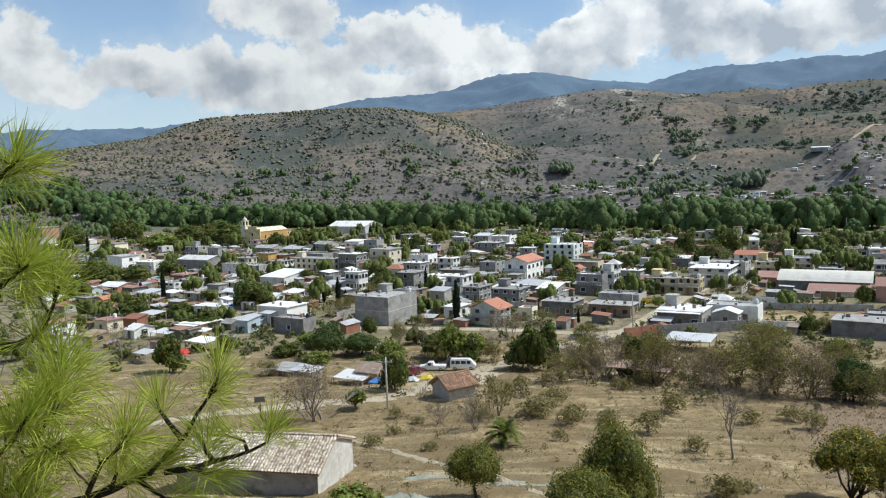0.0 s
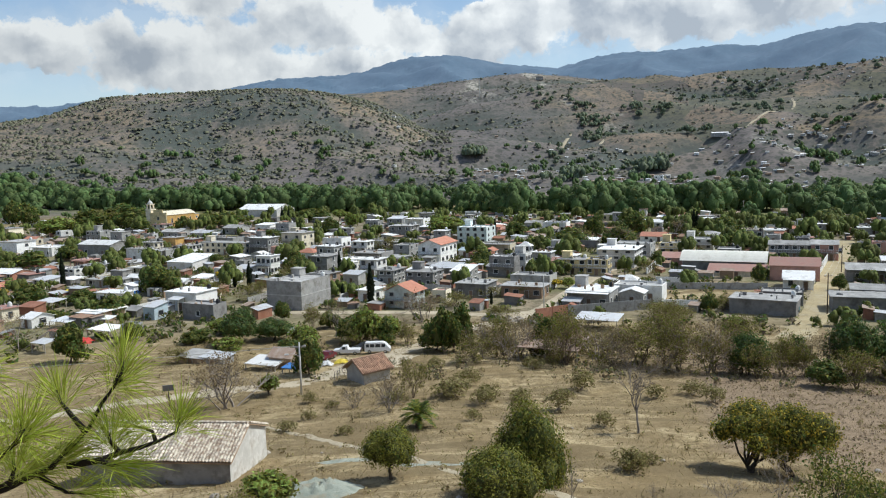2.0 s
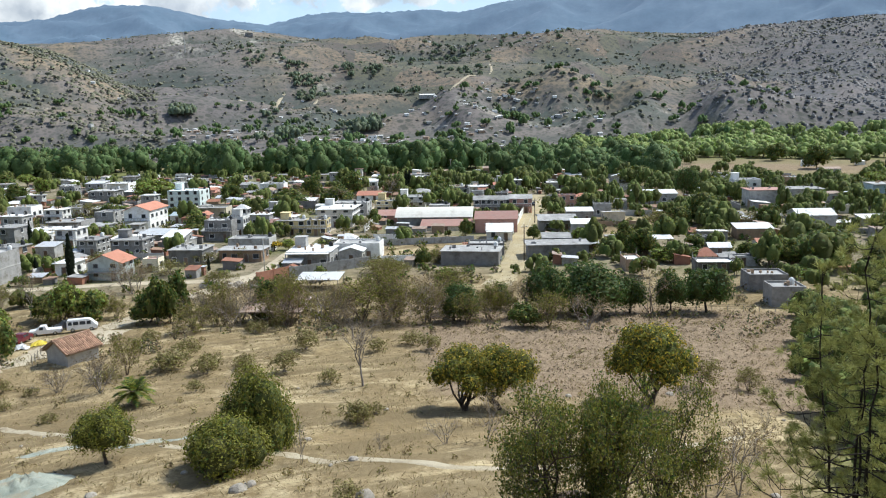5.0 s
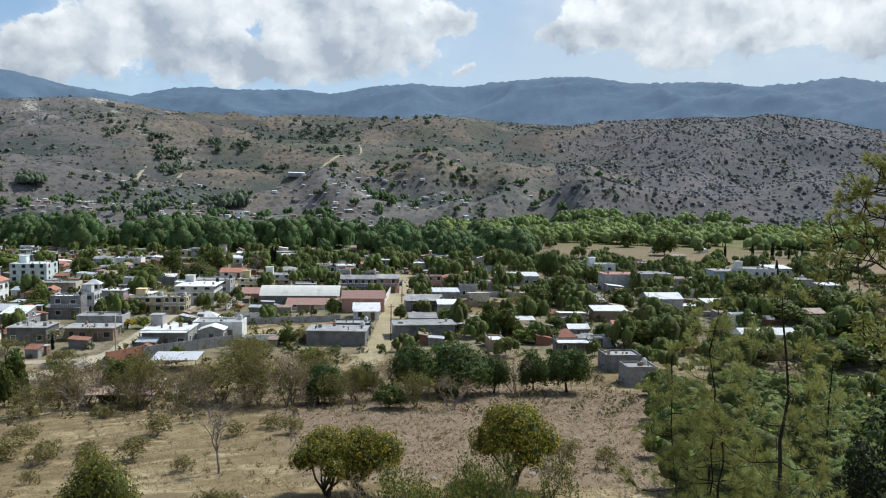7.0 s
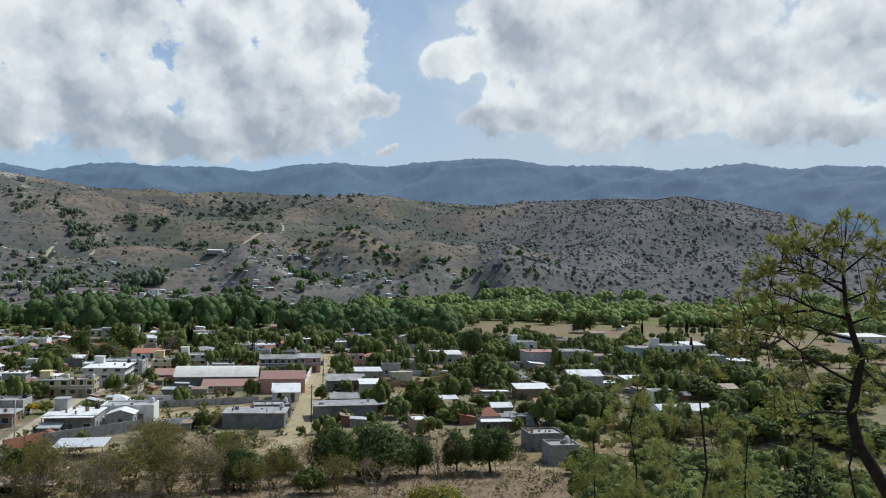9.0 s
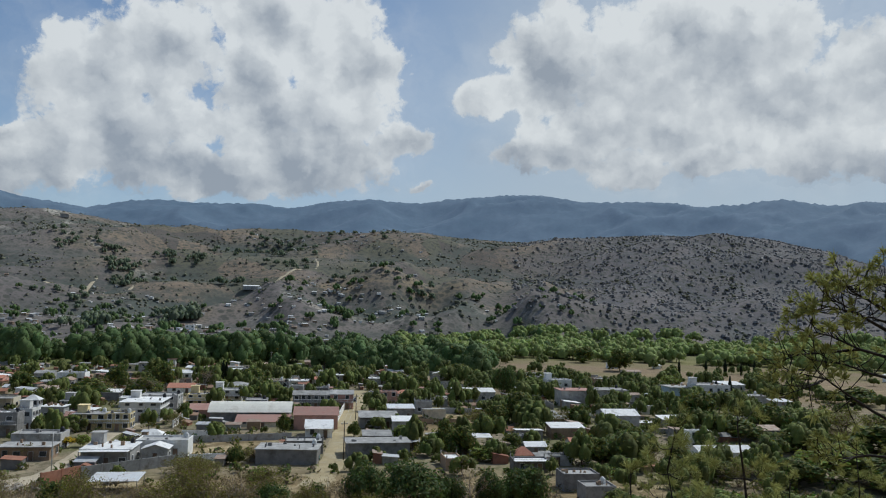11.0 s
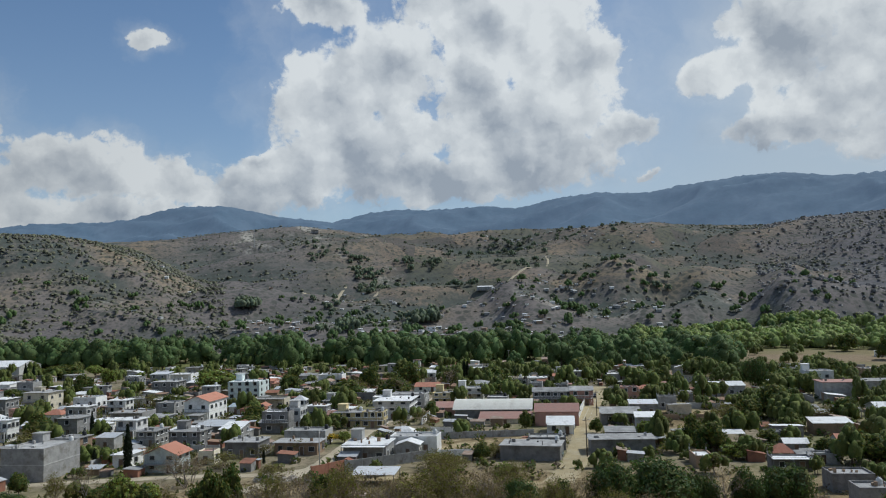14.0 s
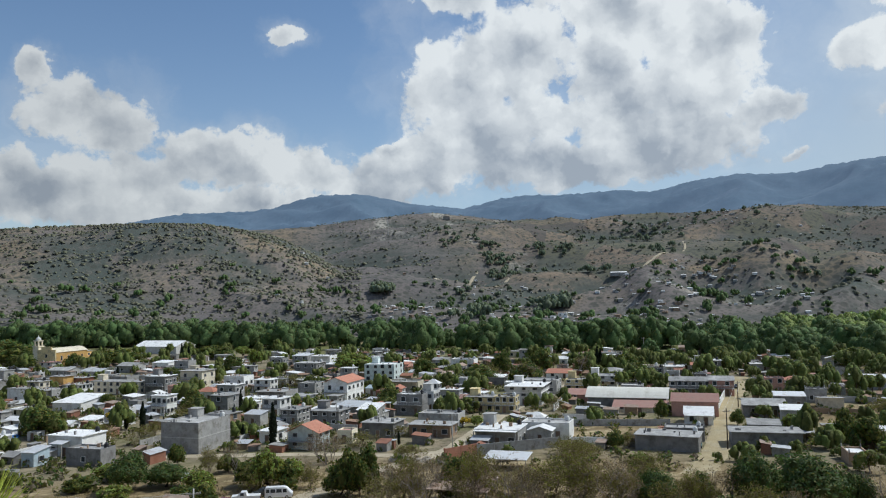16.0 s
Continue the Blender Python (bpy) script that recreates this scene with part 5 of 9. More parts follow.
@kind("blossom", 2, 4.0, 3.5, "small tree full of yellow blossom")
def _(ob, h, rng):
    tree_parts(ob, h, 1.7, 1.4, 6, 1500, 0.16, [FLOWER, LEAF_YELLOW], (0.8, 0.2), TRUNK, rng, r=0.16)


@kind("cypress", 3, 12.0, 1.7, "slim dark columnar cypress between the houses", thing_name="cypress")
def _(ob, h, rng):
    cypress_parts(ob, h, 1.7, rng)


@kind("shrub", 4, 1.6, 2.4, "low dry shrub on the stubble field", "shrub", "shrub")
def _(ob, h, rng):
    tree_parts(ob, h, 1.15, 0.15, 6, 1300, 0.085, [LEAF_OLIVE, WEED, LEAF_BROWN], (0.28, 0.6, 0.12), TWIG, rng, r=0.04, stems=3, flat=1.1, core=0)


@kind("twigs", 4, 2.6, 2.4, "leafless thorny shrub on the dry ground", "shrub", "bare_shrub")
def _(ob, h, rng):
    bare_parts(ob, h, rng, TWIG, stems=4, depth=3, fan=0.6, trunk=0.3)


@kind("palm", 1, 3.4, 3.6, "short feather palm with arching green fronds on the dry field", "palm", "palm")
def _(ob, h, rng):
    palm_parts(ob, h, rng)


def plant(name, x, y, h, w=None, yaw=None, variant=None, group=""):
    k = KINDS[name]
    seed = int(abs(x * 31.7 + y * 17.3) * 10)
    variant = seed % k["n"] if variant is None else variant
    sz = h / k["h"]
    sx = sz if w is None else w / k["w"]
    m = pose(x, y, float(land(x, y)) - 0.03, 0, 0, seed % 360 if yaw is None else yaw) @ Matrix.Diagonal((sx, sx, sz, 1))
    if variant in k["made"]:
        ob = k["made"][variant]
        old = ob.matrix_basis.copy()
        ob.scale = (1, 1, 1)
        got = copy_thing(ob, m)
        ob.matrix_basis = old
        return got
    ob = thing(k["thing"], 0, 0, 0, 0, k["label"], k["category"], group or k["category"] + "s of the valley")
    k["build"](ob, k["h"], np.random.default_rng(variant * 101 + len(name)))
    ob.matrix_basis = m
    k["made"][variant] = ob
    return ob



# ---- houses along the near edge of the town ----
house(-15.8, 203.7, 10.4, 13.1, 7.7, GREY, storeys=2, front=0, side=0, head=1.6, door=False, label="tall windowless grey concrete block building with a stair head")
house(10.8, 195.3, 7.9, 6.4, 6.5, TEAL, "gable", REDTILE, storeys=2, rise=2.0, balcony=True, ridge="y", over=0.6, label="two-storey pale house with balcony and orange tiled roof")
house(56.1, 185.6, 10.3, 9.3, 3.8, GREY, "flat", WSLAB, front=3, side=2, head=2.6)
house(65.6, 183.5, 5.5, 4.4, 4.0, GREY, "gable", WSLAB, rise=1.0, ridge="y", front=1, side=1, over=0.4)
house(69.4, 189.2, 11.8, 7.1, 4.1, WHITE, front=2, side=0)
# dark walls stand in for the shade under this open hall's roof
house(112.3, 232.3, 23.5, 13.0, 5.6, DARKGREY, "arch", CREAMSHEET, rise=2.4, front=0, side=0, door=False, over=0.8, name="sports_hall", label="long hall with a pale arched roof, dark walls for its shaded inside")
house(111.8, 222.7, 15.7, 12.6, 2.8, CREAM, "gable", REDSLAB, rise=1.3, front=3, side=2)
house(104.0, 248.1, 9.5, 7.6, 3.9, PINK, "gable", REDSLAB, rise=1.6, front=2, side=0, door=False)
house(115.1, 275.5, 11.8, 9.5, 4.3, YELLOW, storeys=2, front=4, side=2)
house(72.5, 233.2, 6.6, 5.9, 5.3, YELLOW, storeys=2, front=3, side=2)
house(66.3, 238.1, 8.5, 5.1, 4.8, YELLOW, storeys=2, front=3, side=0)
house(85.7, 251.6, 11.6, 14.0, 6.2, WHITE, "flat", WSLAB, storeys=3, front=3, side=5)
house(98.2, 273.0, 12.6, 10.1, 5.2, GREY, storeys=2, front=3, side=2, rods=True)
house(47.9, 214.2, 11.3, 6.8, 4.0, GREY, front=4, side=2)
house(42.7, 201.5, 11.0, 6.1, 3.0, ADOBE, front=4, side=2, over=0.5, parapet=0.1)
house(30.3, 205.0, 8.6, 7.7, 3.8, DARKGREY, front=3, side=3)
house(30.1, 227.0, 5.8, 7.0, 5.7, GREY, "shed", WSLAB, storeys=2, rise=1.2, front=2, side=2)
house(27.7, 246.7, 8.7, 5.2, 3.5, GREY, "shed", ZINC, rise=0.8, front=2, side=1)
house(18.5, 228.0, 8.8, 7.0, 4.5, DARKGREY, storeys=2, front=3, side=2, rods=True)
house(44.4, 239.4, 8.2, 4.9, 6.7, DARKGREY, "flat", WSLAB, storeys=2, front=2, side=0, balcony=True)
house(51.5, 247.7, 5.0, 6.5, 6.4, WHITE, storeys=2, front=2, side=3, head=1.8)
house(59.1, 276.9, 4.5, 3.6, 6.7, WHITE, "hip", WSLAB, storeys=2, rise=1.5, front=2, side=2)
house(68.5, 294.5, 4.7, 3.7, 4.0, PINK, storeys=2, front=1, side=2)
house(52.4, 297.9, 13.1, 6.5, 3.8, CREAM, front=4, side=1)
house(64.0, 247.2, 4.6, 3.7, 4.1, PINK, "gable", REDSLAB, rise=1.2, front=2, side=2)
house(62.9, 265.2, 6.5, 5.2, 3.8, GREY, "flat", WSLAB, front=2, side=1)
house(72.4, 278.2, 8.1, 6.5, 3.8, GREY, storeys=2, front=3, side=1)
house(28.0, 281.7, 8.7, 14.0, 9.1, WHITE, "gable", REDTILE, storeys=2, rise=1.8, front=2, side=4, over=0.5, ridge="y", label="large white house with red tiled roof and a columned terrace")
house(50.3, 335.8, 13.4, 10.7, 8.0, TEAL, "flat", WSLAB, storeys=3, front=4, side=2, label="three-storey pale blue and white house with flat roof")
house(39.6, 289.2, 5.1, 4.0, 3.5, WHITE, "shed", BLUE, rise=0.8, front=1, side=1)
house(43.2, 277.1, 7.6, 6.1, 3.2, BRICK, front=3, side=0)
house(4.2, 251.8, 6.1, 6.7, 5.6, WHITE, "flat", WSLAB, storeys=2, front=2, side=2, balcony=True)
house(9.1, 234.3, 5.4, 7.5, 4.5, GREY, storeys=2, front=2, side=3)
house(-1.9, 234.9, 5.3, 4.2, 3.9, GREY, "shed", ZINC, rise=0.7, front=1, side=0)
house(-10.2, 241.1, 7.4, 5.9, 3.1, WHITE, "gable", WSLAB, rise=1.3, front=1, side=1)
house(-30.3, 265.3, 5.7, 5.1, 6.6, WHITE, "flat", WSLAB, storeys=2, front=3, side=3, balcony=True, label="white two-storey house with arched windows and corner balcony")
house(-26.4, 348.0, 10.5, 9.4, 7.1, CREAM, storeys=2, front=2, side=2, head=1.5)
house(-36.4, 403.6, 7.9, 6.3, 7.5, GREY, storeys=2, front=1, side=0, door=False)
house(-38.4, 325.3, 9.0, 7.2, 7.6, DARKGREY, "flat", WSLAB, storeys=2, front=1, side=3)
house(-31.8, 312.9, 4.2, 3.4, 4.5, PINK, front=1, side=1)
house(-18.8, 299.8, 7.5, 6.0, 4.7, WHITE, "hip", REDTILE, rise=1.4, front=2, side=1)
house(-11.6, 265.9, 6.3, 7.6, 5.7, GREY, storeys=2, front=1, side=1)
house(-10.9, 290.5, 7.3, 5.8, 6.6, GREY, "flat", WSLAB, storeys=2, front=2, side=2)
house(-59.8, 290.0, 11.6, 12.8, 4.5, WHITE, "shed", WSLAB, rise=1.6, front=0, side=0, name="warehouse", label="wide warehouse with a white sheet roof")
house(-76.5, 319.0, 9.4, 7.6, 4.5, GREY, front=3, side=2, rods=True)
house(-68.2, 327.8, 6.1, 7.3, 5.1, WHITE, storeys=2, front=2, side=4)
house(-54.4, 333.8, 23.4, 7.0, 5.1, CREAM, storeys=2, front=8, side=2, label="long two-storey school building with rows of windows")
house(-64.4, 370.2, 5.6, 4.5, 4.8, WHITE, storeys=2, front=1, side=2, head=1.4)
house(-85.9, 339.8, 6.8, 5.5, 5.8, CREAM, storeys=2, front=1, side=2)
house(-83.0, 365.6, 7.3, 5.8, 4.9, OCHRE, front=2, side=1)
house(-76.7, 369.7, 8.4, 6.7, 3.7, BRICK, front=2, side=1)
house(-94.6, 424.4, 13.2, 10.5, 4.2, GREY, "gable", SLAB, rise=1.2, front=3, side=1)
house(-77.9, 412.4, 11.6, 9.3, 4.1, GREY, "gable", ZINC, rise=1.2, front=3, side=1)
house(-65.1, 432.3, 10.6, 8.5, 4.9, GREY, "gable", SLAB, rise=1.4, front=2, side=1)
house(-65.4, 577.7, 33.7, 20.9, 8.4, WHITE, "gable", WSLAB, rise=3.5, front=0, side=0, door=False, name="market_hall", label="big market hall with a white sheet roof")
house(-107.7, 516.5, 10.8, 8.6, 7.3, OCHRE, storeys=2, front=3, side=2, label="ochre two-storey building beside the church")
house(-58.1, 365.4, 9.2, 7.4, 4.1, GREY, front=3, side=1)
house(-49.1, 372.2, 8.3, 6.6, 3.4, GREY, front=2, side=2)
house(-50.0, 441.8, 9.8, 7.9, 4.4, WHITE, "shed", WSLAB, rise=0.7, front=2, side=1)
house(-22.5, 414.1, 10.3, 8.3, 3.2, DARKGREY, "flat", WSLAB, front=2, side=0)
house(-9.6, 341.7, 9.5, 7.6, 4.4, WHITE, front=2, side=2)
house(-10.1, 392.8, 7.7, 6.1, 3.6, GREY, front=2, side=2, rods=True)
house(1.3, 318.2, 7.1, 5.7, 5.0, WHITE, "flat", WSLAB, storeys=2, front=2, side=2)
house(8.2, 410.7, 7.4, 5.9, 6.4, GREY, storeys=2, front=2, side=2)
house(21.0, 427.2, 8.9, 7.1, 6.7, GREY, "shed", ZINC, storeys=2, rise=0.8, front=2, side=2)
house(21.6, 376.2, 11.2, 9.0, 5.9, DARKGREY, storeys=2, front=3, side=2)
house(31.1, 415.4, 10.6, 8.5, 5.9, WHITE, "flat", WSLAB, front=2, side=2)
house(42.4, 483.6, 8.3, 6.6, 4.1, GREY, front=2, side=1)
house(5.9, 623.2, 10.4, 8.4, 3.5, WHITE, front=2, side=1)
house(17.6, 298.3, 6.9, 8.3, 5.3, GREY, storeys=2, front=1, side=2)
house(5.2, 287.3, 11.2, 8.9, 3.9, DARKGREY, front=3, side=1)
house(29.4, 324.9, 7.4, 5.9, 2.8, ADOBE, "gable", RUST, rise=0.9, front=2, side=1)
house(87.3, 386.9, 8.0, 6.4, 4.7, GREY, "gable", SLAB, rise=1.0, front=2, side=1)
house(96.2, 377.3, 11.7, 7.0, 4.6, WHITE, front=3, side=2)
house(83.1, 358.6, 7.2, 5.8, 2.6, ADOBE, front=2, side=1)
house(145.0, 379.4, 12.0, 9.6, 4.0, WHITE, "gable", WSLAB, rise=1.2, front=3, side=1)
house(122.7, 317.5, 10.0, 11.0, 3.6, WHITE, "gable", REDTILE, rise=1.4, front=2, side=2)
house(127.2, 283.5, 10.5, 8.4, 4.4, WHITE, storeys=2, front=3, side=2)
house(142.8, 309.2, 10.1, 8.0, 4.0, CREAM, "hip", SLAB, rise=1.4, front=3, side=1, over=0.8)
house(65.8, 379.6, 8.9, 7.1, 4.0, PINK, "gable", REDTILE, rise=1.0, front=1, side=1)
house(76.7, 218.2, 6.8, 5.4, 1.9, WHITE, "hip", WSLAB, rise=1.8, front=0, side=0)

# ---- the western quarter ----
house(-49.6, 195.1, 3.5, 4.5, 3.9, BLUE, "shed", ZINC, rise=0.8, front=0, side=1, label="pale blue shed with sloping zinc roof")
house(-37.5, 192.2, 9.4, 4.7, 3.8, DARKGREY, front=1, side=0, door=False)
house(-43.3, 206.4, 9.9, 7.9, 4.7, WHITE, "flat", WSLAB, front=3, side=2)
canopy(-43.3, 208.7, 6.3, 4.4, 3.6)
canopy(-46.1, 201.2, 3.4, 2.4, 3.5)
house(-58.1, 228.8, 3.2, 2.6, 2.3, GREY, front=1, side=1)
house(-53.4, 243.7, 4.9, 3.9, 2.8, WHITE, "gable", WSLAB, rise=0.9, front=1, side=1)
house(-49.0, 253.1, 6.4, 5.2, 2.2, WHITE, "shed", WSLAB, rise=0.6, front=1, side=1)
house(-49.3, 173.6, 3.2, 3.2, 3.1, GREY, front=1, side=1, head=0)
canopy(-54.7, 174.1, 6.4, 4.5, 2.2, WSLAB, rise=0.3)
canopy(-63.5, 162.9, 3.8, 2.6, 2.1)
canopy(-68.1, 188.3, 5.8, 4.1, 1.8)
house(-84.9, 186.4, 6.0, 4.8, 2.7, ADOBE, "shed", RUST, rise=0.6, front=1, side=1)
house(-100.9, 205.0, 7.3, 5.9, 2.6, ADOBE, "shed", ZINC, rise=0.6, front=1, side=0)
canopy(-81.9, 217.0, 6.2, 4.3, 1.9)
canopy(-75.3, 192.9, 3.6, 2.5, 1.7)
canopy(-59.7, 190.5, 3.6, 2.5, 1.4, WSLAB, rise=0.4)
house(-95.8, 275.5, 7.2, 5.8, 3.9, WHITE, storeys=2, front=3, side=2)
house(-90.7, 281.6, 8.3, 6.6, 3.6, WHITE, front=2, side=2)
canopy(-88.8, 253.8, 5.8, 4.1, 2.9, WSLAB, rise=0.4)
house(-98.4, 260.7, 7.1, 5.7, 3.0, WHITE, "shed", ZINC, rise=0.5, front=3, side=0)
house(-118.3, 282.8, 10.5, 8.4, 3.4, BRICK, "gable", WSLAB, rise=1.2, front=3, side=1)
house(-120.8, 267.4, 5.4, 4.4, 4.2, TEAL, "gable", WSLAB, rise=1.0, front=2, side=1)
house(-100.1, 302.4, 7.2, 5.7, 3.2, PINK, "flat", REDSLAB, front=2, side=1)
house(-147.4, 360.3, 10.4, 9.4, 6.9, WHITE, storeys=2, front=0, side=1, door=False)
house(-132.2, 356.0, 11.8, 9.4, 4.0, WHITE, "flat", WSLAB, front=3, side=1)
house(-108.4, 350.6, 18.8, 11.3, 6.1, GREY, "gable", WSLAB, rise=1.5, front=2, side=1)
house(-110.8, 383.2, 7.1, 5.7, 7.6, GREY, storeys=2, front=1, side=1)
house(-131.0, 416.6, 9.8, 7.8, 5.6, GREY, "flat", WSLAB, storeys=2, front=3, side=1)
house(-85.6, 320.1, 8.3, 6.6, 5.0, WHITE, front=1, side=2)
house(-206.8, 457.5, 11.6, 9.2, 5.5, WHITE, front=0, side=1, door=False)
house(-195.3, 466.9, 11.6, 9.2, 5.0, CREAM, front=4, side=1)
house(-247.4, 550.3, 7.0, 5.6, 3.1, WHITE, "shed", WSLAB, rise=0.5, front=1, side=0)
house(-207.2, 544.6, 12.2, 9.8, 4.2, WHITE, "gable", WSLAB, rise=0.8, front=2, side=1)
house(-244.8, 590.6, 9.9, 7.9, 3.8, WHITE, front=2, side=1)
house(-318.6, 626.8, 19.6, 14.0, 9.7, PINK, storeys=2, front=4, side=1)
house(-235.9, 488.9, 9.5, 7.6, 4.5, WHITE, "gable", WSLAB, rise=0.9, front=2, side=1)
house(-280.2, 548.7, 14.4, 11.5, 4.6, WHITE, front=2, side=1)
house(-78.0, 253.8, 12.6, 6.3, 2.3, GREY, front=3, side=1)
house(-77.1, 264.5, 5.0, 4.0, 3.6, DARKGREY, front=2, side=1)
house(-69.6, 255.0, 5.2, 4.2, 3.3, GREY, "gable", WSLAB, rise=1.0, front=1, side=1)
house(-112.1, 370.6, 7.6, 6.1, 3.4, WHITE, "shed", WSLAB, rise=0.5, front=2, side=1)
house(-148.2, 319.3, 6.1, 4.9, 2.7, GREY, "shed", WSLAB, rise=0.5, front=2, side=1)
house(-122.4, 311.4, 7.1, 5.6, 3.1, GREY, "shed", RUST, rise=0.5, front=2, side=1)

# ---- the eastern quarter ----
house(90.1, 166.6, 13.8, 8.0, 3.3, DARKGREY, yaw=-36.5, front=0, side=0, door=False, label="long low weathered grey block building with a flat slab")
house(99.2, 175.5, 9.2, 6.4, 3.1, DARKGREY, front=0, side=0, door=False, rods=True)
house(114.8, 195.3, 7.3, 8.8, 4.4, WHITE, "gable", WSLAB, rise=1.6, front=2, side=1)
house(122.0, 209.4, 12.7, 11.4, 6.0, PINK, "gable", REDSLAB, rise=1.8, front=0, side=0, label="pink hall with a faded red sealed roof")
house(142.9, 248.0, 13.5, 6.8, 6.5, DARKGREY, "gable", SLAB, storeys=2, rise=1.2, front=6, side=2)
house(151.7, 243.1, 8.0, 8.0, 6.8, PINK, "gable", SLAB, storeys=2, rise=1.2, front=2, side=2)
house(112.5, 163.2, 15.0, 7.5, 3.3, DARKGREY, yaw=-27, front=1, side=0)
house(117.4, 170.6, 7.1, 5.7, 4.1, GREY, "shed", SLAB, rise=0.6, front=2, side=1)
house(133.8, 182.2, 5.4, 4.4, 5.3, GREY, "shed", WSLAB, rise=0.9, front=1, side=1)
canopy(122.3, 164.9, 6.9, 4.8, 2.3)
house(138.3, 200.9, 11.2, 9.0, 4.6, DARKGREY, "gable", SLAB, rise=1.2, front=2, side=1)
house(154.3, 211.1, 8.4, 6.7, 4.2, DARKGREY, "shed", ZINC, rise=0.6, front=2, side=1)
house(170.7, 241.1, 6.0, 4.8, 5.6, PINK, storeys=2, front=2, side=2)
house(180.5, 245.1, 5.7, 4.5, 5.2, PINK, "hip", REDTILE, storeys=2, rise=1.2, front=2, side=1)
house(172.4, 252.6, 4.6, 3.7, 3.9, GREY, "flat", WSLAB, front=1, side=1)
house(168.3, 217.2, 5.8, 4.6, 4.3, GREY, front=2, side=1, rods=True)
house(207.8, 236.2, 16.3, 6.5, 4.9, GREY, "shed", WSLAB, rise=1.0, front=5, side=0)
house(280.7, 321.6, 9.2, 7.3, 5.4, WHITE, "gable", WSLAB, rise=1.0, front=2, side=1)
canopy(138.1, 154.5, 6.0, 4.2, 3.5, WSLAB, rise=0.4)
house(138.2, 138.6, 4.6, 3.7, 3.2, ADOBE, "hip", REDTILE, rise=1.8, front=1, side=1)
house(149.0, 145.3, 5.3, 4.3, 2.6, GREY, "gable", WSLAB, rise=1.0, front=1, side=1)
house(173.5, 156.8, 9.7, 5.8, 3.9, ADOBE, "shed", WSLAB, rise=0.8, front=0, side=1, door=False)
house(200.1, 159.3, 10.6, 9.6, 6.1, GREY, "gable", WSLAB, rise=1.5, front=0, side=0, door=False)
house(140.9, 130.0, 6.9, 3.4, 2.4, GREY, front=1, side=0)
house(125.1, 109.6, 7.4, 6.0, 3.5, DARKGREY, front=1, side=0)
house(117.4, 98.2, 5.8, 5.3, 3.8, DARKGREY, front=0, side=0, door=False)
house(253.9, 234.3, 10.3, 8.3, 7.7, WHITE, storeys=2, front=2, side=2, label="pale two-storey house with stepped flat roofs")
house(233.6, 207.2, 12.0, 9.6, 6.1, GREY, "flat", REDSLAB, front=3, side=1)
house(253.3, 206.4, 12.3, 9.9, 5.4, GREY, front=4, side=1)
house(266.0, 203.3, 4.9, 3.9, 3.5, GREY, "shed", RUST, rise=0.6, front=1, side=1)
house(264.6, 193.1, 6.4, 5.1, 4.5, WHITE, "gable", WSLAB, rise=1.0, front=2, side=1)
house(288.0, 198.5, 10.0, 8.0, 5.7, BLUE, front=3, side=1)
house(293.6, 186.9, 13.7, 10.9, 7.9, WHITE, storeys=2, front=4, side=2)
house(315.1, 190.6, 10.3, 8.3, 7.4, GREY, "shed", WSLAB, storeys=2, rise=0.9, front=3, side=1)
house(294.6, 171.7, 15.0, 7.5, 4.1, GREY, front=3, side=1)
house(220.5, 154.0, 7.7, 6.2, 2.9, GREY, "shed", WSLAB, rise=0.6, front=2, side=0)
house(177.6, 109.8, 13.8, 6.9, 4.1, WHITE, "gable", WSLAB, rise=1.2, front=0, side=0, door=False)
house(165.8, 104.7, 2.8, 2.3, 2.4, GREY, "shed", ZINC, rise=0.5, front=0, side=0, door=False)
canopy(161.1, 85.3, 2.4, 1.7, 1.9)
house(407.7, 329.3, 6.1, 4.9, 3.3, WHITE, "shed", WSLAB, rise=0.5, front=1, side=0)
house(378.6, 291.8, 9.7, 7.8, 3.0, GREY, "gable", RUST, rise=0.8, front=1, side=0)
house(435.5, 315.0, 4.7, 3.7, 2.6, WHITE, "shed", WSLAB, rise=0.4, front=0, side=0, door=False)
house(310.8, 256.2, 11.8, 9.4, 3.4, ADOBE, front=2, side=0)
house(279.9, 271.6, 7.1, 5.7, 4.1, GREY, "flat", WSLAB, front=1, side=1)
house(238.8, 237.4, 9.2, 7.4, 3.8, GREY, "shed", WSLAB, rise=0.5, front=2, side=0)
house(486.1, 182.6, 22.7, 14.0, 4.5, WHITE, "shed", WSLAB, rise=0.8, front=2, side=0)
house(306.0, 163.1, 7.7, 6.2, 2.7, GREY, "shed", ZINC, rise=0.5, front=1, side=0)
boundary_wall(115.8, 191.3, 154.3, 244.4, 2.3, WHITE, label="white painted boundary wall along the straw-coloured road")
boundary_wall(46.6, 172.7, 67.0, 175.7, 2.4, GREY)
boundary_wall(38.3, 169.3, 46.7, 173.2, 2.6, BRICK, label="red brick boundary wall beside the street")
boundary_wall(80.8, 202.3, 105.2, 193.6, 1.8, GREY)
boundary_wall(82.9, 213.4, 89.9, 210.0, 1.6, WHITE, label="low white wall round the sports ground")
boundary_wall(71.3, 178.5, 78.4, 175.7, 1.6, WHITE, label="low white wall by a straw-coloured yard")
boundary_wall(174.1, 214.4, 181.0, 206.6, 2.0, GREY)
boundary_wall(201.7, 148.0, 212.7, 133.2, 1.5, GREY)
boundary_wall(17.8, 217.8, 24.4, 213.6, 1.8, GREY)
boundary_wall(-8.4, 227.5, 1.2, 210.4, 1.6, ADOBE, label="low brown adobe wall by the yard")

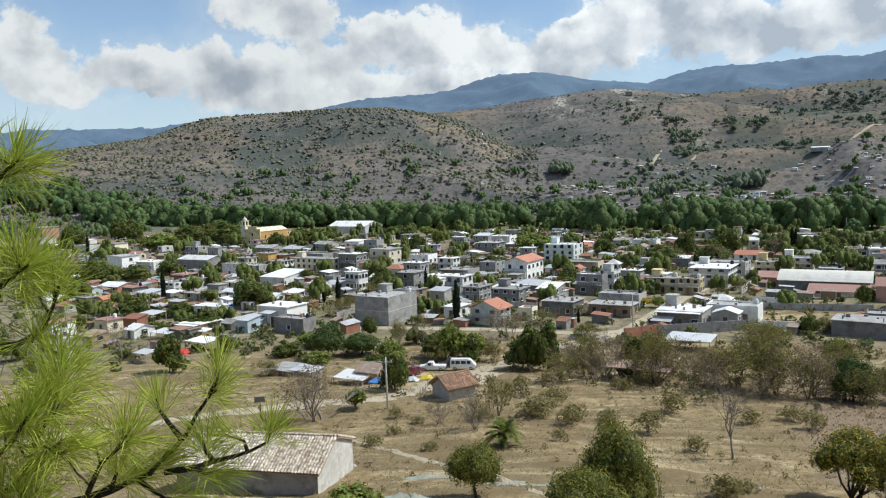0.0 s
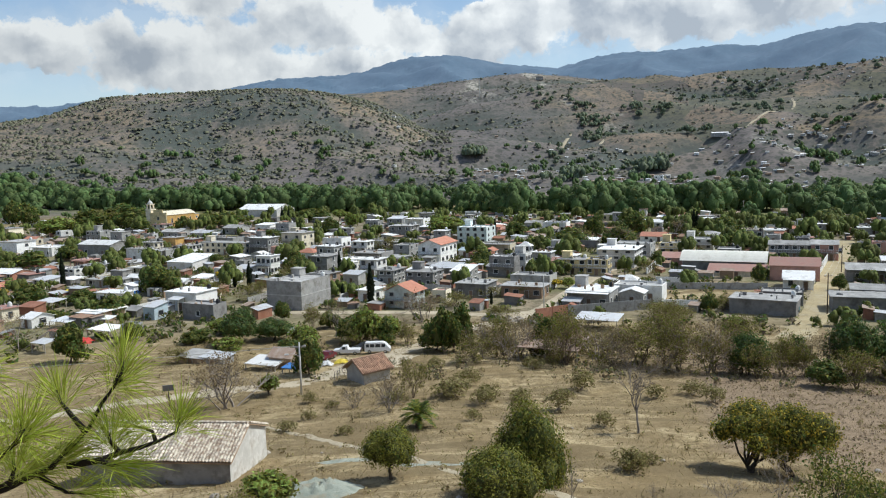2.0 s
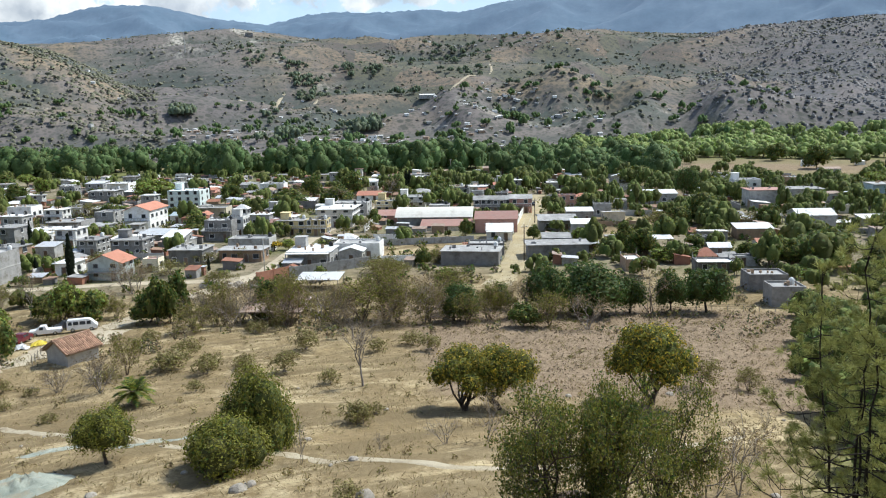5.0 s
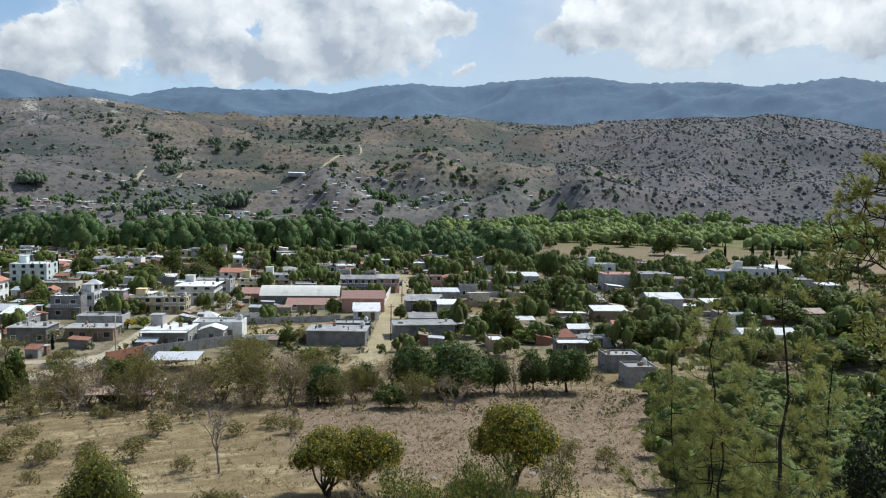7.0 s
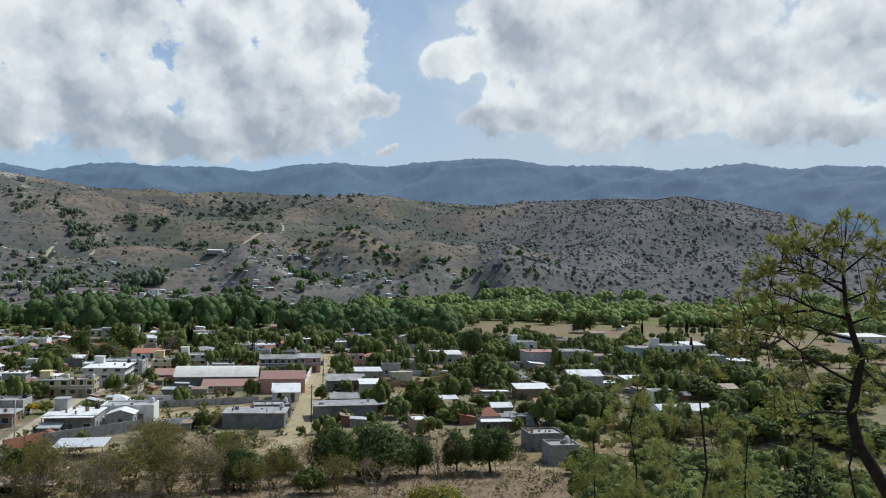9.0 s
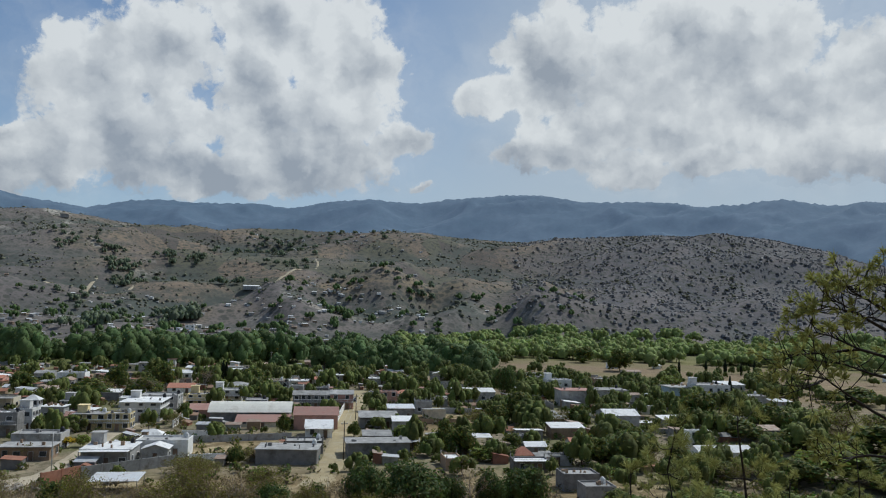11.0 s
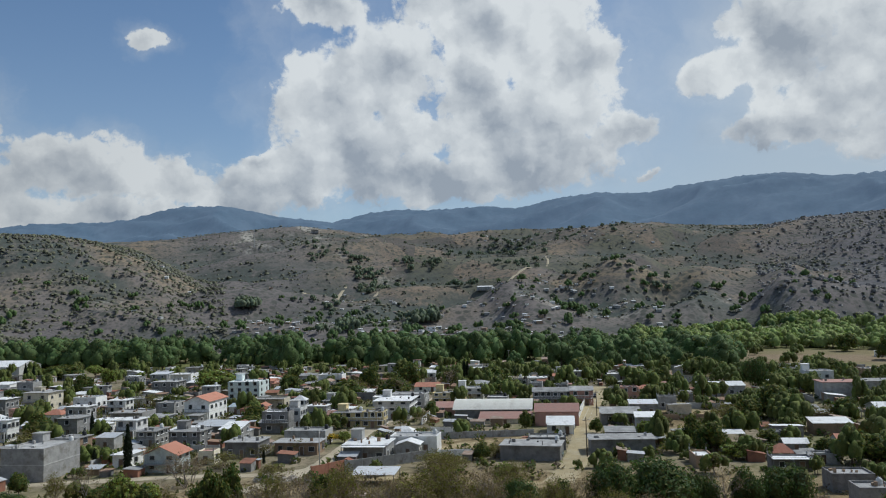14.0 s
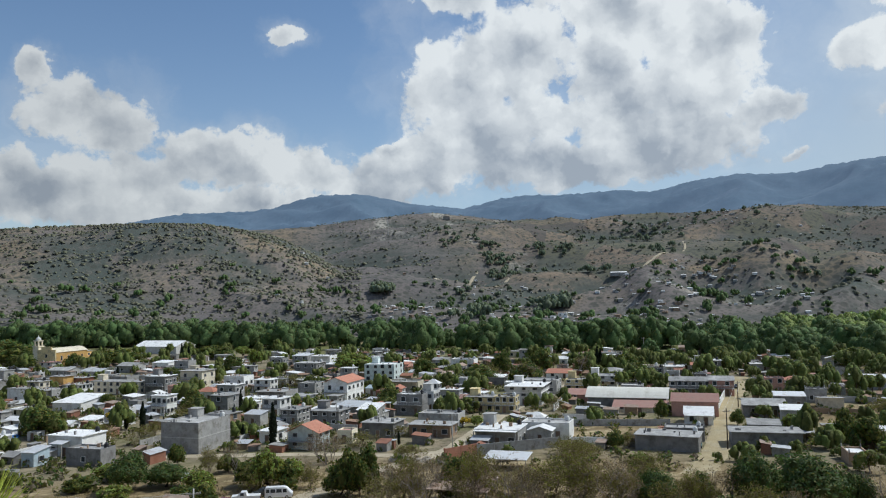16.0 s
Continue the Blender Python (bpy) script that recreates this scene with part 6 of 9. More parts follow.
# ---- sheds and walls below the pole ----
house(-30.2, 146.3, 5.9, 4.2, 1.8, ADOBE, "shed", SLAB, rise=0.5, front=1, side=0, z=None)
house(-26.4, 143.7, 5.1, 3.0, 1.6, GREY, "shed", ZINC, rise=0.4, front=1, side=0)
canopy(-16.3, 133.3, 6.0, 3.8, 1.2, WSLAB, rise=0.6)
house(-13.2, 134.0, 4.4, 3.5, 3.3, ADOBE, "gable", RUST, rise=1.4, front=0, side=0, door=False)
canopy(-11.6, 127.6, 2.6, 2.0, 1.0, BLUETARP, rise=0.3)
house(0.6, 116.3, 4.8, 4.3, 3.4, GREY, "gable", TILE, rise=1.7, front=0, side=1, over=0.6, name="hut", label="small grey hut with a reddish clay tile roof", yaw=35)
canopy(-15.0, 161.6, 3.1, 2.2, 1.9)
canopy(31.9, 128.3, 10.1, 7.1, 2.6, RUST, rise=0.8)
canopy(49.1, 158.2, 8.8, 6.2, 2.3)
canopy(38.9, 156.2, 2.5, 1.8, 1.6)
plant("dry", 8.0, 160.0, 4.0)

# ---- cypresses ----
plant("cypress", 2.3, 195.2, 11.2, 2.0)
plant("cypress", -90.3, 250.0, 11.6, 1.7)
plant("cypress", -204.3, 450.5, 11.9, 2.1)
plant("cypress", -37.3, 238.4, 8.3, 1.4)
plant("cypress", -32.9, 237.6, 7.8, 1.7)
plant("cypress", -31.4, 243.1, 3.2, 1.1)
plant("cypress", -27.8, 242.3, 2.6, 0.9)
plant("cypress", -46.0, 488.5, 10.8, 2.1)
plant("cypress", -42.5, 492.9, 8.8, 1.8)
plant("cypress", -65.3, 393.0, 6.5, 1.7)
plant("cypress", -6.8, 259.9, 7.5, 1.3)
plant("cypress", -5.0, 211.4, 4.0, 1.1)
plant("cypress", 60.7, 348.9, 9.3, 1.5)
plant("cypress", 151.5, 344.4, 10.6, 2.4)
plant("cypress", 152.8, 343.9, 9.9, 2.2)
plant("cypress", 95.6, 301.2, 5.4, 1.4)
plant("cypress", 32.0, 191.3, 3.4, 0.8)
plant("cypress", 22.8, 173.1, 4.4, 0.9)
plant("cypress", 409.9, 280.5, 8.6, 1.8)
plant("cypress", 425.0, 272.1, 8.7, 1.8)
plant("cypress", 427.4, 260.8, 10.2, 2.2)
plant("cypress", 435.4, 255.3, 8.2, 1.4)
plant("cypress", 458.3, 263.7, 6.4, 1.5)
plant("cypress", 461.7, 261.8, 8.2, 1.9)
plant("cypress", 298.1, 179.8, 10.9, 2.0)
plant("cypress", -82.3, 487.8, 12.2, 1.4)
plant("cypress", 44.7, 353.4, 5.9, 1.0)

# ---- trees of the dry field and the hillside ----
plant("citrus", 1.7, 58.6, 3.9, 4.2)
plant("bushy", 8.5, 50.0, 3.9, 5.6)
plant("bushy", 11.6, 54.3, 5.7, 5.8)
plant("yellow", 30.5, 58.1, 5.7, 6.5, variant=0)
plant("yellow", 33.3, 57.1, 6.4, 6.1, variant=1)
plant("mesquite", 19.7, 28.9, 6.2, 5.4)
plant("mesquite", 22.0, 26.7, 6.8, 5.3)
plant("mesquite", 27.3, 29.5, 7.0, 4.8)
plant("mesquite", 20.9, 27.6, 6.0, 3.4)
plant("yellow", 46.5, 52.6, 7.8, 8.0)
plant("olive", 55.8, 56.0, 3.3, 3.7)
plant("olive", 60.7, 54.4, 2.5, 3.1)
plant("bare", 26.6, 73.1, 7.4, 4.5, variant=0)
plant("palm", 5.4, 80.2, 3.6, 4.4)
plant("twigs", 13.0, 48.1, 3.8, 1.6)
plant("dry", -1.6, 96.1, 3.2, 3.6)
plant("dry", 2.8, 89.9, 4.6, 3.7)
plant("twigs", 13.5, 73.1, 2.8, 2.3)
plant("olive", 6.3, 102.4, 5.2, 3.8)
plant("shrub", 11.2, 101.4, 2.4, 5.7)
plant("shrub", 15.5, 96.9, 2.3, 3.3)
plant("shrub", 18.8, 94.2, 1.4, 2.2)
plant("shrub", 20.5, 57.4, 1.7, 2.6)
plant("twigs", 19.1, 49.5, 1.7, 1.2)
plant("twigs", 23.6, 47.8, 2.6, 2.9)
plant("dry", 26.2, 46.6, 4.0, 2.5)
plant("dry", -18.0, 103.3, 7.7, 8.6)
plant("dry", -17.3, 103.9, 6.2, 8.0, yaw=80, variant=1)
plant("dry", -18.6, 102.8, 5.8, 7.6, yaw=200, variant=2)
plant("lime", -13.3, 109.2, 2.8, 3.3)
plant("dry", -1.3, 96.6, 2.7, 3.3)
plant("dry", 2.7, 89.6, 4.1, 3.4)
plant("lime", -6.9, 52.9, 2.6, 4.0)
plant("shrub", 12.8, 38.4, 1.0, 2.0)
plant("twigs", 14.5, 29.9, 1.0, 1.6)
plant("olive", -7.6, 41.7, 3.2, 4.1)
plant("twigs", 49.1, 42.1, 2.1, 1.5)
plant("dry", 33.5, 30.4, 5.0, 3.9)
plant("dry", 29.5, 29.0, 4.4, 3.3)
plant("shrub", -86.4, 161.9, 2.0, 4.0)
plant("shrub", 3.7, 98.7, 2.0, 3.7)
plant("shrub", 11.0, 121.6, 2.0, 3.6)
plant("shrub", 14.5, 108.5, 2.2, 4.1)
plant("shrub", 19.8, 96.1, 1.6, 2.9)
plant("shrub", 22.5, 87.5, 2.2, 4.1)
plant("shrub", 29.0, 101.4, 2.3, 4.3)
plant("shrub", 20.4, 58.0, 1.5, 2.8)
plant("shrub", 24.7, 78.2, 1.5, 2.8)
plant("shrub", 26.3, 118.8, 2.2, 4.1)
plant("shrub", 11.4, 102.2, 1.9, 3.5)
plant("shrub", -7.3, 102.6, 1.3, 2.3)
plant("shrub", -4.2, 98.2, 1.1, 2.1)
plant("shrub", -8.5, 83.1, 1.4, 2.5)
plant("shrub", -6.7, 92.0, 1.1, 2.1)
plant("shrub", 14.6, 94.5, 1.9, 3.6)
plant("shrub", 17.9, 85.7, 1.8, 3.3)
plant("shrub", 42.3, 96.3, 1.8, 3.5)
plant("shrub", 42.8, 91.3, 1.9, 3.8)
plant("shrub", 37.2, 95.6, 1.6, 3.1)
plant("shrub", -2.3, 79.9, 1.2, 2.1)
plant("shrub", 11.4, 81.9, 1.2, 2.2)
plant("shrub", 22.8, 59.8, 1.0, 2.0)

# ---- the row of trees at the far edge of the field ----
plant("garden", 14.3, 140.8, 8.2, 4.8)
plant("garden", 17.9, 140.9, 9.0, 4.6)
plant("dry", 14.1, 174.8, 7.0, 6.4)
plant("dry", 20.4, 130.6, 6.7, 5.9)
plant("olive", 23.8, 131.5, 5.3, 5.9)
plant("dry", 26.7, 131.5, 7.8, 6.9)
plant("garden", 31.7, 132.3, 7.3, 7.0)
plant("olive", 32.3, 121.9, 9.0, 7.5)
plant("dry", 32.8, 125.4, 6.5, 7.7)
plant("olive", 39.1, 134.7, 3.5, 5.7)
plant("dry", 38.7, 118.5, 6.6, 5.5)
plant("olive", 43.4, 118.4, 7.4, 11.2)
plant("dry", 46.7, 115.8, 7.3, 8.3)
plant("olive", 47.7, 113.3, 6.7, 8.2)
plant("dry", 51.6, 111.8, 8.0, 8.2)
plant("olive", 52.3, 111.5, 6.2, 5.5)
plant("mango", 56.8, 109.2, 5.8, 6.4)
plant("olive", 64.1, 157.7, 5.2, 9.9)
plant("olive", 70.0, 136.8, 5.5, 7.9)
plant("dry", 37.0, 105.0, 5.1, 5.0)
plant("olive", 64.7, 166.5, 4.3, 7.8)
plant("mango", 72.0, 107.3, 8.9, 8.1)
plant("mango", 79.0, 104.4, 8.5, 12.1)
plant("mango", 86.6, 103.8, 6.8, 6.0)
plant("mango", 91.7, 99.4, 6.8, 6.0)
plant("mango", 98.3, 97.9, 8.4, 8.7)
plant("dry", 89.1, 101.1, 8.3, 7.0)
plant("dry", 67.1, 108.0, 7.6, 5.6)
plant("olive", 62.7, 109.7, 6.9, 6.1)
plant("olive", 64.7, 107.7, 5.4, 4.2)
plant("mango", 56.4, 110.6, 6.7, 4.1)
plant("dry", 51.9, 112.7, 8.4, 6.4)
plant("olive", 47.5, 119.0, 8.6, 9.5)
plant("dry", 38.0, 123.2, 7.2, 7.6)
plant("dry", 41.6, 119.4, 6.2, 5.6)
plant("olive", 33.2, 126.9, 7.6, 6.8)
plant("garden", 16.2, 139.0, 7.4, 4.2)
plant("dry", 13.2, 173.8, 7.3, 6.4)
plant("olive", 22.9, 133.0, 7.1, 6.0)
plant("dry", 27.1, 129.9, 5.9, 4.9)
plant("lime", 70.0, 140.5, 4.7, 5.8)
plant("olive", 61.6, 153.3, 5.5, 6.6)
plant("garden", 78.4, 169.0, 4.4, 3.6)

# ---- garden trees ----
for px, py, ph, pw, what in ((-11.2, 152.4, 4.6, 6.2, "lime"), (-2.7, 158.0, 5.2, 6.0, "garden"), (5.3, 156.0, 4.8, 5.2, "lime"), (-13.5, 143.2, 3.4, 6.5, "garden"), (-29.8, 172.0, 3.2, 7.0, "lime"), (8.6, 152.0, 4.6, 4.6, "olive"), (-26.0, 152.0, 3.0, 6.5, "lime")):
    plant(what, px, py, ph, pw)
plant("mango", -24.9, 161.5, 6.7, 9.0)
plant("mango", -18.2, 162.6, 4.5, 8.4)
plant("garden", -8.8, 125.1, 6.6, 5.1)
plant("lime", 0.6, 153.2, 7.0, 6.7)
plant("olive", -0.5, 153.4, 5.6, 6.8)
plant("garden", 3.9, 152.6, 5.6, 5.6)
plant("dry", -5.8, 162.5, 7.7, 5.9)
plant("olive", -11.0, 171.2, 5.9, 6.3)
plant("garden", -18.4, 183.6, 4.7, 4.0)
plant("garden", -32.9, 165.2, 2.8, 5.5)
plant("olive", -34.0, 145.9, 3.5, 5.5)
plant("garden", -34.9, 163.3, 2.6, 4.9)
plant("garden", -54.7, 152.0, 7.8, 6.5)
plant("dry", -69.3, 164.7, 7.8, 7.8)
plant("garden", -75.1, 200.6, 2.2, 7.8)
plant("garden", -61.3, 198.1, 5.8, 8.3)
plant("garden", -75.4, 221.3, 4.0, 8.4)
plant("garden", -90.1, 224.1, 5.7, 8.7)
plant("garden", -57.1, 231.9, 7.9, 10.4)
plant("olive", -40.6, 214.5, 6.2, 8.7)
plant("blossom", -40.7, 239.2, 5.7, 5.3)
plant("garden", -20.6, 259.5, 8.4, 9.4)
plant("olive", -22.0, 253.3, 5.1, 11.0)
plant("garden", -50.9, 288.9, 5.2, 6.3)
plant("garden", -135.3, 303.2, 9.8, 11.9)
plant("garden", -123.1, 308.4, 6.7, 14.3)
plant("garden", -115.6, 328.4, 6.6, 10.0)
plant("olive", -166.1, 442.5, 9.5, 20.3)
plant("lime", -159.1, 440.8, 11.1, 23.5)
plant("garden", -226.7, 547.9, 17.6, 12.7)
plant("garden", -214.5, 542.0, 17.4, 16.7)
plant("garden", -238.3, 505.5, 14.5, 18.0)
plant("garden", -169.3, 522.1, 11.2, 23.6)
plant("olive", -165.9, 529.5, 10.6, 23.8)
plant("garden", -138.6, 512.4, 12.8, 26.6)
plant("garden", -155.9, 540.8, 13.5, 24.2)
plant("garden", -79.3, 486.3, 8.7, 24.7)
plant("garden", -41.1, 386.1, 5.6, 11.1)
plant("garden", -32.0, 511.7, 8.1, 16.5)
plant("garden", -24.0, 498.1, 7.9, 14.3)
plant("garden", -13.7, 396.1, 9.4, 10.0)
plant("lime", -11.6, 502.6, 7.2, 10.8)
plant("lime", -3.9, 418.4, 10.5, 7.5)
plant("lime", 41.3, 367.9, 10.1, 18.6)
plant("garden", 72.1, 357.0, 7.7, 9.9)
plant("garden", 74.6, 356.5, 5.1, 7.8)
plant("garden", 17.8, 307.4, 6.7, 6.6)
plant("olive", 12.1, 329.8, 4.8, 11.9)
plant("garden", 14.7, 273.2, 4.0, 6.9)
plant("garden", 42.2, 266.8, 5.8, 7.8)
plant("garden", 38.2, 253.1, 3.7, 9.2)
plant("olive", 30.7, 171.9, 3.8, 7.6)
plant("olive", 33.1, 201.1, 2.9, 7.4)
plant("blossom", 44.9, 198.8, 2.2, 3.7)
plant("olive", 42.2, 199.4, 3.6, 4.4)
plant("blossom", -101.3, 231.2, 4.2, 5.5)
plant("garden", 102.4, 334.8, 12.0, 10.1)
plant("olive", 92.5, 325.2, 7.0, 12.1)
plant("garden", 83.9, 306.7, 7.7, 13.7)
plant("garden", 101.2, 299.3, 8.6, 13.6)
plant("dry", 103.1, 298.7, 8.6, 15.9)
plant("garden", 122.6, 340.8, 11.0, 10.4)
plant("dry", 132.8, 324.0, 8.2, 11.3)
plant("garden", 158.0, 328.1, 8.3, 10.5)
plant("garden", 147.3, 288.6, 5.2, 14.0)
plant("garden", 98.8, 251.9, 4.0, 5.5)
plant("garden", 78.6, 170.6, 3.4, 4.0)
plant("olive", 82.0, 169.9, 3.7, 6.9)
plant("garden", 108.5, 203.6, 5.9, 4.2)
plant("garden", 115.2, 212.0, 2.6, 5.0)
plant("olive", 66.3, 160.1, 4.1, 8.9)
plant("olive", 23.1, 190.8, 3.5, 8.4)
plant("dry", 12.1, 181.8, 6.0, 5.3)
plant("olive", 8.6, 205.4, 4.5, 4.5)
plant("olive", -28.0, 226.0, 4.1, 6.6)
plant("garden", -60.3, 237.9, 6.0, 7.1)
plant("olive", -29.5, 212.5, 4.6, 6.2)
plant("lime", 56.7, 210.3, 3.1, 3.9)
plant("blossom", 53.0, 211.0, 2.6, 3.9)
plant("olive", 86.7, 229.5, 4.2, 5.3)
plant("mango", 226.1, 237.7, 13.8, 10.4)
plant("garden", 182.9, 185.6, 10.6, 11.3)
plant("garden", 172.6, 186.0, 6.5, 9.2)
plant("olive", 157.2, 176.7, 6.8, 8.5)
plant("garden", 131.4, 159.8, 7.7, 6.0)
plant("garden", 129.1, 151.4, 7.8, 7.9)
plant("lime", 125.5, 171.8, 4.8, 4.3)
plant("garden", 121.4, 187.5, 4.7, 4.0)
plant("olive", 122.6, 155.8, 5.0, 5.8)
plant("garden", 192.7, 167.7, 7.2, 8.3)
plant("garden", 150.0, 127.6, 6.3, 5.7)
plant("garden", 148.8, 135.9, 4.3, 5.9)
plant("garden", 150.1, 123.2, 6.2, 7.1)
plant("garden", 165.8, 125.9, 7.3, 7.5)
plant("olive", 187.2, 171.2, 4.5, 6.4)
plant("garden", 145.8, 150.3, 4.5, 6.1)
plant("lime", 128.8, 142.6, 3.4, 7.0)
plant("olive", 166.8, 164.8, 3.3, 10.2)
plant("garden", 309.9, 278.2, 6.5, 10.5)
plant("garden", 307.9, 223.2, 6.6, 12.3)
plant("lime", 324.8, 227.2, 6.9, 10.0)
plant("garden", 223.9, 146.5, 12.0, 13.5)
plant("garden", 314.7, 349.9, 15.1, 20.2)
plant("garden", 260.9, 311.6, 8.7, 17.5)
plant("garden", 392.8, 310.5, 14.1, 16.1)
plant("garden", 431.3, 374.0, 12.1, 16.3)
plant("garden", 279.4, 214.4, 7.4, 7.6)
plant("olive", 354.4, 194.8, 6.0, 8.7)
plant("garden", 233.2, 126.0, 8.9, 13.4)
plant("lime", 258.7, 123.8, 5.6, 18.6)
plant("garden", 209.7, 104.9, 6.2, 16.9)
plant("olive", 240.7, 108.1, 8.6, 22.8)
plant("garden", 227.9, 92.9, 7.9, 19.5)
plant("lime", 178.8, 82.7, 7.7, 17.2)
plant("garden", 181.1, 73.6, 7.5, 17.0)
plant("garden", 260.3, 96.0, 10.4, 18.0)
plant("garden", 166.4, 84.4, 6.2, 12.2)
plant("lime", 141.5, 112.8, 2.5, 7.9)
plant("olive", 162.4, 119.0, 4.2, 8.8)
plant("garden", 156.0, 106.4, 6.5, 9.6)
plant("garden", 213.5, 126.0, 6.7, 14.3)
plant("garden", 176.4, 63.8, 7.0, 16.4)
plant("olive", 155.9, 91.8, 4.9, 7.9)
plant("garden", 366.1, 135.4, 9.8, 16.8)
plant("garden", 343.1, 149.6, 7.3, 18.8)

# ---- river woods, willows, hill scrub and villages, grass ----
rng = np.random.default_rng(5)
# the sheds and annexes that fill the plots between the houses
STREETS = [((33, 171), (69, 228)), ((69, 228), (130, 310)), ((95, 156), (190, 290)), ((-26, 196), (30, 178))]


def off_street(x, y, gap):
    p = np.array((x, y))
    for a, b in STREETS:
        a, b = np.array(a, float), np.array(b, float)
        k = np.clip((p - a) @ (b - a) / ((b - a) @ (b - a)), 0, 1)
        if np.linalg.norm(p - a - k * (b - a)) < gap:
            return False
    return True


made = 0
for i in range(2600):
    a, r = rng.uniform(-27, 61), math.sqrt(rng.uniform(178 ** 2, 520 ** 2))
    x, y = r * math.sin(radians(a)), r * math.cos(radians(a))
    w, d = rng.uniform(3.5, 8.5), rng.uniform(3.5, 7.0)
    if made >= 250 or y > float(river_line(x)) - 40 or not off_street(x, y, 7) or 21 < a < 28 and 195 < r < 232 or 38 < a < 43.5 and 195 < r < 255 or a > 40 and r > 330:
        continue
    if a < -12 and r < 235 and i % 2:
        continue
    if min(math.hypot(x - fx, y - fy) - fr for fx, fy, fr in FOOTPRINTS) < 2.2 + math.hypot(w, d) / 2 * 0.5:
        continue
    made += 1
    wall = (GREY, DARKGREY, WHITE, GREY, WHITE, CREAM, ADOBE, DARKGREY, GREY, WHITE, DARKGREY)[rng.integers(0, 11)]
    style = rng.integers(0, 8)
    if style < 4:
        house(x, y, w, d, rng.uniform(2.5, 3.4) + (2.6 if style == 3 else 0), wall, "flat", (SLAB, WSLAB, SLAB, REDSLAB)[rng.integers(0, 4)], yaw=-31 + rng.uniform(-6, 6), front=1 + int(w > 6), side=1, storeys=2 if style == 3 else 1, rods=bool(style == 1), name="shed")
    elif style < 7:
        house(x, y, w, d, rng.uniform(2.6, 3.4), wall, "shed", (WSLAB, ZINC, WSLAB, RUST)[rng.integers(0, 4)], yaw=-31 + rng.choice((0, 90, 180)) + rng.uniform(-6, 6), rise=0.6, front=1, side=1, name="shed")
    else:
        house(x, y, w, d, rng.uniform(3.2, 4.2), wall, "gable", (TILE, REDTILE, WSLAB, RUST)[rng.integers(1, 4)], yaw=-31 + rng.uniform(-6, 6), rise=1.1, front=1, side=1, ridge="y" if i % 2 else "x", name="shed")
for i in range(90):
    a, r = rng.uniform(-22, 58), math.sqrt(rng.uniform(180 ** 2, 480 ** 2))
    x, y, ln = r * math.sin(radians(a)), r * math.cos(radians(a)), rng.uniform(8, 20)
    turn = radians(59 if i % 2 else -31)
    x1, y1 = x + ln * math.cos(turn), y + ln * math.sin(turn)
    if off_street(x, y, 6) and off_street(x1, y1, 6) and min(math.hypot(x + k * (x1 - x) - fx, y + k * (y1 - y) - fy) - fr * 0.8 for fx, fy, fr in FOOTPRINTS for k in (0, 0.5, 1)) > 0:
        boundary_wall(x, y, x1, y1, rng.uniform(1.4, 2.4), (GREY, DARKGREY, WHITE, ADOBE)[rng.integers(0, 4)], label="plain boundary wall between two plots")


def woods(name, spots, crown, height, trunk_h, leaves, leaf_size, mats, shares, bark, seed, lobes_n=12, flat=0.95, low=0.3, foliage=CROWN_RIVER, sides=6):
    """A wood of many trees as one object: spots are (x, y, height)."""
    rng = np.random.default_rng(seed)
    models = []
    for k in range(6):
        lobes = []
        for i in range(lobes_n):
            a, q = 2.4 * i + rng.uniform(-0.4, 0.4), math.sqrt((i + 0.4) / lobes_n)
            s = rng.uniform(0.38, 0.62)
            lobes.append((crown * 0.82 * q * math.cos(a), crown * 0.82 * q * math.sin(a), trunk_h + (height - trunk_h) * (0.44 + 0.18 * (1 - q * q) + rng.uniform(-0.16, 0.16)) - low * height * 0.3 * q, crown * s, crown * s, height * 0.36 * s / 0.5 * flat))
        t = Shape().tube([(0, 0, -1), (0, 0, trunk_h), (0.3, 0.2, height * 0.7)], [height * 0.03, height * 0.022, 0.1], 5)
        if height > 9.7:
            limbs_to(t, (0, 0, trunk_h * 0.8), [l[:3] for l in lobes[::4]], height * 0.011, rng, 3)
        L = np.array(lobes)
        models.append((leaf_cloud(lobes, leaves, leaf_size, rng, 0.0, 0.4, 0.8), t, clumps(L[:, :3], L[:, 3:] * 0.82, rng, sides, 4 if sides > 5 else 3, 0.11)))
    crowns, masses, tris, stems = [], [], [], Shape()
    for i, (x, y, h) in enumerate(spots):
        leaves_, t, mass = models[i % 6]
        s, c = h / height, rng.uniform(0, 6.28)
        wide = s * rng.uniform(0.8, 1.35)
        turn = np.array([[math.cos(c) * wide, -math.sin(c) * wide, 0], [math.sin(c) * wide, math.cos(c) * wide, 0], [0, 0, s]])
        at = np.array((x, y, float(land(x, y))))
        crowns.append(leaves_ @ turn.T + at)
        tris.append(mass[1] + sum(map(len, masses)))
        masses.append(mass[0] @ turn.T + at)
        stems.add((np.array(t.v) @ turn.T + at).tolist(), t.f)
    ob = thing(name, 0, 0, 0)
    part("trunks", stems.mesh("trunks", bark), ob)["kind"] = "stuff"
    part("crowns", leaf_mesh("crowns", np.concatenate(crowns), mats, shares, rng), ob)["kind"] = "stuff"
    part("inner_foliage", clump_mesh("inner_foliage", np.concatenate(masses), np.concatenate(tris), foliage), ob)["kind"] = "stuff"
    ob["kind"] = "stuff"
    return ob


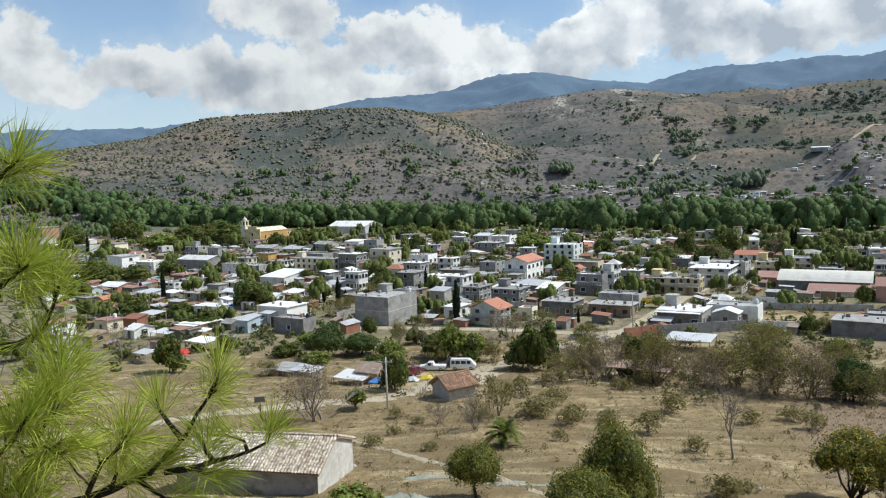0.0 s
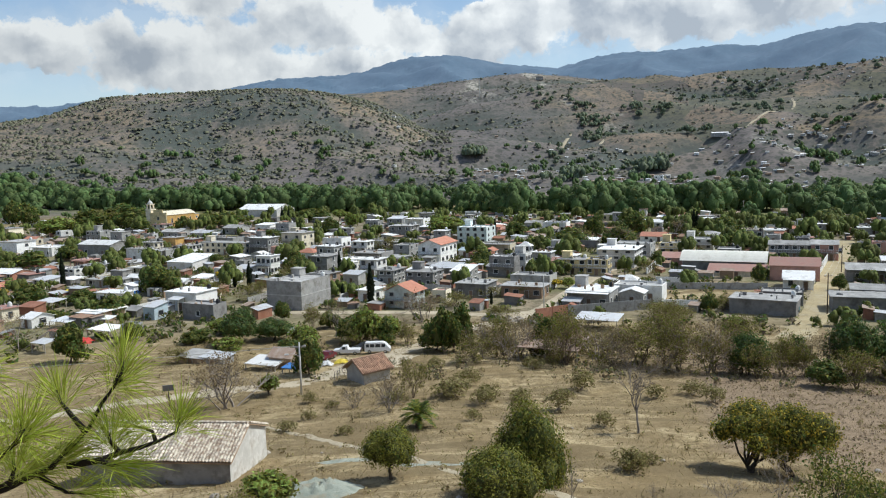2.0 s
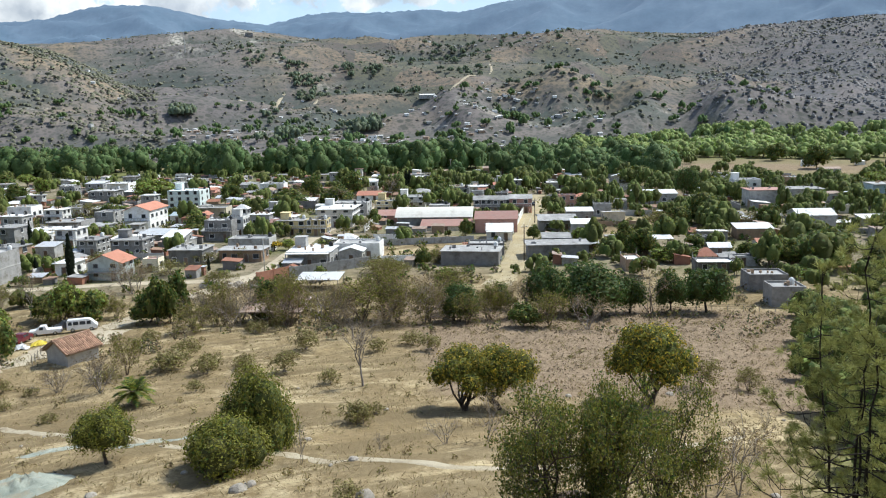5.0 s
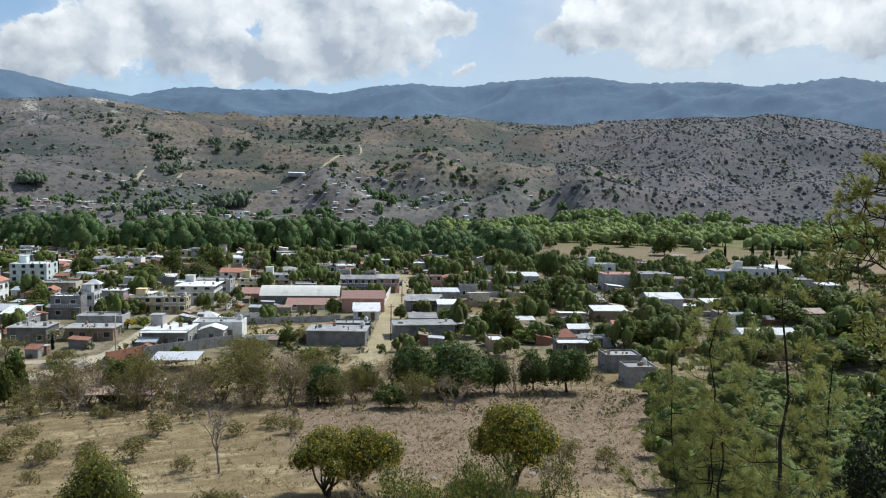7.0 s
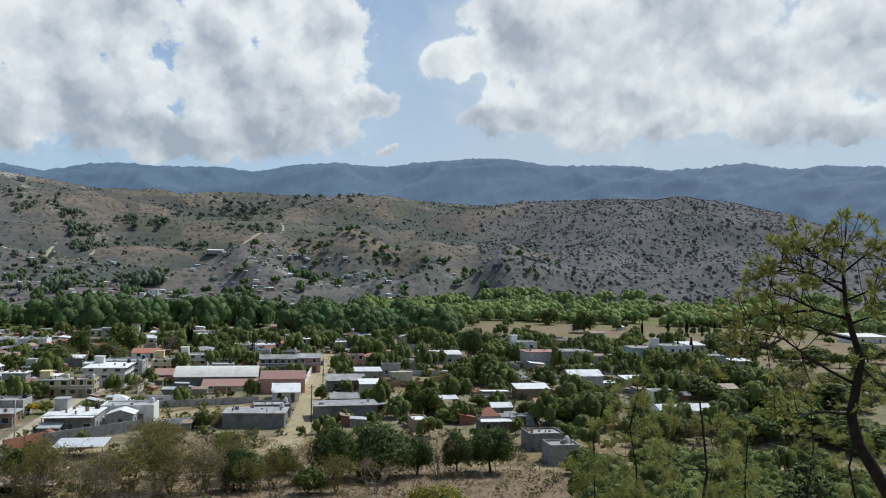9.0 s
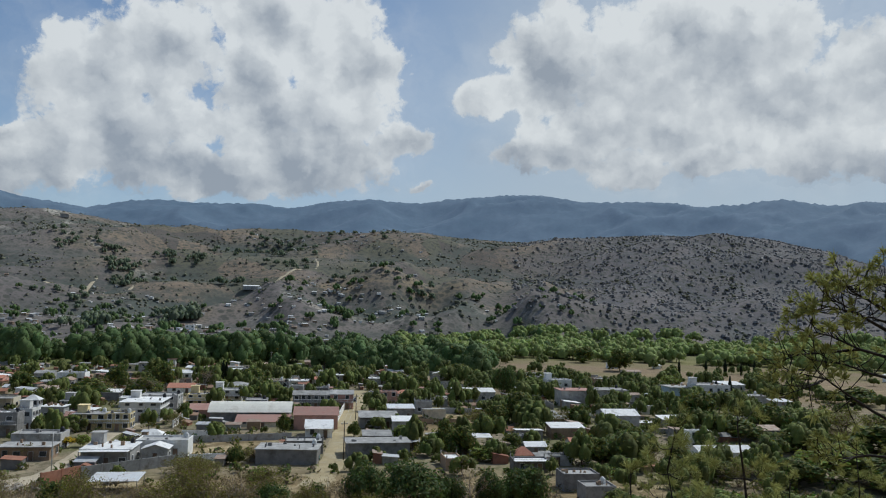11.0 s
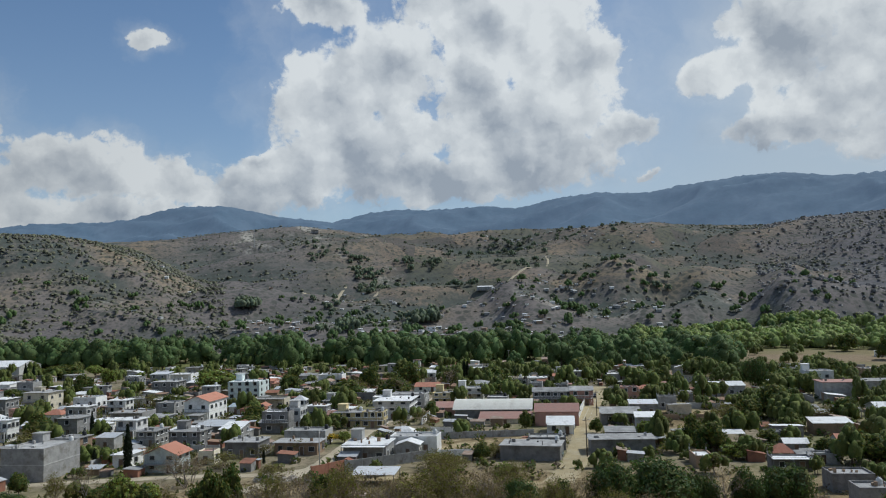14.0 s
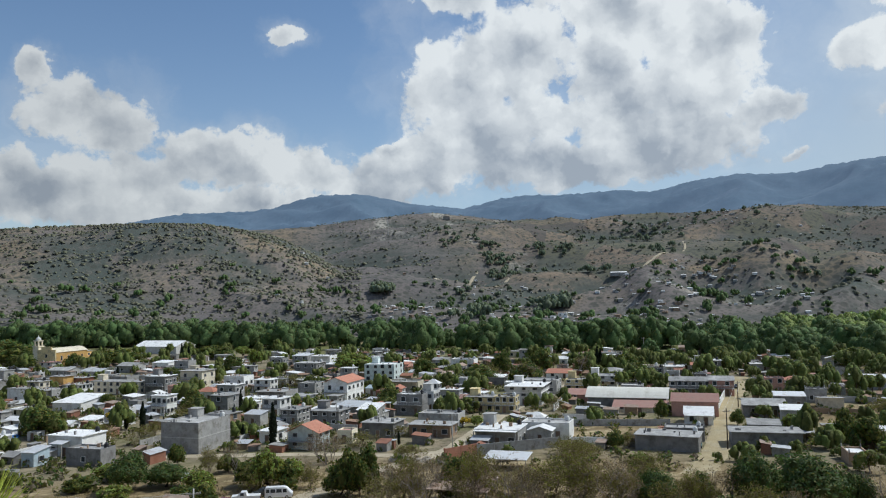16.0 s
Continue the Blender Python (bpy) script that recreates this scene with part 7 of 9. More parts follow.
spots = []
for i in range(370):
    x = rng.uniform(-680, 275)
    y = float(river_line(x)) + rng.normal() * 19 + (22 if i % 3 == 0 else -4)
    spots.append((x, y, rng.uniform(15, 25) if i % 5 else rng.uniform(9, 14)))
for i in range(60):
    a, r = rng.uniform(31, 42), rng.uniform(420, 600)
    spots.append((r * math.sin(radians(a)), r * math.cos(radians(a)), rng.uniform(10, 20)))
tagged(woods("riverside_woods", spots, 9.4, 22.0, 1.0, 720, 0.72, [LEAF_RIVER, LEAF_DARK, LEAF_OLIVE], (0.66, 0.2, 0.14), TRUNK, 31, lobes_n=13, flat=0.7, low=0.62), "dense belt of tall green trees along the river", "woods", kind="stuff")
spots = []
for i in range(640):
    a, r = rng.uniform(36, 76), rng.uniform(590, 860)
    if rough(r * math.sin(radians(a)), r * math.cos(radians(a)), 130, 3) < -0.22:
        continue
    spots.append((r * math.sin(radians(a)), r * math.cos(radians(a)), rng.uniform(6, 13)))
tagged(woods("willow_thicket", spots, 7.8, 11.0, 0.8, 190, 0.72, [LEAF_LIGHT, LEAF_OLIVE, LEAF_RIVER], (0.65, 0.2, 0.15), TRUNK, 32, lobes_n=8, low=0.35, foliage=CROWN_WILLOW, sides=5), "light green willow thicket on the far bank", "woods", kind="stuff")
spots = []
for i in range(620):
    a, r = rng.uniform(-32, 50), rng.uniform(640, 1100)
    spots.append((r * math.sin(radians(a)), r * math.cos(radians(a)), rng.uniform(4, 12)))
tagged(woods("village_trees", spots, 5.2, 9.5, 1.0, 80, 0.6, [LEAF_RIVER, LEAF_GREY, LEAF_OLIVE], (0.45, 0.3, 0.25), TRUNK, 33, lobes_n=6, sides=5), "scattered trees round the hill village", "trees", kind="stuff")
spots = []
for i in range(950):
    a, r = rng.uniform(-30, 66), math.sqrt(rng.uniform(172 ** 2, 600 ** 2))
    x, y = r * math.sin(radians(a)), r * math.cos(radians(a))
    if y < float(river_line(x)) - 15 and not (a > 39 and r > 385) and off_street(x, y, 4.5) and min(math.hypot(x - fx, y - fy) - fr for fx, fy, fr in FOOTPRINTS) > -0.5:
        spots.append((x, y, rng.uniform(1.8, 5.2)))
tagged(woods("yard_trees", spots, 2.6, 5.0, 0.5, 190, 0.32, [LEAF_DARK, LEAF_OLIVE, LEAF_CITRUS, SCRUB], (0.4, 0.3, 0.15, 0.15), TRUNK, 34, lobes_n=6, foliage=CROWN_TOWN, sides=5), "small mixed trees in the yards behind the houses", "trees", kind="stuff")


# lean-tos, hen houses and stacks that fill the yards
yards = Shape()
for i in range(1500):
    a, r = rng.uniform(-27, 60), math.sqrt(rng.uniform(185 ** 2, 500 ** 2))
    x, y = r * math.sin(radians(a)), r * math.cos(radians(a))
    if y > float(river_line(x)) - 40 or not off_street(x, y, 5.5) or a > 38 and r > 340 or 21 < a < 28 and 195 < r < 234 or 36 < a < 43 and 228 < r < 276 or min(math.hypot(x - fx, y - fy) - fr * 0.85 for fx, fy, fr in FOOTPRINTS) < 0.8:
        continue
    m = pose(x, y, float(land(x, y)), 0, 0, -31 + rng.choice((0, 90)) + rng.uniform(-9, 9))
    w, d, h, k = rng.uniform(0.6, 2.6), rng.uniform(0.6, 2.0), rng.uniform(0.9, 2.6), rng.uniform(0, 0.5)
    v = [(sx * w, sy * d, (h + k * sy if up else -0.4)) for up in (0, 1) for sx, sy in ((-1, -1), (1, -1), (1, 1), (-1, 1))]
    yards.add([m @ Vector(p) for p in v], [(0, 1, 5, 4), (1, 2, 6, 5), (2, 3, 7, 6), (3, 0, 4, 7)], int(rng.integers(0, 4)))
    v = [(sx * (w + 0.25), sy * (d + 0.25), h + k * sy + 0.02 + up) for up in (0, 0.07) for sx, sy in ((-1, -1), (1, -1), (1, 1), (-1, 1))]
    yards.add([m @ Vector(p) for p in v], [(3, 2, 1, 0), (4, 5, 6, 7), (0, 1, 5, 4), (1, 2, 6, 5), (2, 3, 7, 6), (3, 0, 4, 7)], int(rng.integers(3, 8)))
tagged(new("lean_tos", yards.mesh("lean_tos", [GREY, DARKGREY, ADOBE, BRICK, RUST, ZINC, SLAB, TILE])), "small lean-tos and stacks of sheet and block in yards", "lean-to", kind="stuff")
spots = []
for i in range(620):
    a, r = rng.uniform(22, 64), math.sqrt(rng.uniform(190 ** 2, 430 ** 2))
    if i % 5 < 2:
        a, r = rng.uniform(-27, 26), math.sqrt(rng.uniform(205 ** 2, 560 ** 2))
    x, y = r * math.sin(radians(a)), r * math.cos(radians(a))
    if y < float(river_line(x)) - 10 and off_street(x, y, 5.0) and not (21 < a < 31 and 185 < r < 252) and not (36 < a < 43 and 228 < r < 276) and min(math.hypot(x - fx, y - fy) - fr for fx, fy, fr in FOOTPRINTS) > 0.6:
        spots.append((x, y, rng.uniform(4.0, 9.5)))
for i in range(130):
    a, r = (rng.uniform(50, 69), rng.uniform(140, 330)) if i % 2 else (rng.uniform(40, 70), rng.uniform(340, 590))
    x, y = r * math.sin(radians(a)), r * math.cos(radians(a))
    if off_street(x, y, 5.0) and min(math.hypot(x - fx, y - fy) - fr for fx, fy, fr in FOOTPRINTS) > 0.6:
        spots.append((x, y, rng.uniform(3.0, 7.5)))
tagged(woods("town_trees", spots, 3.6, 8.0, 1.0, 270, 0.34, [LEAF_DARK, LEAF_RIVER, LEAF_OLIVE, LEAF_CITRUS], (0.36, 0.24, 0.22, 0.18), TRUNK, 37, lobes_n=8, foliage=CROWN_TOWN, sides=5), "dark green shade trees growing between the houses", "trees", kind="stuff")


def scrub_cover(name, count, low, high, mats, shares, r0, r1, a0, a1, blades, seed, size=0.45, clump=None, clear=False):
    rng = np.random.default_rng(seed)
    a = np.radians(rng.uniform(a0, a1, count))
    r = np.sqrt(rng.uniform(r0 ** 2, r1 ** 2, count))
    x, y = r * np.sin(a), r * np.cos(a)
    if clump:
        keep = rough(x, y, clump, seed) + 0.5 * rng.normal(size=count) > -0.1
        x, y = x[keep], y[keep]
    if clear:
        keep = np.array([off_street(p, q, 3.5) for p, q in zip(x, y)])
        for fx, fy, fr in FOOTPRINTS:
            keep &= np.hypot(x - fx, y - fy) > fr * 0.75
        x, y = x[keep], y[keep]
    n = len(x)
    z = land(x, y)
    h = rng.uniform(low, high, n)
    d = rng.normal(size=(n, blades, 3))
    d /= np.linalg.norm(d, axis=2)[:, :, None]
    c = np.stack([x, y, z + 0.4 * h], 1)[:, None, :] + d * (h[:, None, None] * np.array((0.6, 0.6, 0.45)))
    u = rng.normal(size=(n, blades, 3))
    u /= np.linalg.norm(u, axis=2)[:, :, None]
    w = np.cross(u, d + 0.3 * rng.normal(size=d.shape))
    s = (h * size)[:, None, None]
    v = np.stack([c - u * s, c - w * s * 0.7, c + u * s, c + w * s * 0.7], 2).reshape(-1, 3)
    ob = new(name, leaf_mesh(name, v, mats, shares, np.random.default_rng(seed)))
    return ob


def bush_cover(name, count, low, high, mat, r0, r1, a0, a1, seed, clump=None, gullies=False, sides=6, rings=3, tall=0.55, open_=0.0):
    """Rounded bushes strewn over a stretch of the slopes."""
    rng = np.random.default_rng(seed)
    a = np.radians(rng.uniform(a0, a1, count))
    r = np.sqrt(rng.uniform(r0 ** 2, r1 ** 2, count))
    x, y = r * np.sin(a), r * np.cos(a)
    keep = np.ones(count, bool)
    if clump:
        keep &= rough(x, y, clump, seed) + 0.4 * rng.normal(size=count) > open_
    if gullies:
        keep &= gully(x, y) + 0.6 * rough(x, y, 90, seed) > 0.15 + 0.8 * rng.random(count)
    x, y = x[keep], y[keep]
    n = len(x)
    w = (low + (high - low) * rng.random(n) ** 1.8) / 2
    c = np.stack([x, y, land(x, y) + 0.35 * w], 1)
    axes = np.stack([w * rng.uniform(0.8, 1.3, n), w * rng.uniform(0.8, 1.3, n), w * tall * rng.uniform(0.7, 1.25, n)], 1)
    return new(name, clump_mesh(name, *clumps(c, axes, rng, sides, rings, 0.17, -0.5), mat))


tagged(bush_cover("hill_scrub", 9000, 1.6, 4.4, HILLTWIG, 780, 2150, -33, 76, 11, sides=5, rings=2, clump=120, open_=-0.35), "thorn scrub over the far hillsides, paled by painted haze", "scrub", kind="stuff")
tagged(bush_cover("hill_trees", 9000, 3.0, 8.5, HILLBUSH, 700, 2150, 4, 60, 12, gullies=True), "dark green trees scattered over the far slopes", "trees", kind="stuff")
tagged(bush_cover("hill_bushes", 11000, 2.0, 5.5, HILLBUSH, 900, 2150, 2, 60, 16, sides=5, rings=2, clump=260, open_=-0.2), "dark green bushes scattered over the far slopes", "scrub", kind="stuff")
tagged(scrub_cover("town_shrubs", 7500, 0.6, 2.0, [LEAF_OLIVE, LEAF_DARK, SCRUB], (0.4, 0.35, 0.25), 165, 400, -30, 66, 22, 13, size=0.3, clump=60, clear=True), "mixed green shrubs in the yards of the town", "shrubs", kind="stuff")
tagged(scrub_cover("field_shrubs", 3000, 0.15, 0.6, [WEED, STRAW, LEAF_OLIVE], (0.4, 0.54, 0.06), 28, 165, -34, 66, 30, 14, size=0.22, clump=22), "low dry weeds and thorn tufts on the field", "weeds", kind="stuff")


tagged(bush_cover("hillside_thicket", 13000, 2.6, 7.0, HILLBUSH, 850, 1440, -34, 7, 15, sides=5, rings=2, clump=150, open_=-0.5), "dense round thorn bushes on the rounded hill", "scrub", kind="stuff")
edge = np.random.default_rng(44)
for i in range(20):
    a = edge.uniform(4, 37)
    r = edge.uniform(126, 152) - 0.45 * a
    plant(("olive", "dry", "olive", "dry", "garden")[i % 5], r * math.sin(radians(a)), r * math.cos(radians(a)), edge.uniform(3.0, 6.2), edge.uniform(4.0, 7.5))
tagged(scrub_cover("edge_thicket", 620, 0.6, 1.8, [SCRUB, LEAF_OLIVE, LEAF_BROWN, LEAF_GREY], (0.4, 0.2, 0.2, 0.2), 112, 168, -4, 50, 34, 17, size=0.16, clump=30), "brown and olive undergrowth along the field edge", "undergrowth", kind="stuff")
spots = []
for i in range(150):
    a, r = rng.uniform(51, 78), math.sqrt(rng.uniform(46 ** 2, 150 ** 2))
    if a > 51 + (r < 90) * 3:
        spots.append((r * math.sin(radians(a)), r * math.cos(radians(a)), rng.uniform(3.0, 7.0)))
tagged(woods("slope_thicket", spots, 3.0, 6.0, 0.6, 700, 0.25, [LEAF_DARK, LEAF_OLIVE, LEAF_LIGHT], (0.5, 0.35, 0.15), TRUNK, 36, foliage=CROWN_TOWN), "green thicket of small trees on the lower slope", "thicket", kind="stuff")


tagged(bush_cover("ridge_thicket", 13000, 2.6, 8.0, HILLWOOD, 900, 2200, 44, 78, 19, sides=5, rings=2, clump=200, open_=-0.5), "woodland over the eastern ridge with haze painted into its colour", "woods", kind="stuff")


def grass_cover(name, count, r0, r1, a0, a1, height, seed, clump):
    rng = np.random.default_rng(seed)
    a = np.radians(rng.uniform(a0, a1, count))
    r = np.sqrt(rng.uniform(r0 ** 2, r1 ** 2, count))
    x, y = r * np.sin(a), r * np.cos(a)
    keep = rough(x, y, clump, seed) + 0.35 * rng.normal(size=count) > 0.05
    x, y = x[keep], y[keep]
    n = len(x)
    base = np.stack([x, y, land(x, y) - 0.02], 1)
    h = height * (0.4 + rng.random(n))[:, None]
    lean = rng.normal(size=(n, 3)) * 0.8
    lean[:, 2] = 1
    side = np.cross(lean, rng.normal(size=(n, 3)))
    side /= np.linalg.norm(side, axis=1)[:, None]
    v = np.stack([base - side * h * 0.12, base + side * h * 0.12, base + lean * h, base + side * h * 0.12], 1).reshape(-1, 3)
    return new(name, leaf_mesh(name, v, [STRAW, WEED], (0.75, 0.25), rng))


tagged(scrub_cover("plough_clods", 9000, 0.08, 0.24, [CLOD], (1.0,), 74, 142, 25, 55, 4, 23, size=0.5), "brown clods turned up on the ploughed field", "clods", kind="stuff")
tagged(grass_cover("dry_grass", 260000, 20, 165, -36, 68, 0.24, 21, 13), "dry straw grass in patches on the stubble field", "grass", kind="stuff")


FAR_LABELS = ["small far white house with pale sheet roof on the slope", "small far grey block house with zinc roof on the slope", "small far brown house with rusty roof on the slope"]
models = []
for k, (wall, cover) in enumerate(((WHITE, WSLAB), (GREY, ZINC), (ADOBE, RUST), (WHITE, ZINC), (DARKGREY, WSLAB))):
    w, d, h = 8.5 + k % 3, 6.0 + k % 2, 2.9 + 0.5 * (k % 3)
    s = Shape().box(-w / 2, -d / 2, -1.5, w / 2, d / 2, h)
    walls = s.mesh("wall", wall)
    top = pitched(w, d, h, 1.0, 0.35, "gable" if k % 2 else "shed").mesh("roof", cover)
    models.append((walls, top, FAR_LABELS[min(k % 3, 2)]))
HAMLETS = [(67, 1038, 30), (159, 891, 38), (190, 930, 40), (339, 1045, 40), (362, 923, 45), (412, 869, 45), (418, 777, 40), (525, 884, 50), (609, 833, 45), (554, 829, 40), (296, 755, 35), (240, 800, 40), (470, 930, 45), (836, 1516, 60), (900, 1440, 60), (962, 1361, 60)]
rest = Shape()
for i in range(430):
    hx, hy, hs = HAMLETS[i % len(HAMLETS)]
    x, y = hx + rng.normal() * hs, hy + rng.normal() * hs
    if i % 4 == 0:
        a, r = radians(rng.uniform(1, 49)), rng.uniform(700, 1300)
        x, y = r * math.sin(a), r * math.cos(a)
    walls, top, words = models[rng.integers(0, len(models))]
    size, yaw = rng.uniform(0.34, 0.66), rng.uniform(-60, 0)
    if i >= 120:
        m = pose(x, y, float(land(x, y)), 0, 0, yaw) @ Matrix.Scale(size, 4)
        for data, mat in ((walls, (0, 2, 3, 2)[i % 4]), (top, (1, 4, 5, 1, 6)[i % 5])):
            rest.add([m @ v.co for v in data.vertices], [tuple(p.vertices) for p in data.polygons], mat)
        continue
    ob = thing("house", x, y, float(land(x, y)), yaw, words, "house", "houses of the hill village", size=(size,) * 3)
    part("wall", walls, ob)
    part("roof", top, ob)
    door_leaf(ob, 1.0, 2.1, DOORWOOD, pose(0.5, -3.55, 0))
    window(ob, 1.2, 1.2, FRAMEWHITE, pose(-1.8, -3.55, 0.9))
tagged(new("hill_village", rest.mesh("hill_village", [WHITE, WSLAB, GREY, ADOBE, ZINC, SLAB, RUST])), "scattered small pale houses of the far village", "houses", kind="stuff")

house(528, 1112, 24.0, 12.0, 6.0, GREY, "gable", WSLAB, yaw=-20, rise=1.4, front=3, side=1, name="warehouse", label="long white-roofed warehouse alone on the far slope")
house(425, 1808, 16.0, 8.0, 6.5, DARKGREY, yaw=-10, front=3, side=1, label="dark flat-roofed house on the ridge crest")
house(297, 757, 9.0, 7.0, 7.0, WHITE, yaw=-25, storeys=2, front=2, side=1, label="white two-storey house among the trees over the river")
mast = thing("radio_mast", 257.6, 1630.0, float(land(257.6, 1630.0)), 0, "slender grey radio mast on the ridge", "mast")
for px, py in ((-0.9, -0.5), (0.9, -0.5), (0, 1.0)):
    part("leg", Shape().tube([(px, py, -2), (px * 0.3, py * 0.3, 40)], [0.22, 0.16], 5).mesh("leg", CONCPOLE), mast)
for k in range(8):
    q = 1 - 0.7 * (k * 4.8 + 3) / 40
    part("brace", Shape().tube([(-0.9 * q, -0.5 * q, k * 4.8 + 3), (0.9 * q, -0.5 * q, k * 4.8 + 5), (0, q, k * 4.8 + 7)], [0.1] * 3, 4).mesh("brace", CONCPOLE), mast)
spots = []
for gx, gy, gs, n, gh in ((161, 1055, 11, 9, 15), (222, 826, 17, 16, 13), (343, 893, 12, 12, 16), (417, 1441, 12, 9, 10), (388, 1290, 22, 22, 10), (505, 1150, 12, 9, 10), (476, 1330, 14, 12, 9), (518, 1310, 16, 12, 9), (394, 1232, 24, 20, 9), (264, 1078, 16, 10, 9), (744, 1528, 40, 26, 10), (652, 1230, 20, 12, 9), (360, 1480, 30, 20, 9), (700, 1450, 60, 26, 9), (900, 1480, 80, 34, 9), (560, 1420, 22, 14, 9), (300, 1000, 40, 16, 9), (470, 1010, 40, 18, 9), (640, 900, 40, 18, 9)):
    for i in range(n):
        spots.append((gx + rng.normal() * gs, gy + rng.normal() * gs * 0.8, gh * rng.uniform(0.6, 1.2)))
tagged(woods("hill_groves", spots, 5.0, 9.5, 1.0, 110, 0.6, [LEAF_RIVER, LEAF_GREY, LEAF_OLIVE], (0.45, 0.3, 0.25), TRUNK, 38, lobes_n=7, foliage=GROVE, sides=5), "dark green groves standing on the far slope", "trees", kind="stuff")

# ---- roads and tracks ----
def ribbon(name, points, width, mat, label, lift=0.05, step=2.5, seed=0):
    rng = np.random.default_rng(seed)
    pts = [np.array(p, float) for p in points]
    line = []
    for a, b in zip(pts[:-1], pts[1:]):
        n = max(int(np.linalg.norm(b - a) / step), 1)
        line += [a + (b - a) * i / n for i in range(n)]
    line.append(pts[-1])
    line = np.array(line)
    for _ in range(3):
        line[1:-1] = (line[:-2] + 2 * line[1:-1] + line[2:]) / 4
    d = np.gradient(line, axis=0)
    d /= np.linalg.norm(d, axis=1)[:, None]
    side = np.stack([d[:, 1], -d[:, 0]], 1)
    v, q = [], 7
    for k in range(q):
        off = (k / (q - 1) - 0.5) * width * (1 + 0.12 * rng.normal(size=len(line)) * (k in (0, q - 1)))
        p = line + side * off[:, None]
        z = land(p[:, 0], p[:, 1]) + lift * (1 if 0 < k < q - 1 else -1.5)
        v.append(np.stack([p[:, 0], p[:, 1], z], 1))
    v = np.stack(v, 1).reshape(-1, 3)
    f = [(i * q + k, i * q + k + 1, (i + 1) * q + k + 1, (i + 1) * q + k) for i in range(len(line) - 1) for k in range(q - 1)]
    me = mesh_of(name, v.tolist(), f, mat, smooth_=True)
    return tagged(new(name, me), label, "road", kind="structure")


ribbon("road", [(-62, 101), (-39.5, 108.6), (-24.9, 114.6), (-9.1, 117.4), (-1.5, 130.5), (10.3, 149.0), (22.1, 163.9), (33.1, 171.4), (43.1, 182.0), (56, 205), (68.9, 228.1), (78, 241), (96.8, 264.0), (130, 310)], 5.5, DIRTROAD, "pale unpaved dirt street into the town", seed=1)
ribbon("road", [(81, 140), (95.0, 155.8), (108.5, 174.7), (131.0, 207.2), (159.6, 247.0), (190, 290)], 7.5, DRYGRASSROAD, "straw-coloured unpaved road between the houses", seed=2)
ribbon("road", [(-26, 196), (-1.7, 189.9), (14.4, 185.7), (30, 178), (41, 179)], 4.5, DIRTROAD, "pale unpaved lane before the houses", lift=0.06, seed=3)
ribbon("trail", [(-14, 90), (-8.9, 83.9), (2.8, 67.2), (7.6, 58.9), (14.0, 48.6), (20.5, 41.6), (30, 38), (44, 40)], 1.1, TRAIL, "narrow pale footpath over the dry field", lift=0.03, step=1.0, seed=4)
ribbon("trail", [(-3.3, 121), (1.5, 132), (6, 139.5)], 12.0, DIRTROAD, "bare earth parking ground beside the street", lift=0.08, step=1.5, seed=5)

ribbon("trail", [(337, 1126), (360, 1165), (384, 1204)], 6, TRAIL, "pale steep track on the far slope", lift=0.5, step=8, seed=6)
ribbon("trail", [(242, 1112), (300, 1180), (344, 1252)], 6, TRAIL, "pale track climbing the far slope", lift=0.5, step=8, seed=7)
ribbon("trail", [(560, 1100), (620, 1150), (690, 1200), (701, 1215), (740, 1290)], 4.5, TRAIL, "pale track winding over the far slope", lift=0.5, step=8, seed=8)

# ---- the old tile-roofed hut on the slope ----
old_hut = house(-16.4, 68.6, 12.8, 8.7, 3.8, DARKGREY, "gable", PALETILE, yaw=-12.5, rise=1.75, over=0.28, front=0, side=0, door=False, z=10.3, name="hut", label="old adobe hut with one pale gable and weathered clay tiles")
# a paler plate covers the right-hand gable of the dark-walled hut
gable = [(6.405, -4.33, -1.2), (6.405, 4.33, -1.2), (6.405, 4.33, 1.93), (6.405, 0, 3.66), (6.405, -4.33, 1.93)]
part("limewashed_gable", Shape().add(gable + [(6.35, p[1], p[2]) for p in gable], [(0, 1, 2, 3, 4), (9, 8, 7, 6, 5)] + [(i, i + 5, (i + 1) % 5 + 5, (i + 1) % 5) for i in range(5)]).mesh("limewashed_gable", PALE_RENDER), old_hut, "stained pale gable")


def heap(name, x, y, rx, ry, h, mat, label, category, seed=0, lumps=0.25):
    rng = np.random.default_rng(seed)
    rings, sides = 9, 28
    v, f = [(x, y, float(land(x, y)) + h)], []
    ph = rng.uniform(0, 6.28, 4)
    for i in range(1, rings + 1):
        k = i / rings
        for j in range(sides):
            a = 6.2832 * j / sides
            out = k * (1 + lumps * (math.sin(2 * a + ph[0]) * 0.5 + math.sin(3 * a + ph[1]) * 0.35 + math.sin(5 * a + ph[2]) * 0.2))
            px, py = x + rx * out * math.cos(a), y + ry * out * math.sin(a)
            v.append((px, py, float(land(px, py)) + h * (1 - k * k) * (1 + 0.35 * rng.normal() * (k < 1)) - 0.06 * (i == rings)))
    f += [(0, 1 + j, 1 + (j + 1) % sides) for j in range(sides)]
    for i in range(rings - 1):
        f += [(1 + i * sides + j, 1 + (i + 1) * sides + j, 1 + (i + 1) * sides + (j + 1) % sides, 1 + i * sides + (j + 1) % sides) for j in range(sides)]
    return tagged(new(name, mesh_of(name, v, f, mat, smooth_=True)), label, category)


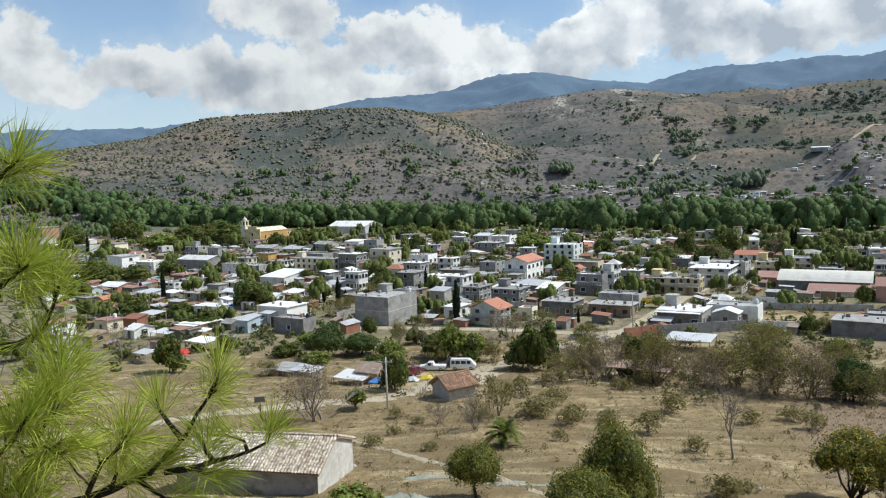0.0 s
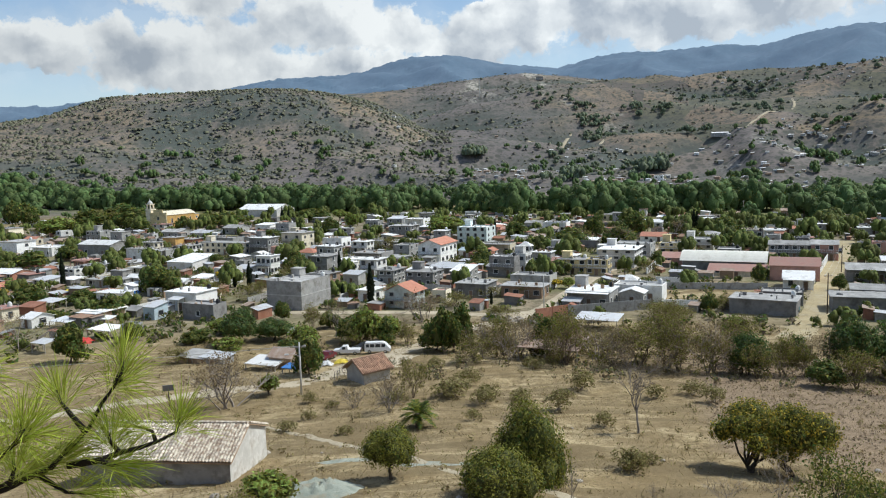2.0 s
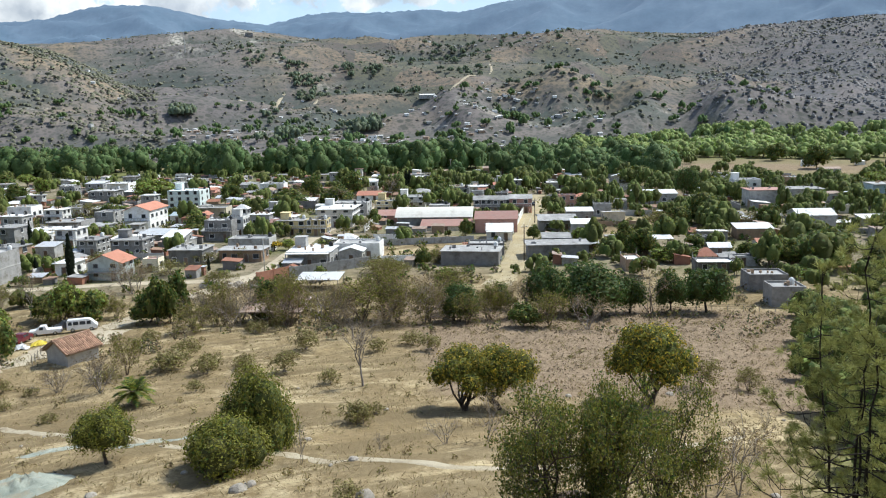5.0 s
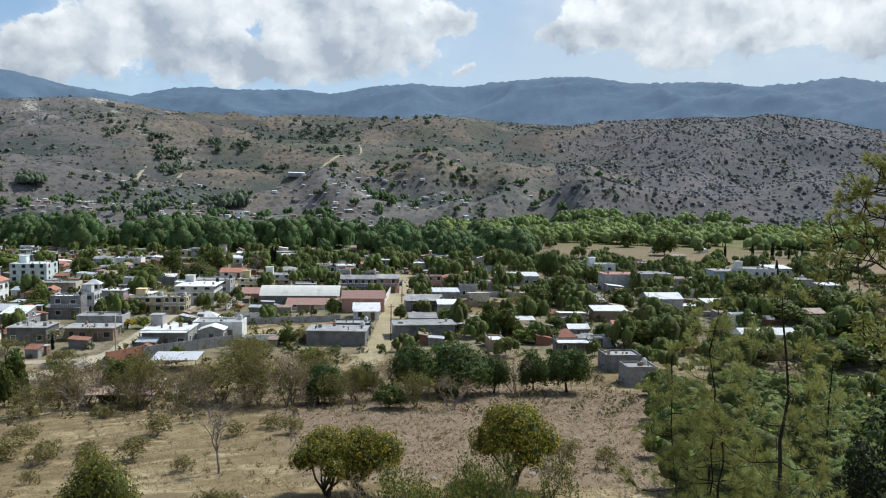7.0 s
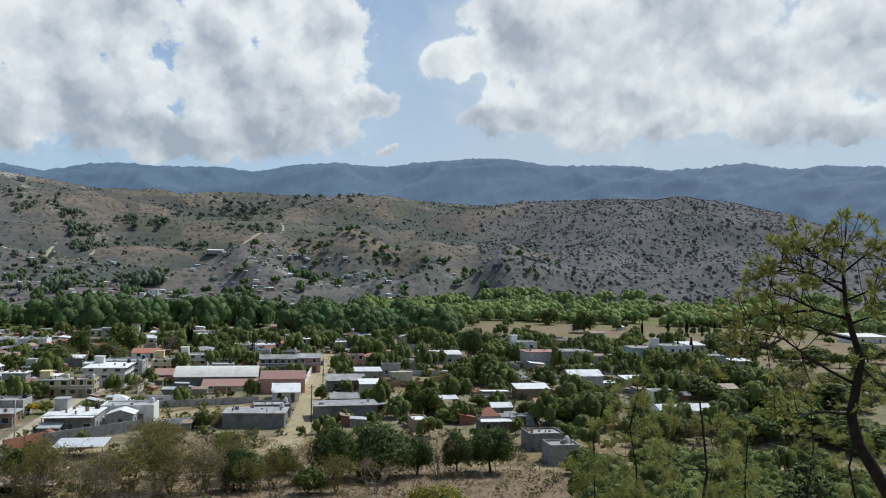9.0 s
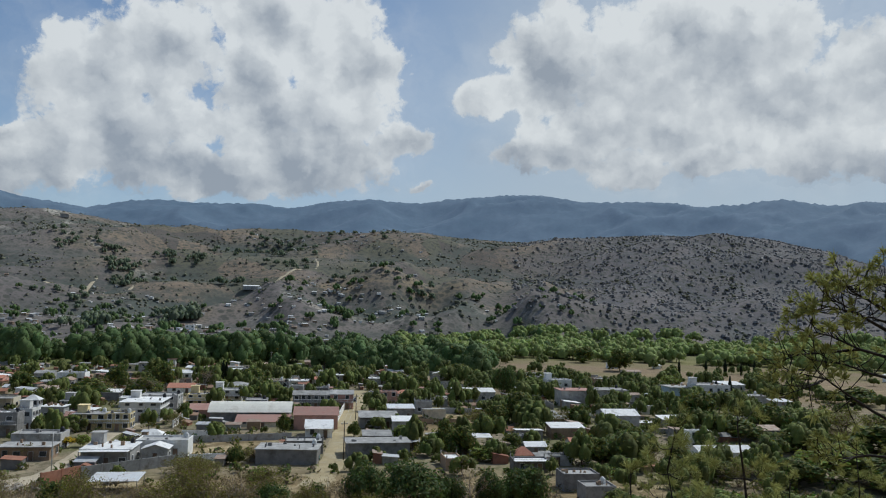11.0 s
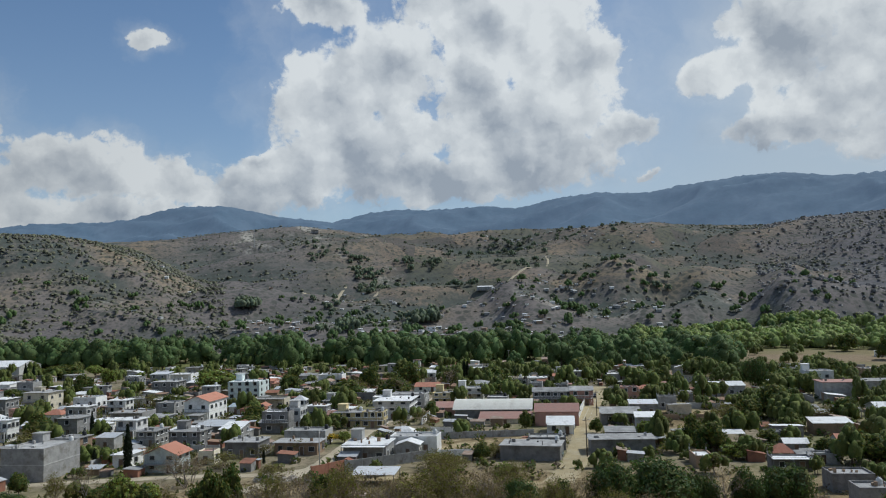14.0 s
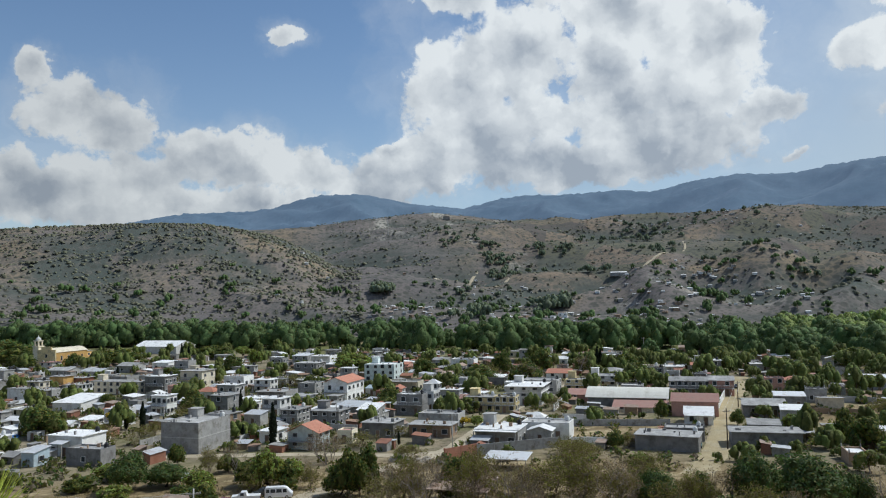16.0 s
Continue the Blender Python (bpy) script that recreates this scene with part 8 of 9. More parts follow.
heap("green_mound", -3.6, 56.5, 3.4, 2.6, 0.5, GREENSAND, "heap of pale green gravel below the hut", "gravel", 1)
heap("green_mound", 6.0, 63.5, 4.0, 0.8, 0.06, GREENSAND, "spread strip of pale green gravel under a small tree", "gravel", 2)
heap("green_mound", -1.0, 66.5, 3.6, 1.0, 0.15, GREENSAND, "spread strip of pale green gravel under a small tree", "gravel", 3)
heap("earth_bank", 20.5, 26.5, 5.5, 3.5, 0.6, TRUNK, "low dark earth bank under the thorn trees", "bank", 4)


def rock(x, y, s, seed):
    rng = np.random.default_rng(seed)
    bm = bmesh.new()
    bmesh.ops.create_icosphere(bm, subdivisions=2, radius=1)
    for v in bm.verts:
        v.co *= 1 + 0.22 * noise.noise(v.co * 1.6 + Vector((seed, 0, 0)))
        v.co.z *= 0.6
    me = bpy.data.meshes.new("rock")
    bm.to_mesh(me)
    bm.free()
    me.materials.append(ROCK)
    ob = new("rock", me)
    ob.matrix_basis = pose(x, y, float(land(x, y)) + 0.1 * s, 0, 0, rng.uniform(0, 360)) @ Matrix.Scale(s, 4)
    return tagged(ob, "pale weathered rock lying on the dry field", "rock", "rocks of the field")


rng = np.random.default_rng(77)
for i in range(46):
    a, r = rng.uniform(-16, 52), rng.uniform(36, 82)
    rock(r * math.sin(radians(a)), r * math.cos(radians(a)), rng.uniform(0.12, 0.42), i)
rock(8.2, 44.6, 0.6, 101), rock(9.0, 44.9, 0.4, 102), rock(13.8, 38.2, 0.55, 103)


branch = new("fallen_branch", Shape().tube([(7.9, 38.0, float(land(7.9, 38.0)) + 0.08), (8.6, 39.2, float(land(8.6, 39.2)) + 0.25), (9.6, 40.4, float(land(9.6, 40.4)) + 0.3)], [0.06, 0.055, 0.035], 7).mesh("fallen_branch", CONCPOLE, True))
tagged(branch, "pale bare fallen branch lying against rocks", "branch")

# ---- poles and cables ----
def utility_pole(x, y, h, mat=CONCPOLE, arm=True, label="", yaw=0, r=0.15):
    ob = thing("utility_pole", x, y, float(land(x, y)), yaw, label or "tall pale concrete utility pole beside the road", "pole")
    part("pole", Shape().tube([(0, 0, -0.6), (0, 0, h * 0.5), (0, 0, h)], [r, r * 0.85, r * 0.65], 10).mesh("pole", mat, True), ob)
    if arm:
        part("crossarm", Shape().box(-0.9, -0.06, h - 0.75, 0.9, 0.06, h - 0.6).mesh("crossarm", WOODPOLE), ob)
        for px in (-0.8, 0.0, 0.8):
            part("insulator", Shape().tube([(px, 0, h - 0.6), (px, 0, h - 0.5), (px, 0, h - 0.4)], [0.05, 0.07, 0.03], 8).mesh("insulator", TANKWHITE), ob)
    return ob


lamp = utility_pole(-8.8, 108.3, 7.4)
part("lamp_arm", Shape().tube([(0, 0, 5.4), (-0.8, 0.1, 5.8), (-1.6, 0.2, 5.75)], [0.04, 0.035, 0.03], 6).mesh("lamp_arm", CONCPOLE), lamp)
part("lamp_head", Shape().bevel_box(-2.1, 0.05, 5.62, -1.5, 0.35, 5.8, 0.05).mesh("lamp_head", TANKWHITE), lamp)
utility_pole(101.5, 161.0, 9.1, DARKPOLE, True, "dark wooden utility pole beside the straw-coloured road")
utility_pole(140.1, 215.7, 8.0, DARKPOLE, True, "dark wooden utility pole beside the straw-coloured road")
utility_pole(192.1, 157.5, 6.6, CONCPOLE, False)
utility_pole(43.4, 183.3, 8.0, CONCPOLE, True)
utility_pole(213.3, 419.5, 9.0, WOODPOLE, True, "far wooden utility pole before the river trees")
utility_pole(-67.2, 148.4, 4.9, WOODPOLE, False, "leaning grey wooden post on the dry field", r=0.11)
utility_pole(-63.1, 142.6, 2.5, WOODPOLE, False, "short grey wooden post on the dry field", r=0.11)
utility_pole(-70, 132, 2.6, WOODPOLE, False, "short grey wooden post on the dry field", r=0.11)
utility_pole(-120, 122, 7.4)


def cable(x0, y0, z0, x1, y1, z1, sag=0.8, r=0.022):
    pts = [(x0 + (x1 - x0) * i / 16, y0 + (y1 - y0) * i / 16, z0 + (z1 - z0) * i / 16 - sag * 4 * (i / 16) * (1 - i / 16)) for i in range(17)]
    ob = new("cable", Shape().tube(pts, [r] * 17, 4).mesh("cable", CONCPOLE))
    return tagged(ob, "thin sagging power cable between two poles", "cable")


for off in (-0.8, 0.8):
    cable(-8.8 + off, 108.3, float(land(-8.8, 108.3)) + 6.9, -120 + off, 122, float(land(-120, 122)) + 6.9)
    cable(101.5 + off, 161, 8.4, 140.1 + off, 215.7, 7.3, 0.5)

# ---- sign and fences ----
board = thing("sign", -26.4, 107.5, float(land(-26.4, 107.5)), 10, "small dark signboard on a single post by the dirt street", "sign")
part("post", Shape().tube([(0, 0, -0.4), (0, 0, 2.4)], [0.06, 0.06], 8).mesh("post", DARKPOLE), board)
part("panel", Shape().bevel_box(-0.75, -0.03, 2.2, 0.75, 0.05, 3.0, 0.01).mesh("panel", DARKGREY), board)


def fence(points, spacing=2.6, h=1.2, label="rough fence of grey wooden posts and wire along the field edge"):
    x0, y0 = points[0]
    ob = thing("fence", x0, y0, float(land(x0, y0)), 0, label, "fence")
    posts = []
    for (ax, ay), (bx, by) in zip(points[:-1], points[1:]):
        n = max(int(math.hypot(bx - ax, by - ay) / spacing), 1)
        posts += [(ax + (bx - ax) * i / n, ay + (by - ay) * i / n) for i in range(n)]
    data = cached(("fpost", h), lambda: Shape().tube([(0, 0, -0.3), (0.03, 0, h * 0.6), (0, 0.02, h)], [0.07, 0.06, 0.05], 6).mesh("post", WOODPOLE))
    base = float(land(x0, y0))
    tops = []
    for px, py in posts:
        z = float(land(px, py)) - base
        part("post", data, ob, at=pose(px - x0, py - y0, z, 0, 0, px * 37 % 360))
        tops.append((px - x0, py - y0, z))
    for k in (0.45, 0.75, 1.02):
        part("wire", Shape().tube([(px, py, z + h * k) for px, py, z in tops], [0.012] * len(tops), 3, cap=False).mesh("wire", WIRE), ob)
    return ob


fence([(16, 130), (30, 127), (45, 122), (60, 116), (78, 110), (98, 100), (112, 92)])
fence([(-4.5, 118), (-3.5, 124), (-1, 129)], 1.8, 1.3, "short dark post fence beside the small hut")


# ---- vehicles ----
def wheel(parent, x, y, r, w):
    tyre = part("wheel", cached(("tyre", r), lambda: Shape().tube([(0, -w / 2, 0), (0, -w / 2 + 0.03, 0), (0, w / 2 - 0.03, 0), (0, w / 2, 0)], [r * 0.86, r, r, r * 0.86], 18).mesh("wheel", TYRE, True)), parent, at=pose(x, y, r))
    part("rim", cached(("rim", r), lambda: Shape().tube([(0, -w / 2 - 0.012, 0), (0, w / 2 + 0.012, 0)], [r * 0.58, r * 0.58], 14).mesh("rim", CHROME)), tyre)


def vehicle(name, x, y, yaw, length, width, side, paint, label, panes, pickup=False):
    """side: outline of the body from front to back, as shares of the length and metres up; panes: side windows as x0, x1, z0, z1."""
    ob = thing(name, x, y, float(land(x, y)) + 0.08, yaw, label, "car" if name != "van" else "van")
    L, Wd = length, width / 2
    s = Shape()
    v = []
    for e, inset in ((-1, 0), (1, 0)):
        for k, z in side:
            tuck = 0.14 * max(z - 0.95, 0) / 0.8
            v.append((L * (k - 0.5), e * (Wd - tuck), z))
    n = len(side)
    f = [tuple(range(n - 1, -1, -1)), tuple(range(n, 2 * n))] + [(i, (i + 1) % n, n + (i + 1) % n, n + i) for i in range(n)]
    s.add(v, f)
    me = s.mesh("body", paint)
    bm = bmesh.new()
    bm.from_mesh(me)
    bmesh.ops.recalc_face_normals(bm, faces=bm.faces)
    bmesh.ops.bevel(bm, geom=list(bm.edges), offset=0.05, segments=2, affect="EDGES", clamp_overlap=True)
    bm.to_mesh(me)
    bm.free()
    part("body", me, ob)
    for x0, x1, z0, z1 in panes:
        for e in (-1, 1):
            t0, t1 = 0.14 * max(z0 - 0.95, 0) / 0.8, 0.14 * max(z1 - 0.95, 0) / 0.8
            w = [(x0, e * (Wd - t0 + 0.012), z0), (x1, e * (Wd - t0 + 0.012), z0), (x1 - 0.04, e * (Wd - t1 + 0.012), z1), (x0 + 0.04, e * (Wd - t1 + 0.012), z1)]
            w += [(p[0], p[1] - e * 0.05, p[2]) for p in w]
            part("side_window", Shape().add(w, [(0, 1, 2, 3), (7, 6, 5, 4), (0, 4, 5, 1), (1, 5, 6, 2), (2, 6, 7, 3), (3, 7, 4, 0)]).mesh("side_window", GLASS), ob)
    for nm, ex, mat in (("headlight", -1, TANKWHITE), ("tail_light", 1, TAILRED)):
        for e in (-1, 1):
            cx = ex * (L / 2 - 0.02)
            part(nm, Shape().bevel_box(min(cx, cx + ex * 0.04), e * (Wd - 0.28) - 0.14, 0.68, max(cx, cx + ex * 0.04), e * (Wd - 0.28) + 0.14, 0.88, 0.015).mesh(nm, mat), ob)
    for nm, ex in (("bumper", -1), ("bumper", 1)):
        part(nm, Shape().bevel_box(ex * L / 2 - 0.06, -Wd + 0.08, 0.34, ex * L / 2 + 0.06, Wd - 0.08, 0.54, 0.02).mesh("bumper", TANKBLACK), ob)
    for kx in (-0.31, 0.31):
        for e in (-1, 1):
            wheel(ob, kx * L, e * (Wd - 0.12), 0.34, 0.24)
    return ob


VAN_SIDE = [(0.0, 0.35), (0.0, 0.95), (0.06, 1.15), (0.2, 1.85), (0.3, 2.02), (0.96, 2.0), (1.0, 1.8), (1.0, 0.35)]
PICKUP_SIDE = [(0.0, 0.35), (0.0, 0.9), (0.22, 1.02), (0.34, 1.6), (0.52, 1.62), (0.56, 1.02), (1.0, 1.0), (1.0, 0.35)]
CAR_SIDE = [(0.0, 0.3), (0.0, 0.75), (0.26, 0.92), (0.4, 1.42), (0.7, 1.43), (0.88, 0.98), (1.0, 0.9), (1.0, 0.3)]
vehicle("van", 2.6, 143.2, 172, 4.7, 1.75, VAN_SIDE, CARWHITE, "white passenger van parked on the bare earth lot", [(-1.45, -0.75, 1.15, 1.72), (-0.6, 0.35, 1.15, 1.72), (0.5, 1.35, 1.15, 1.72), (1.5, 2.1, 1.15, 1.7)])
vehicle("pickup_truck", -3.0, 144.0, -8, 4.9, 1.75, PICKUP_SIDE, CARWHITE, "white pickup truck with dark load bed parked on the lot", [(-0.85, -0.2, 1.05, 1.5)])
vehicle("car", 0.2, 147.5, 15, 4.2, 1.7, CAR_SIDE, CARDARK, "dark saloon car parked among shrubs", [(-0.55, 0.1, 0.95, 1.33), (0.2, 0.85, 0.95, 1.33)])
vehicle("car", -6.5, 138.5, 60, 4.2, 1.7, CAR_SIDE, CARRED, "maroon saloon car parked beside the sheet roofs", [(-0.55, 0.1, 0.95, 1.33), (0.2, 0.85, 0.95, 1.33)])
vehicle("car", 96.5, 165.0, 58, 4.2, 1.7, CAR_SIDE, CARTEAL, "grey-green hatchback parked beside the straw-coloured road", [(-0.55, 0.1, 0.95, 1.33), (0.2, 0.85, 0.95, 1.33)])
vehicle("car", 166, 257, 58, 4.2, 1.7, CAR_SIDE, CARDARK, "dark car at the far end of the road", [(-0.55, 0.1, 0.95, 1.33), (0.2, 0.85, 0.95, 1.33)])
vehicle("car", 74, 233, -30, 4.2, 1.7, CAR_SIDE, CARWHITE, "white car on the dirt street", [(-0.55, 0.1, 0.95, 1.33), (0.2, 0.85, 0.95, 1.33)])


def sheet_pile(x, y, w, d, mat, label, seed):
    """A crumpled sheet thrown over a low pile."""
    rng = np.random.default_rng(seed)
    n = 9
    v = []
    for i in range(n):
        for j in range(n):
            u, q = i / (n - 1) - 0.5, j / (n - 1) - 0.5
            px, py = x + w * u + rng.normal() * 0.05, y + d * q + rng.normal() * 0.05
            v.append((px, py, float(land(px, py)) + max(0.9 * (1 - 3.2 * (u * u + q * q)) + 0.12 * rng.normal(), 0.03)))
    f = [(i * n + j, (i + 1) * n + j, (i + 1) * n + j + 1, i * n + j + 1) for i in range(n - 1) for j in range(n - 1)]
    return tagged(new("tarpaulin", mesh_of("tarpaulin", v, f, mat)), label, "tarpaulin")


sheet_pile(-3.9, 132.7, 2.6, 1.8, YELLOWTARP, "crumpled yellow sheet over a pile on the lot", 1)
sheet_pile(-6.3, 131.5, 2.2, 1.6, WHITETARP, "crumpled white sheet over a pile on the lot", 2)
sheet_pile(-59.0, 171.0, 5.0, 4.0, REDTARP, "red sheet spread over a stall between the sheds", 3)
sheet_pile(-92.0, 178.0, 3.2, 2.6, BLUETARP, "blue sheet hung between the sheds", 4)
sheet_pile(-81.0, 240.0, 7.0, 3.0, REDTARP, "red sheet over a lorry load", 5)
sheet_pile(-87.0, 243.0, 4.0, 3.0, YELLOWTARP, "yellow sheet over a lorry load", 6)
sheet_pile(-66.0, 236.0, 4.0, 4.0, BLUETARP, "blue sheet over stacked goods", 7)
for i in range(9):
    sheet_pile(28 + 2.2 * (i % 5), 172 + 2.0 * (i // 5) - 1.1 * (i % 5), 2.4, 2.0, ROCK, "heap of pale rubble beside the street", 20 + i)


# ---- church ----
def church(x, y, yaw=-31):
    ob = thing("church", x, y, float(land(x, y)), yaw, "ochre church with a pale bell tower and small dome", "church")
    part("nave", Shape().box(-6, -9, -1, 6, 14, 9).mesh("nave", OCHRE), ob)
    part("roof", pitched(12, 23, 9, 2.2, 0.3, "arch", "y").mesh("roof", CREAM), ob).matrix_basis = pose(0, 2.5, 0)
    t = Shape().box(-9.5, -9.5, -1, -5.6, -5.6, 12).box(-9.8, -9.8, 12, -5.3, -5.3, 12.5)
    tower = part("tower", t.mesh("tower", CREAM), ob)
    part("belfry", Shape().box(-9.1, -9.1, 12.5, -8.4, -8.4, 15).box(-6.7, -9.1, 12.5, -6.0, -8.4, 15).box(-9.1, -6.7, 12.5, -8.4, -6.0, 15).box(-6.7, -6.7, 12.5, -6.0, -6.0, 15).box(-9.3, -9.3, 15, -5.8, -5.8, 15.5).mesh("belfry", CREAM), tower)
    part("dome", Shape().tube([(-7.55, -7.55, 15.5), (-7.55, -7.55, 16.3), (-7.55, -7.55, 17.0), (-7.55, -7.55, 17.4), (-7.55, -7.55, 18.4)], [1.5, 1.35, 0.85, 0.25, 0.04], 12).mesh("dome", WHITE, True), tower)
    part("gable_front", Shape().box(-6.2, -9.6, -1, 6.2, -9, 10.5).box(-3.5, -9.6, 10.5, 3.5, -9, 12.2).mesh("gable_front", YELLOW), ob)
    door_leaf(ob, 2.4, 4.2, DOORWOOD, pose(0, -9.61, 0))
    window(ob, 1.4, 1.8, FRAMEWHITE, pose(0, -9.61, 6.2))
    for py in (-5, 0, 5, 10):
        window(ob, 1.0, 2.4, FRAMEWHITE, pose(6.002, py, 4.5, 0, 0, 90))


church(-110, 480)
for px, py, ph in ((-121, 462, 8.5), (-98, 459, 9.5), (-112, 458, 5.5), (-86, 470, 10.0), (-130, 470, 9.0)):
    plant("garden", px, py, ph, ph * 1.15)


# ---- pines and junipers on the hillside ----
def young_pine(x, y, h, wide=1.0, leaders=1, bare=0.22):
    """A pine of one or several crooked stems with upswept limbs that end in round needle brushes."""
    rng = np.random.default_rng(int(abs(x * 13 + y * 7) * 10))
    ob = thing("pine", x, y, float(land(x, y)), 0, "young open-crowned pine with long yellow-green needles on the slope", "pine", "pines of the slope")
    for stem in range(leaders):
        top = h * (1 - 0.13 * stem)
        bend = rng.normal(size=2) * 0.4 + (np.array((math.cos(2.1 * stem), math.sin(2.1 * stem))) * 0.9 if leaders > 1 else 0)
        trunk = [Vector((bend[0] * k * (1.3 - 0.5 * k) + 0.09 * rng.normal() * k, bend[1] * k * (1.3 - 0.5 * k) + 0.09 * rng.normal() * k, -0.4 + (top + 0.4) * k)) for k in np.linspace(0, 1, 11)]
        limbs, z = [], top * bare
        while z < top * 0.97:
            k = (z + 0.4) / (top + 0.4) * 10
            i = min(int(k), 9)
            p = trunk[i].lerp(trunk[i + 1], k - i)
            reach = wide * (2.6 * (1 - z / top) ** 0.75 + 0.4)
            a0 = rng.uniform(0, 6.28)
            for j in range(3):
                a = a0 + 2.094 * j + rng.uniform(-0.6, 0.6)
                ln = reach * rng.uniform(0.5, 1.25)
                d, side = Vector((math.cos(a), math.sin(a), 0)), Vector((-math.sin(a), math.cos(a), 0)) * rng.normal() * 0.12
                limbs.append(([p, p + (d + side) * ln * 0.4 + Vector((0, 0, -0.06 * ln)), p + (d - side) * ln * 0.75 + Vector((0, 0, 0.06 * ln)), p + d * ln + Vector((0, 0, 0.36 * ln))], 0.022 * (0.5 + reach / 3)))
            z += top * rng.uniform(0.05, 0.11)
        limbs.append(([trunk[-2], trunk[-1], trunk[-1] + Vector((0, 0, 0.35))], 0.03))
        needle_tree(ob, trunk, (0.065 + 0.004 * h) / math.sqrt(leaders), limbs, rng, needle=0.27, per=62, width=0.0068, mats=[NEEDLE_DARK], twigs=4, sub=0.7)
    return ob


def juniper(x, y, h):
    rng = np.random.default_rng(int(abs(x * 11) * 10))
    ob = thing("juniper", x, y, float(land(x, y)), 0, "dark dense cone-shaped juniper on the slope", "juniper")
    s = Shape().tube([(0, 0, -0.4), (0, 0, h * 0.4), (0.05, 0, h * 0.95)], [0.14, 0.1, 0.02], 7)
    part("trunk", s.mesh("trunk", DARKBARK, True), ob)
    lobes = []
    for i in range(26):
        k = i / 26
        a = 2.4 * i
        rr = h * 0.2 * (1 - k) ** 0.8
        lobes.append((rr * math.cos(a), rr * math.sin(a), h * (0.1 + 0.85 * k), h * (0.13 * (1 - k) + 0.03), h * (0.13 * (1 - k) + 0.03), h * 0.085))
    part("crown", leaf_mesh("crown", leaf_cloud(lobes, 9000, 0.085, rng), [LEAF_BLACK, LEAF_DARK], (0.9, 0.1), rng), ob)
    return ob



# ---- the pine beside the lookout ----
PINE_LIMBS = [
    ([(-2.33, 3.61, 35.08), (-2.12, 3.69, 35.27), (-1.99, 3.68, 35.31), (-1.89, 3.65, 35.37), (-1.82, 3.62, 35.48), (-1.76, 3.57, 35.58)], 0.022),
    ([(-2.38, 3.65, 34.88), (-2.03, 3.78, 35.02), (-1.92, 3.74, 35.08), (-1.83, 3.68, 35.15), (-1.76, 3.62, 35.23)], 0.018),
    ([(-2.23, 3.67, 35.81), (-2.09, 3.64, 36.04), (-1.98, 3.59, 36.10), (-1.88, 3.53, 36.15)], 0.020),
    ([(-2.27, 3.61, 35.45), (-2.09, 3.58, 35.55), (-1.94, 3.51, 35.63), (-1.82, 3.43, 35.69)], 0.020),
    ([(-2.23, 3.44, 34.71), (-2.01, 3.42, 34.85), (-1.89, 3.33, 34.94), (-1.77, 3.23, 35.07)], 0.020),
    ([(-2.13, 3.33, 34.57), (-1.91, 3.40, 34.74), (-1.78, 3.40, 34.86), (-1.69, 3.35, 34.93)], 0.020),
    ([(-1.95, 3.49, 34.71), (-1.88, 3.46, 34.87), (-1.78, 3.45, 35.03), (-1.72, 3.39, 35.12)], 0.016),
    ([(-1.99, 3.63, 34.51), (-1.75, 3.65, 34.55), (-1.66, 3.64, 34.72), (-1.57, 3.59, 34.79), (-1.49, 3.54, 34.88)], 0.018),
    ([(-2.11, 3.29, 34.46), (-1.88, 3.28, 34.56), (-1.81, 3.22, 34.75)], 0.018),
]
PINE_LOW_LIMBS = [
    ([(-2.06, 3.74, 34.30), (-1.86, 3.87, 34.45), (-1.74, 3.90, 34.48), (-1.62, 3.93, 34.53), (-1.56, 3.93, 34.55), (-1.45, 3.97, 34.65), (-1.37, 3.98, 34.73), (-1.31, 4.00, 34.84), (-1.24, 4.01, 34.93), (-1.20, 4.00, 34.96)], 0.022),
    ([(-1.23, 3.98, 34.94), (-1.20, 4.01, 35.01), (-1.20, 4.03, 35.09)], 0.018),
    ([(-1.36, 3.88, 34.75), (-1.42, 3.89, 34.83), (-1.46, 3.89, 34.89), (-1.48, 3.90, 34.95)], 0.016),
    ([(-1.46, 3.90, 34.57), (-1.31, 3.92, 34.58), (-1.22, 3.92, 34.61), (-1.12, 3.92, 34.63), (-1.02, 3.92, 34.66), (-0.94, 3.92, 34.70), (-0.91, 3.91, 34.78)], 0.020),
    ([(-1.21, 3.89, 34.63), (-1.25, 3.90, 34.68), (-1.26, 3.91, 34.73)], 0.014),
    ([(-1.29, 3.86, 34.60), (-1.24, 3.86, 34.57), (-1.20, 3.87, 34.57)], 0.014),
    ([(-1.53, 3.87, 34.57), (-1.49, 3.90, 34.61), (-1.46, 3.92, 34.63)], 0.016),
    ([(-1.69, 3.79, 34.53), (-1.67, 3.82, 34.60), (-1.68, 3.83, 34.64)], 0.014),
    ([(-1.84, 3.82, 34.48), (-1.77, 3.86, 34.50), (-1.64, 3.94, 34.56)], 0.014),
    ([(-1.07, 4.04, 34.61), (-1.09, 4.05, 34.67), (-1.18, 4.04, 34.71)], 0.014),
    ([(-1.62, 3.93, 34.53), (-1.49, 3.94, 34.42), (-1.38, 3.97, 34.39)], 0.014),
]
LEANING_TRUNK = [(16.77, 5.11, 30.09), (16.72, 5.51, 31.38), (16.56, 5.96, 32.24), (16.55, 6.30, 32.76), (16.59, 6.45, 33.30), (16.69, 6.39, 33.88), (16.77, 6.33, 34.42), (16.76, 6.49, 34.91), (16.73, 6.61, 35.45), (16.73, 6.65, 35.97), (16.71, 6.68, 36.37)]
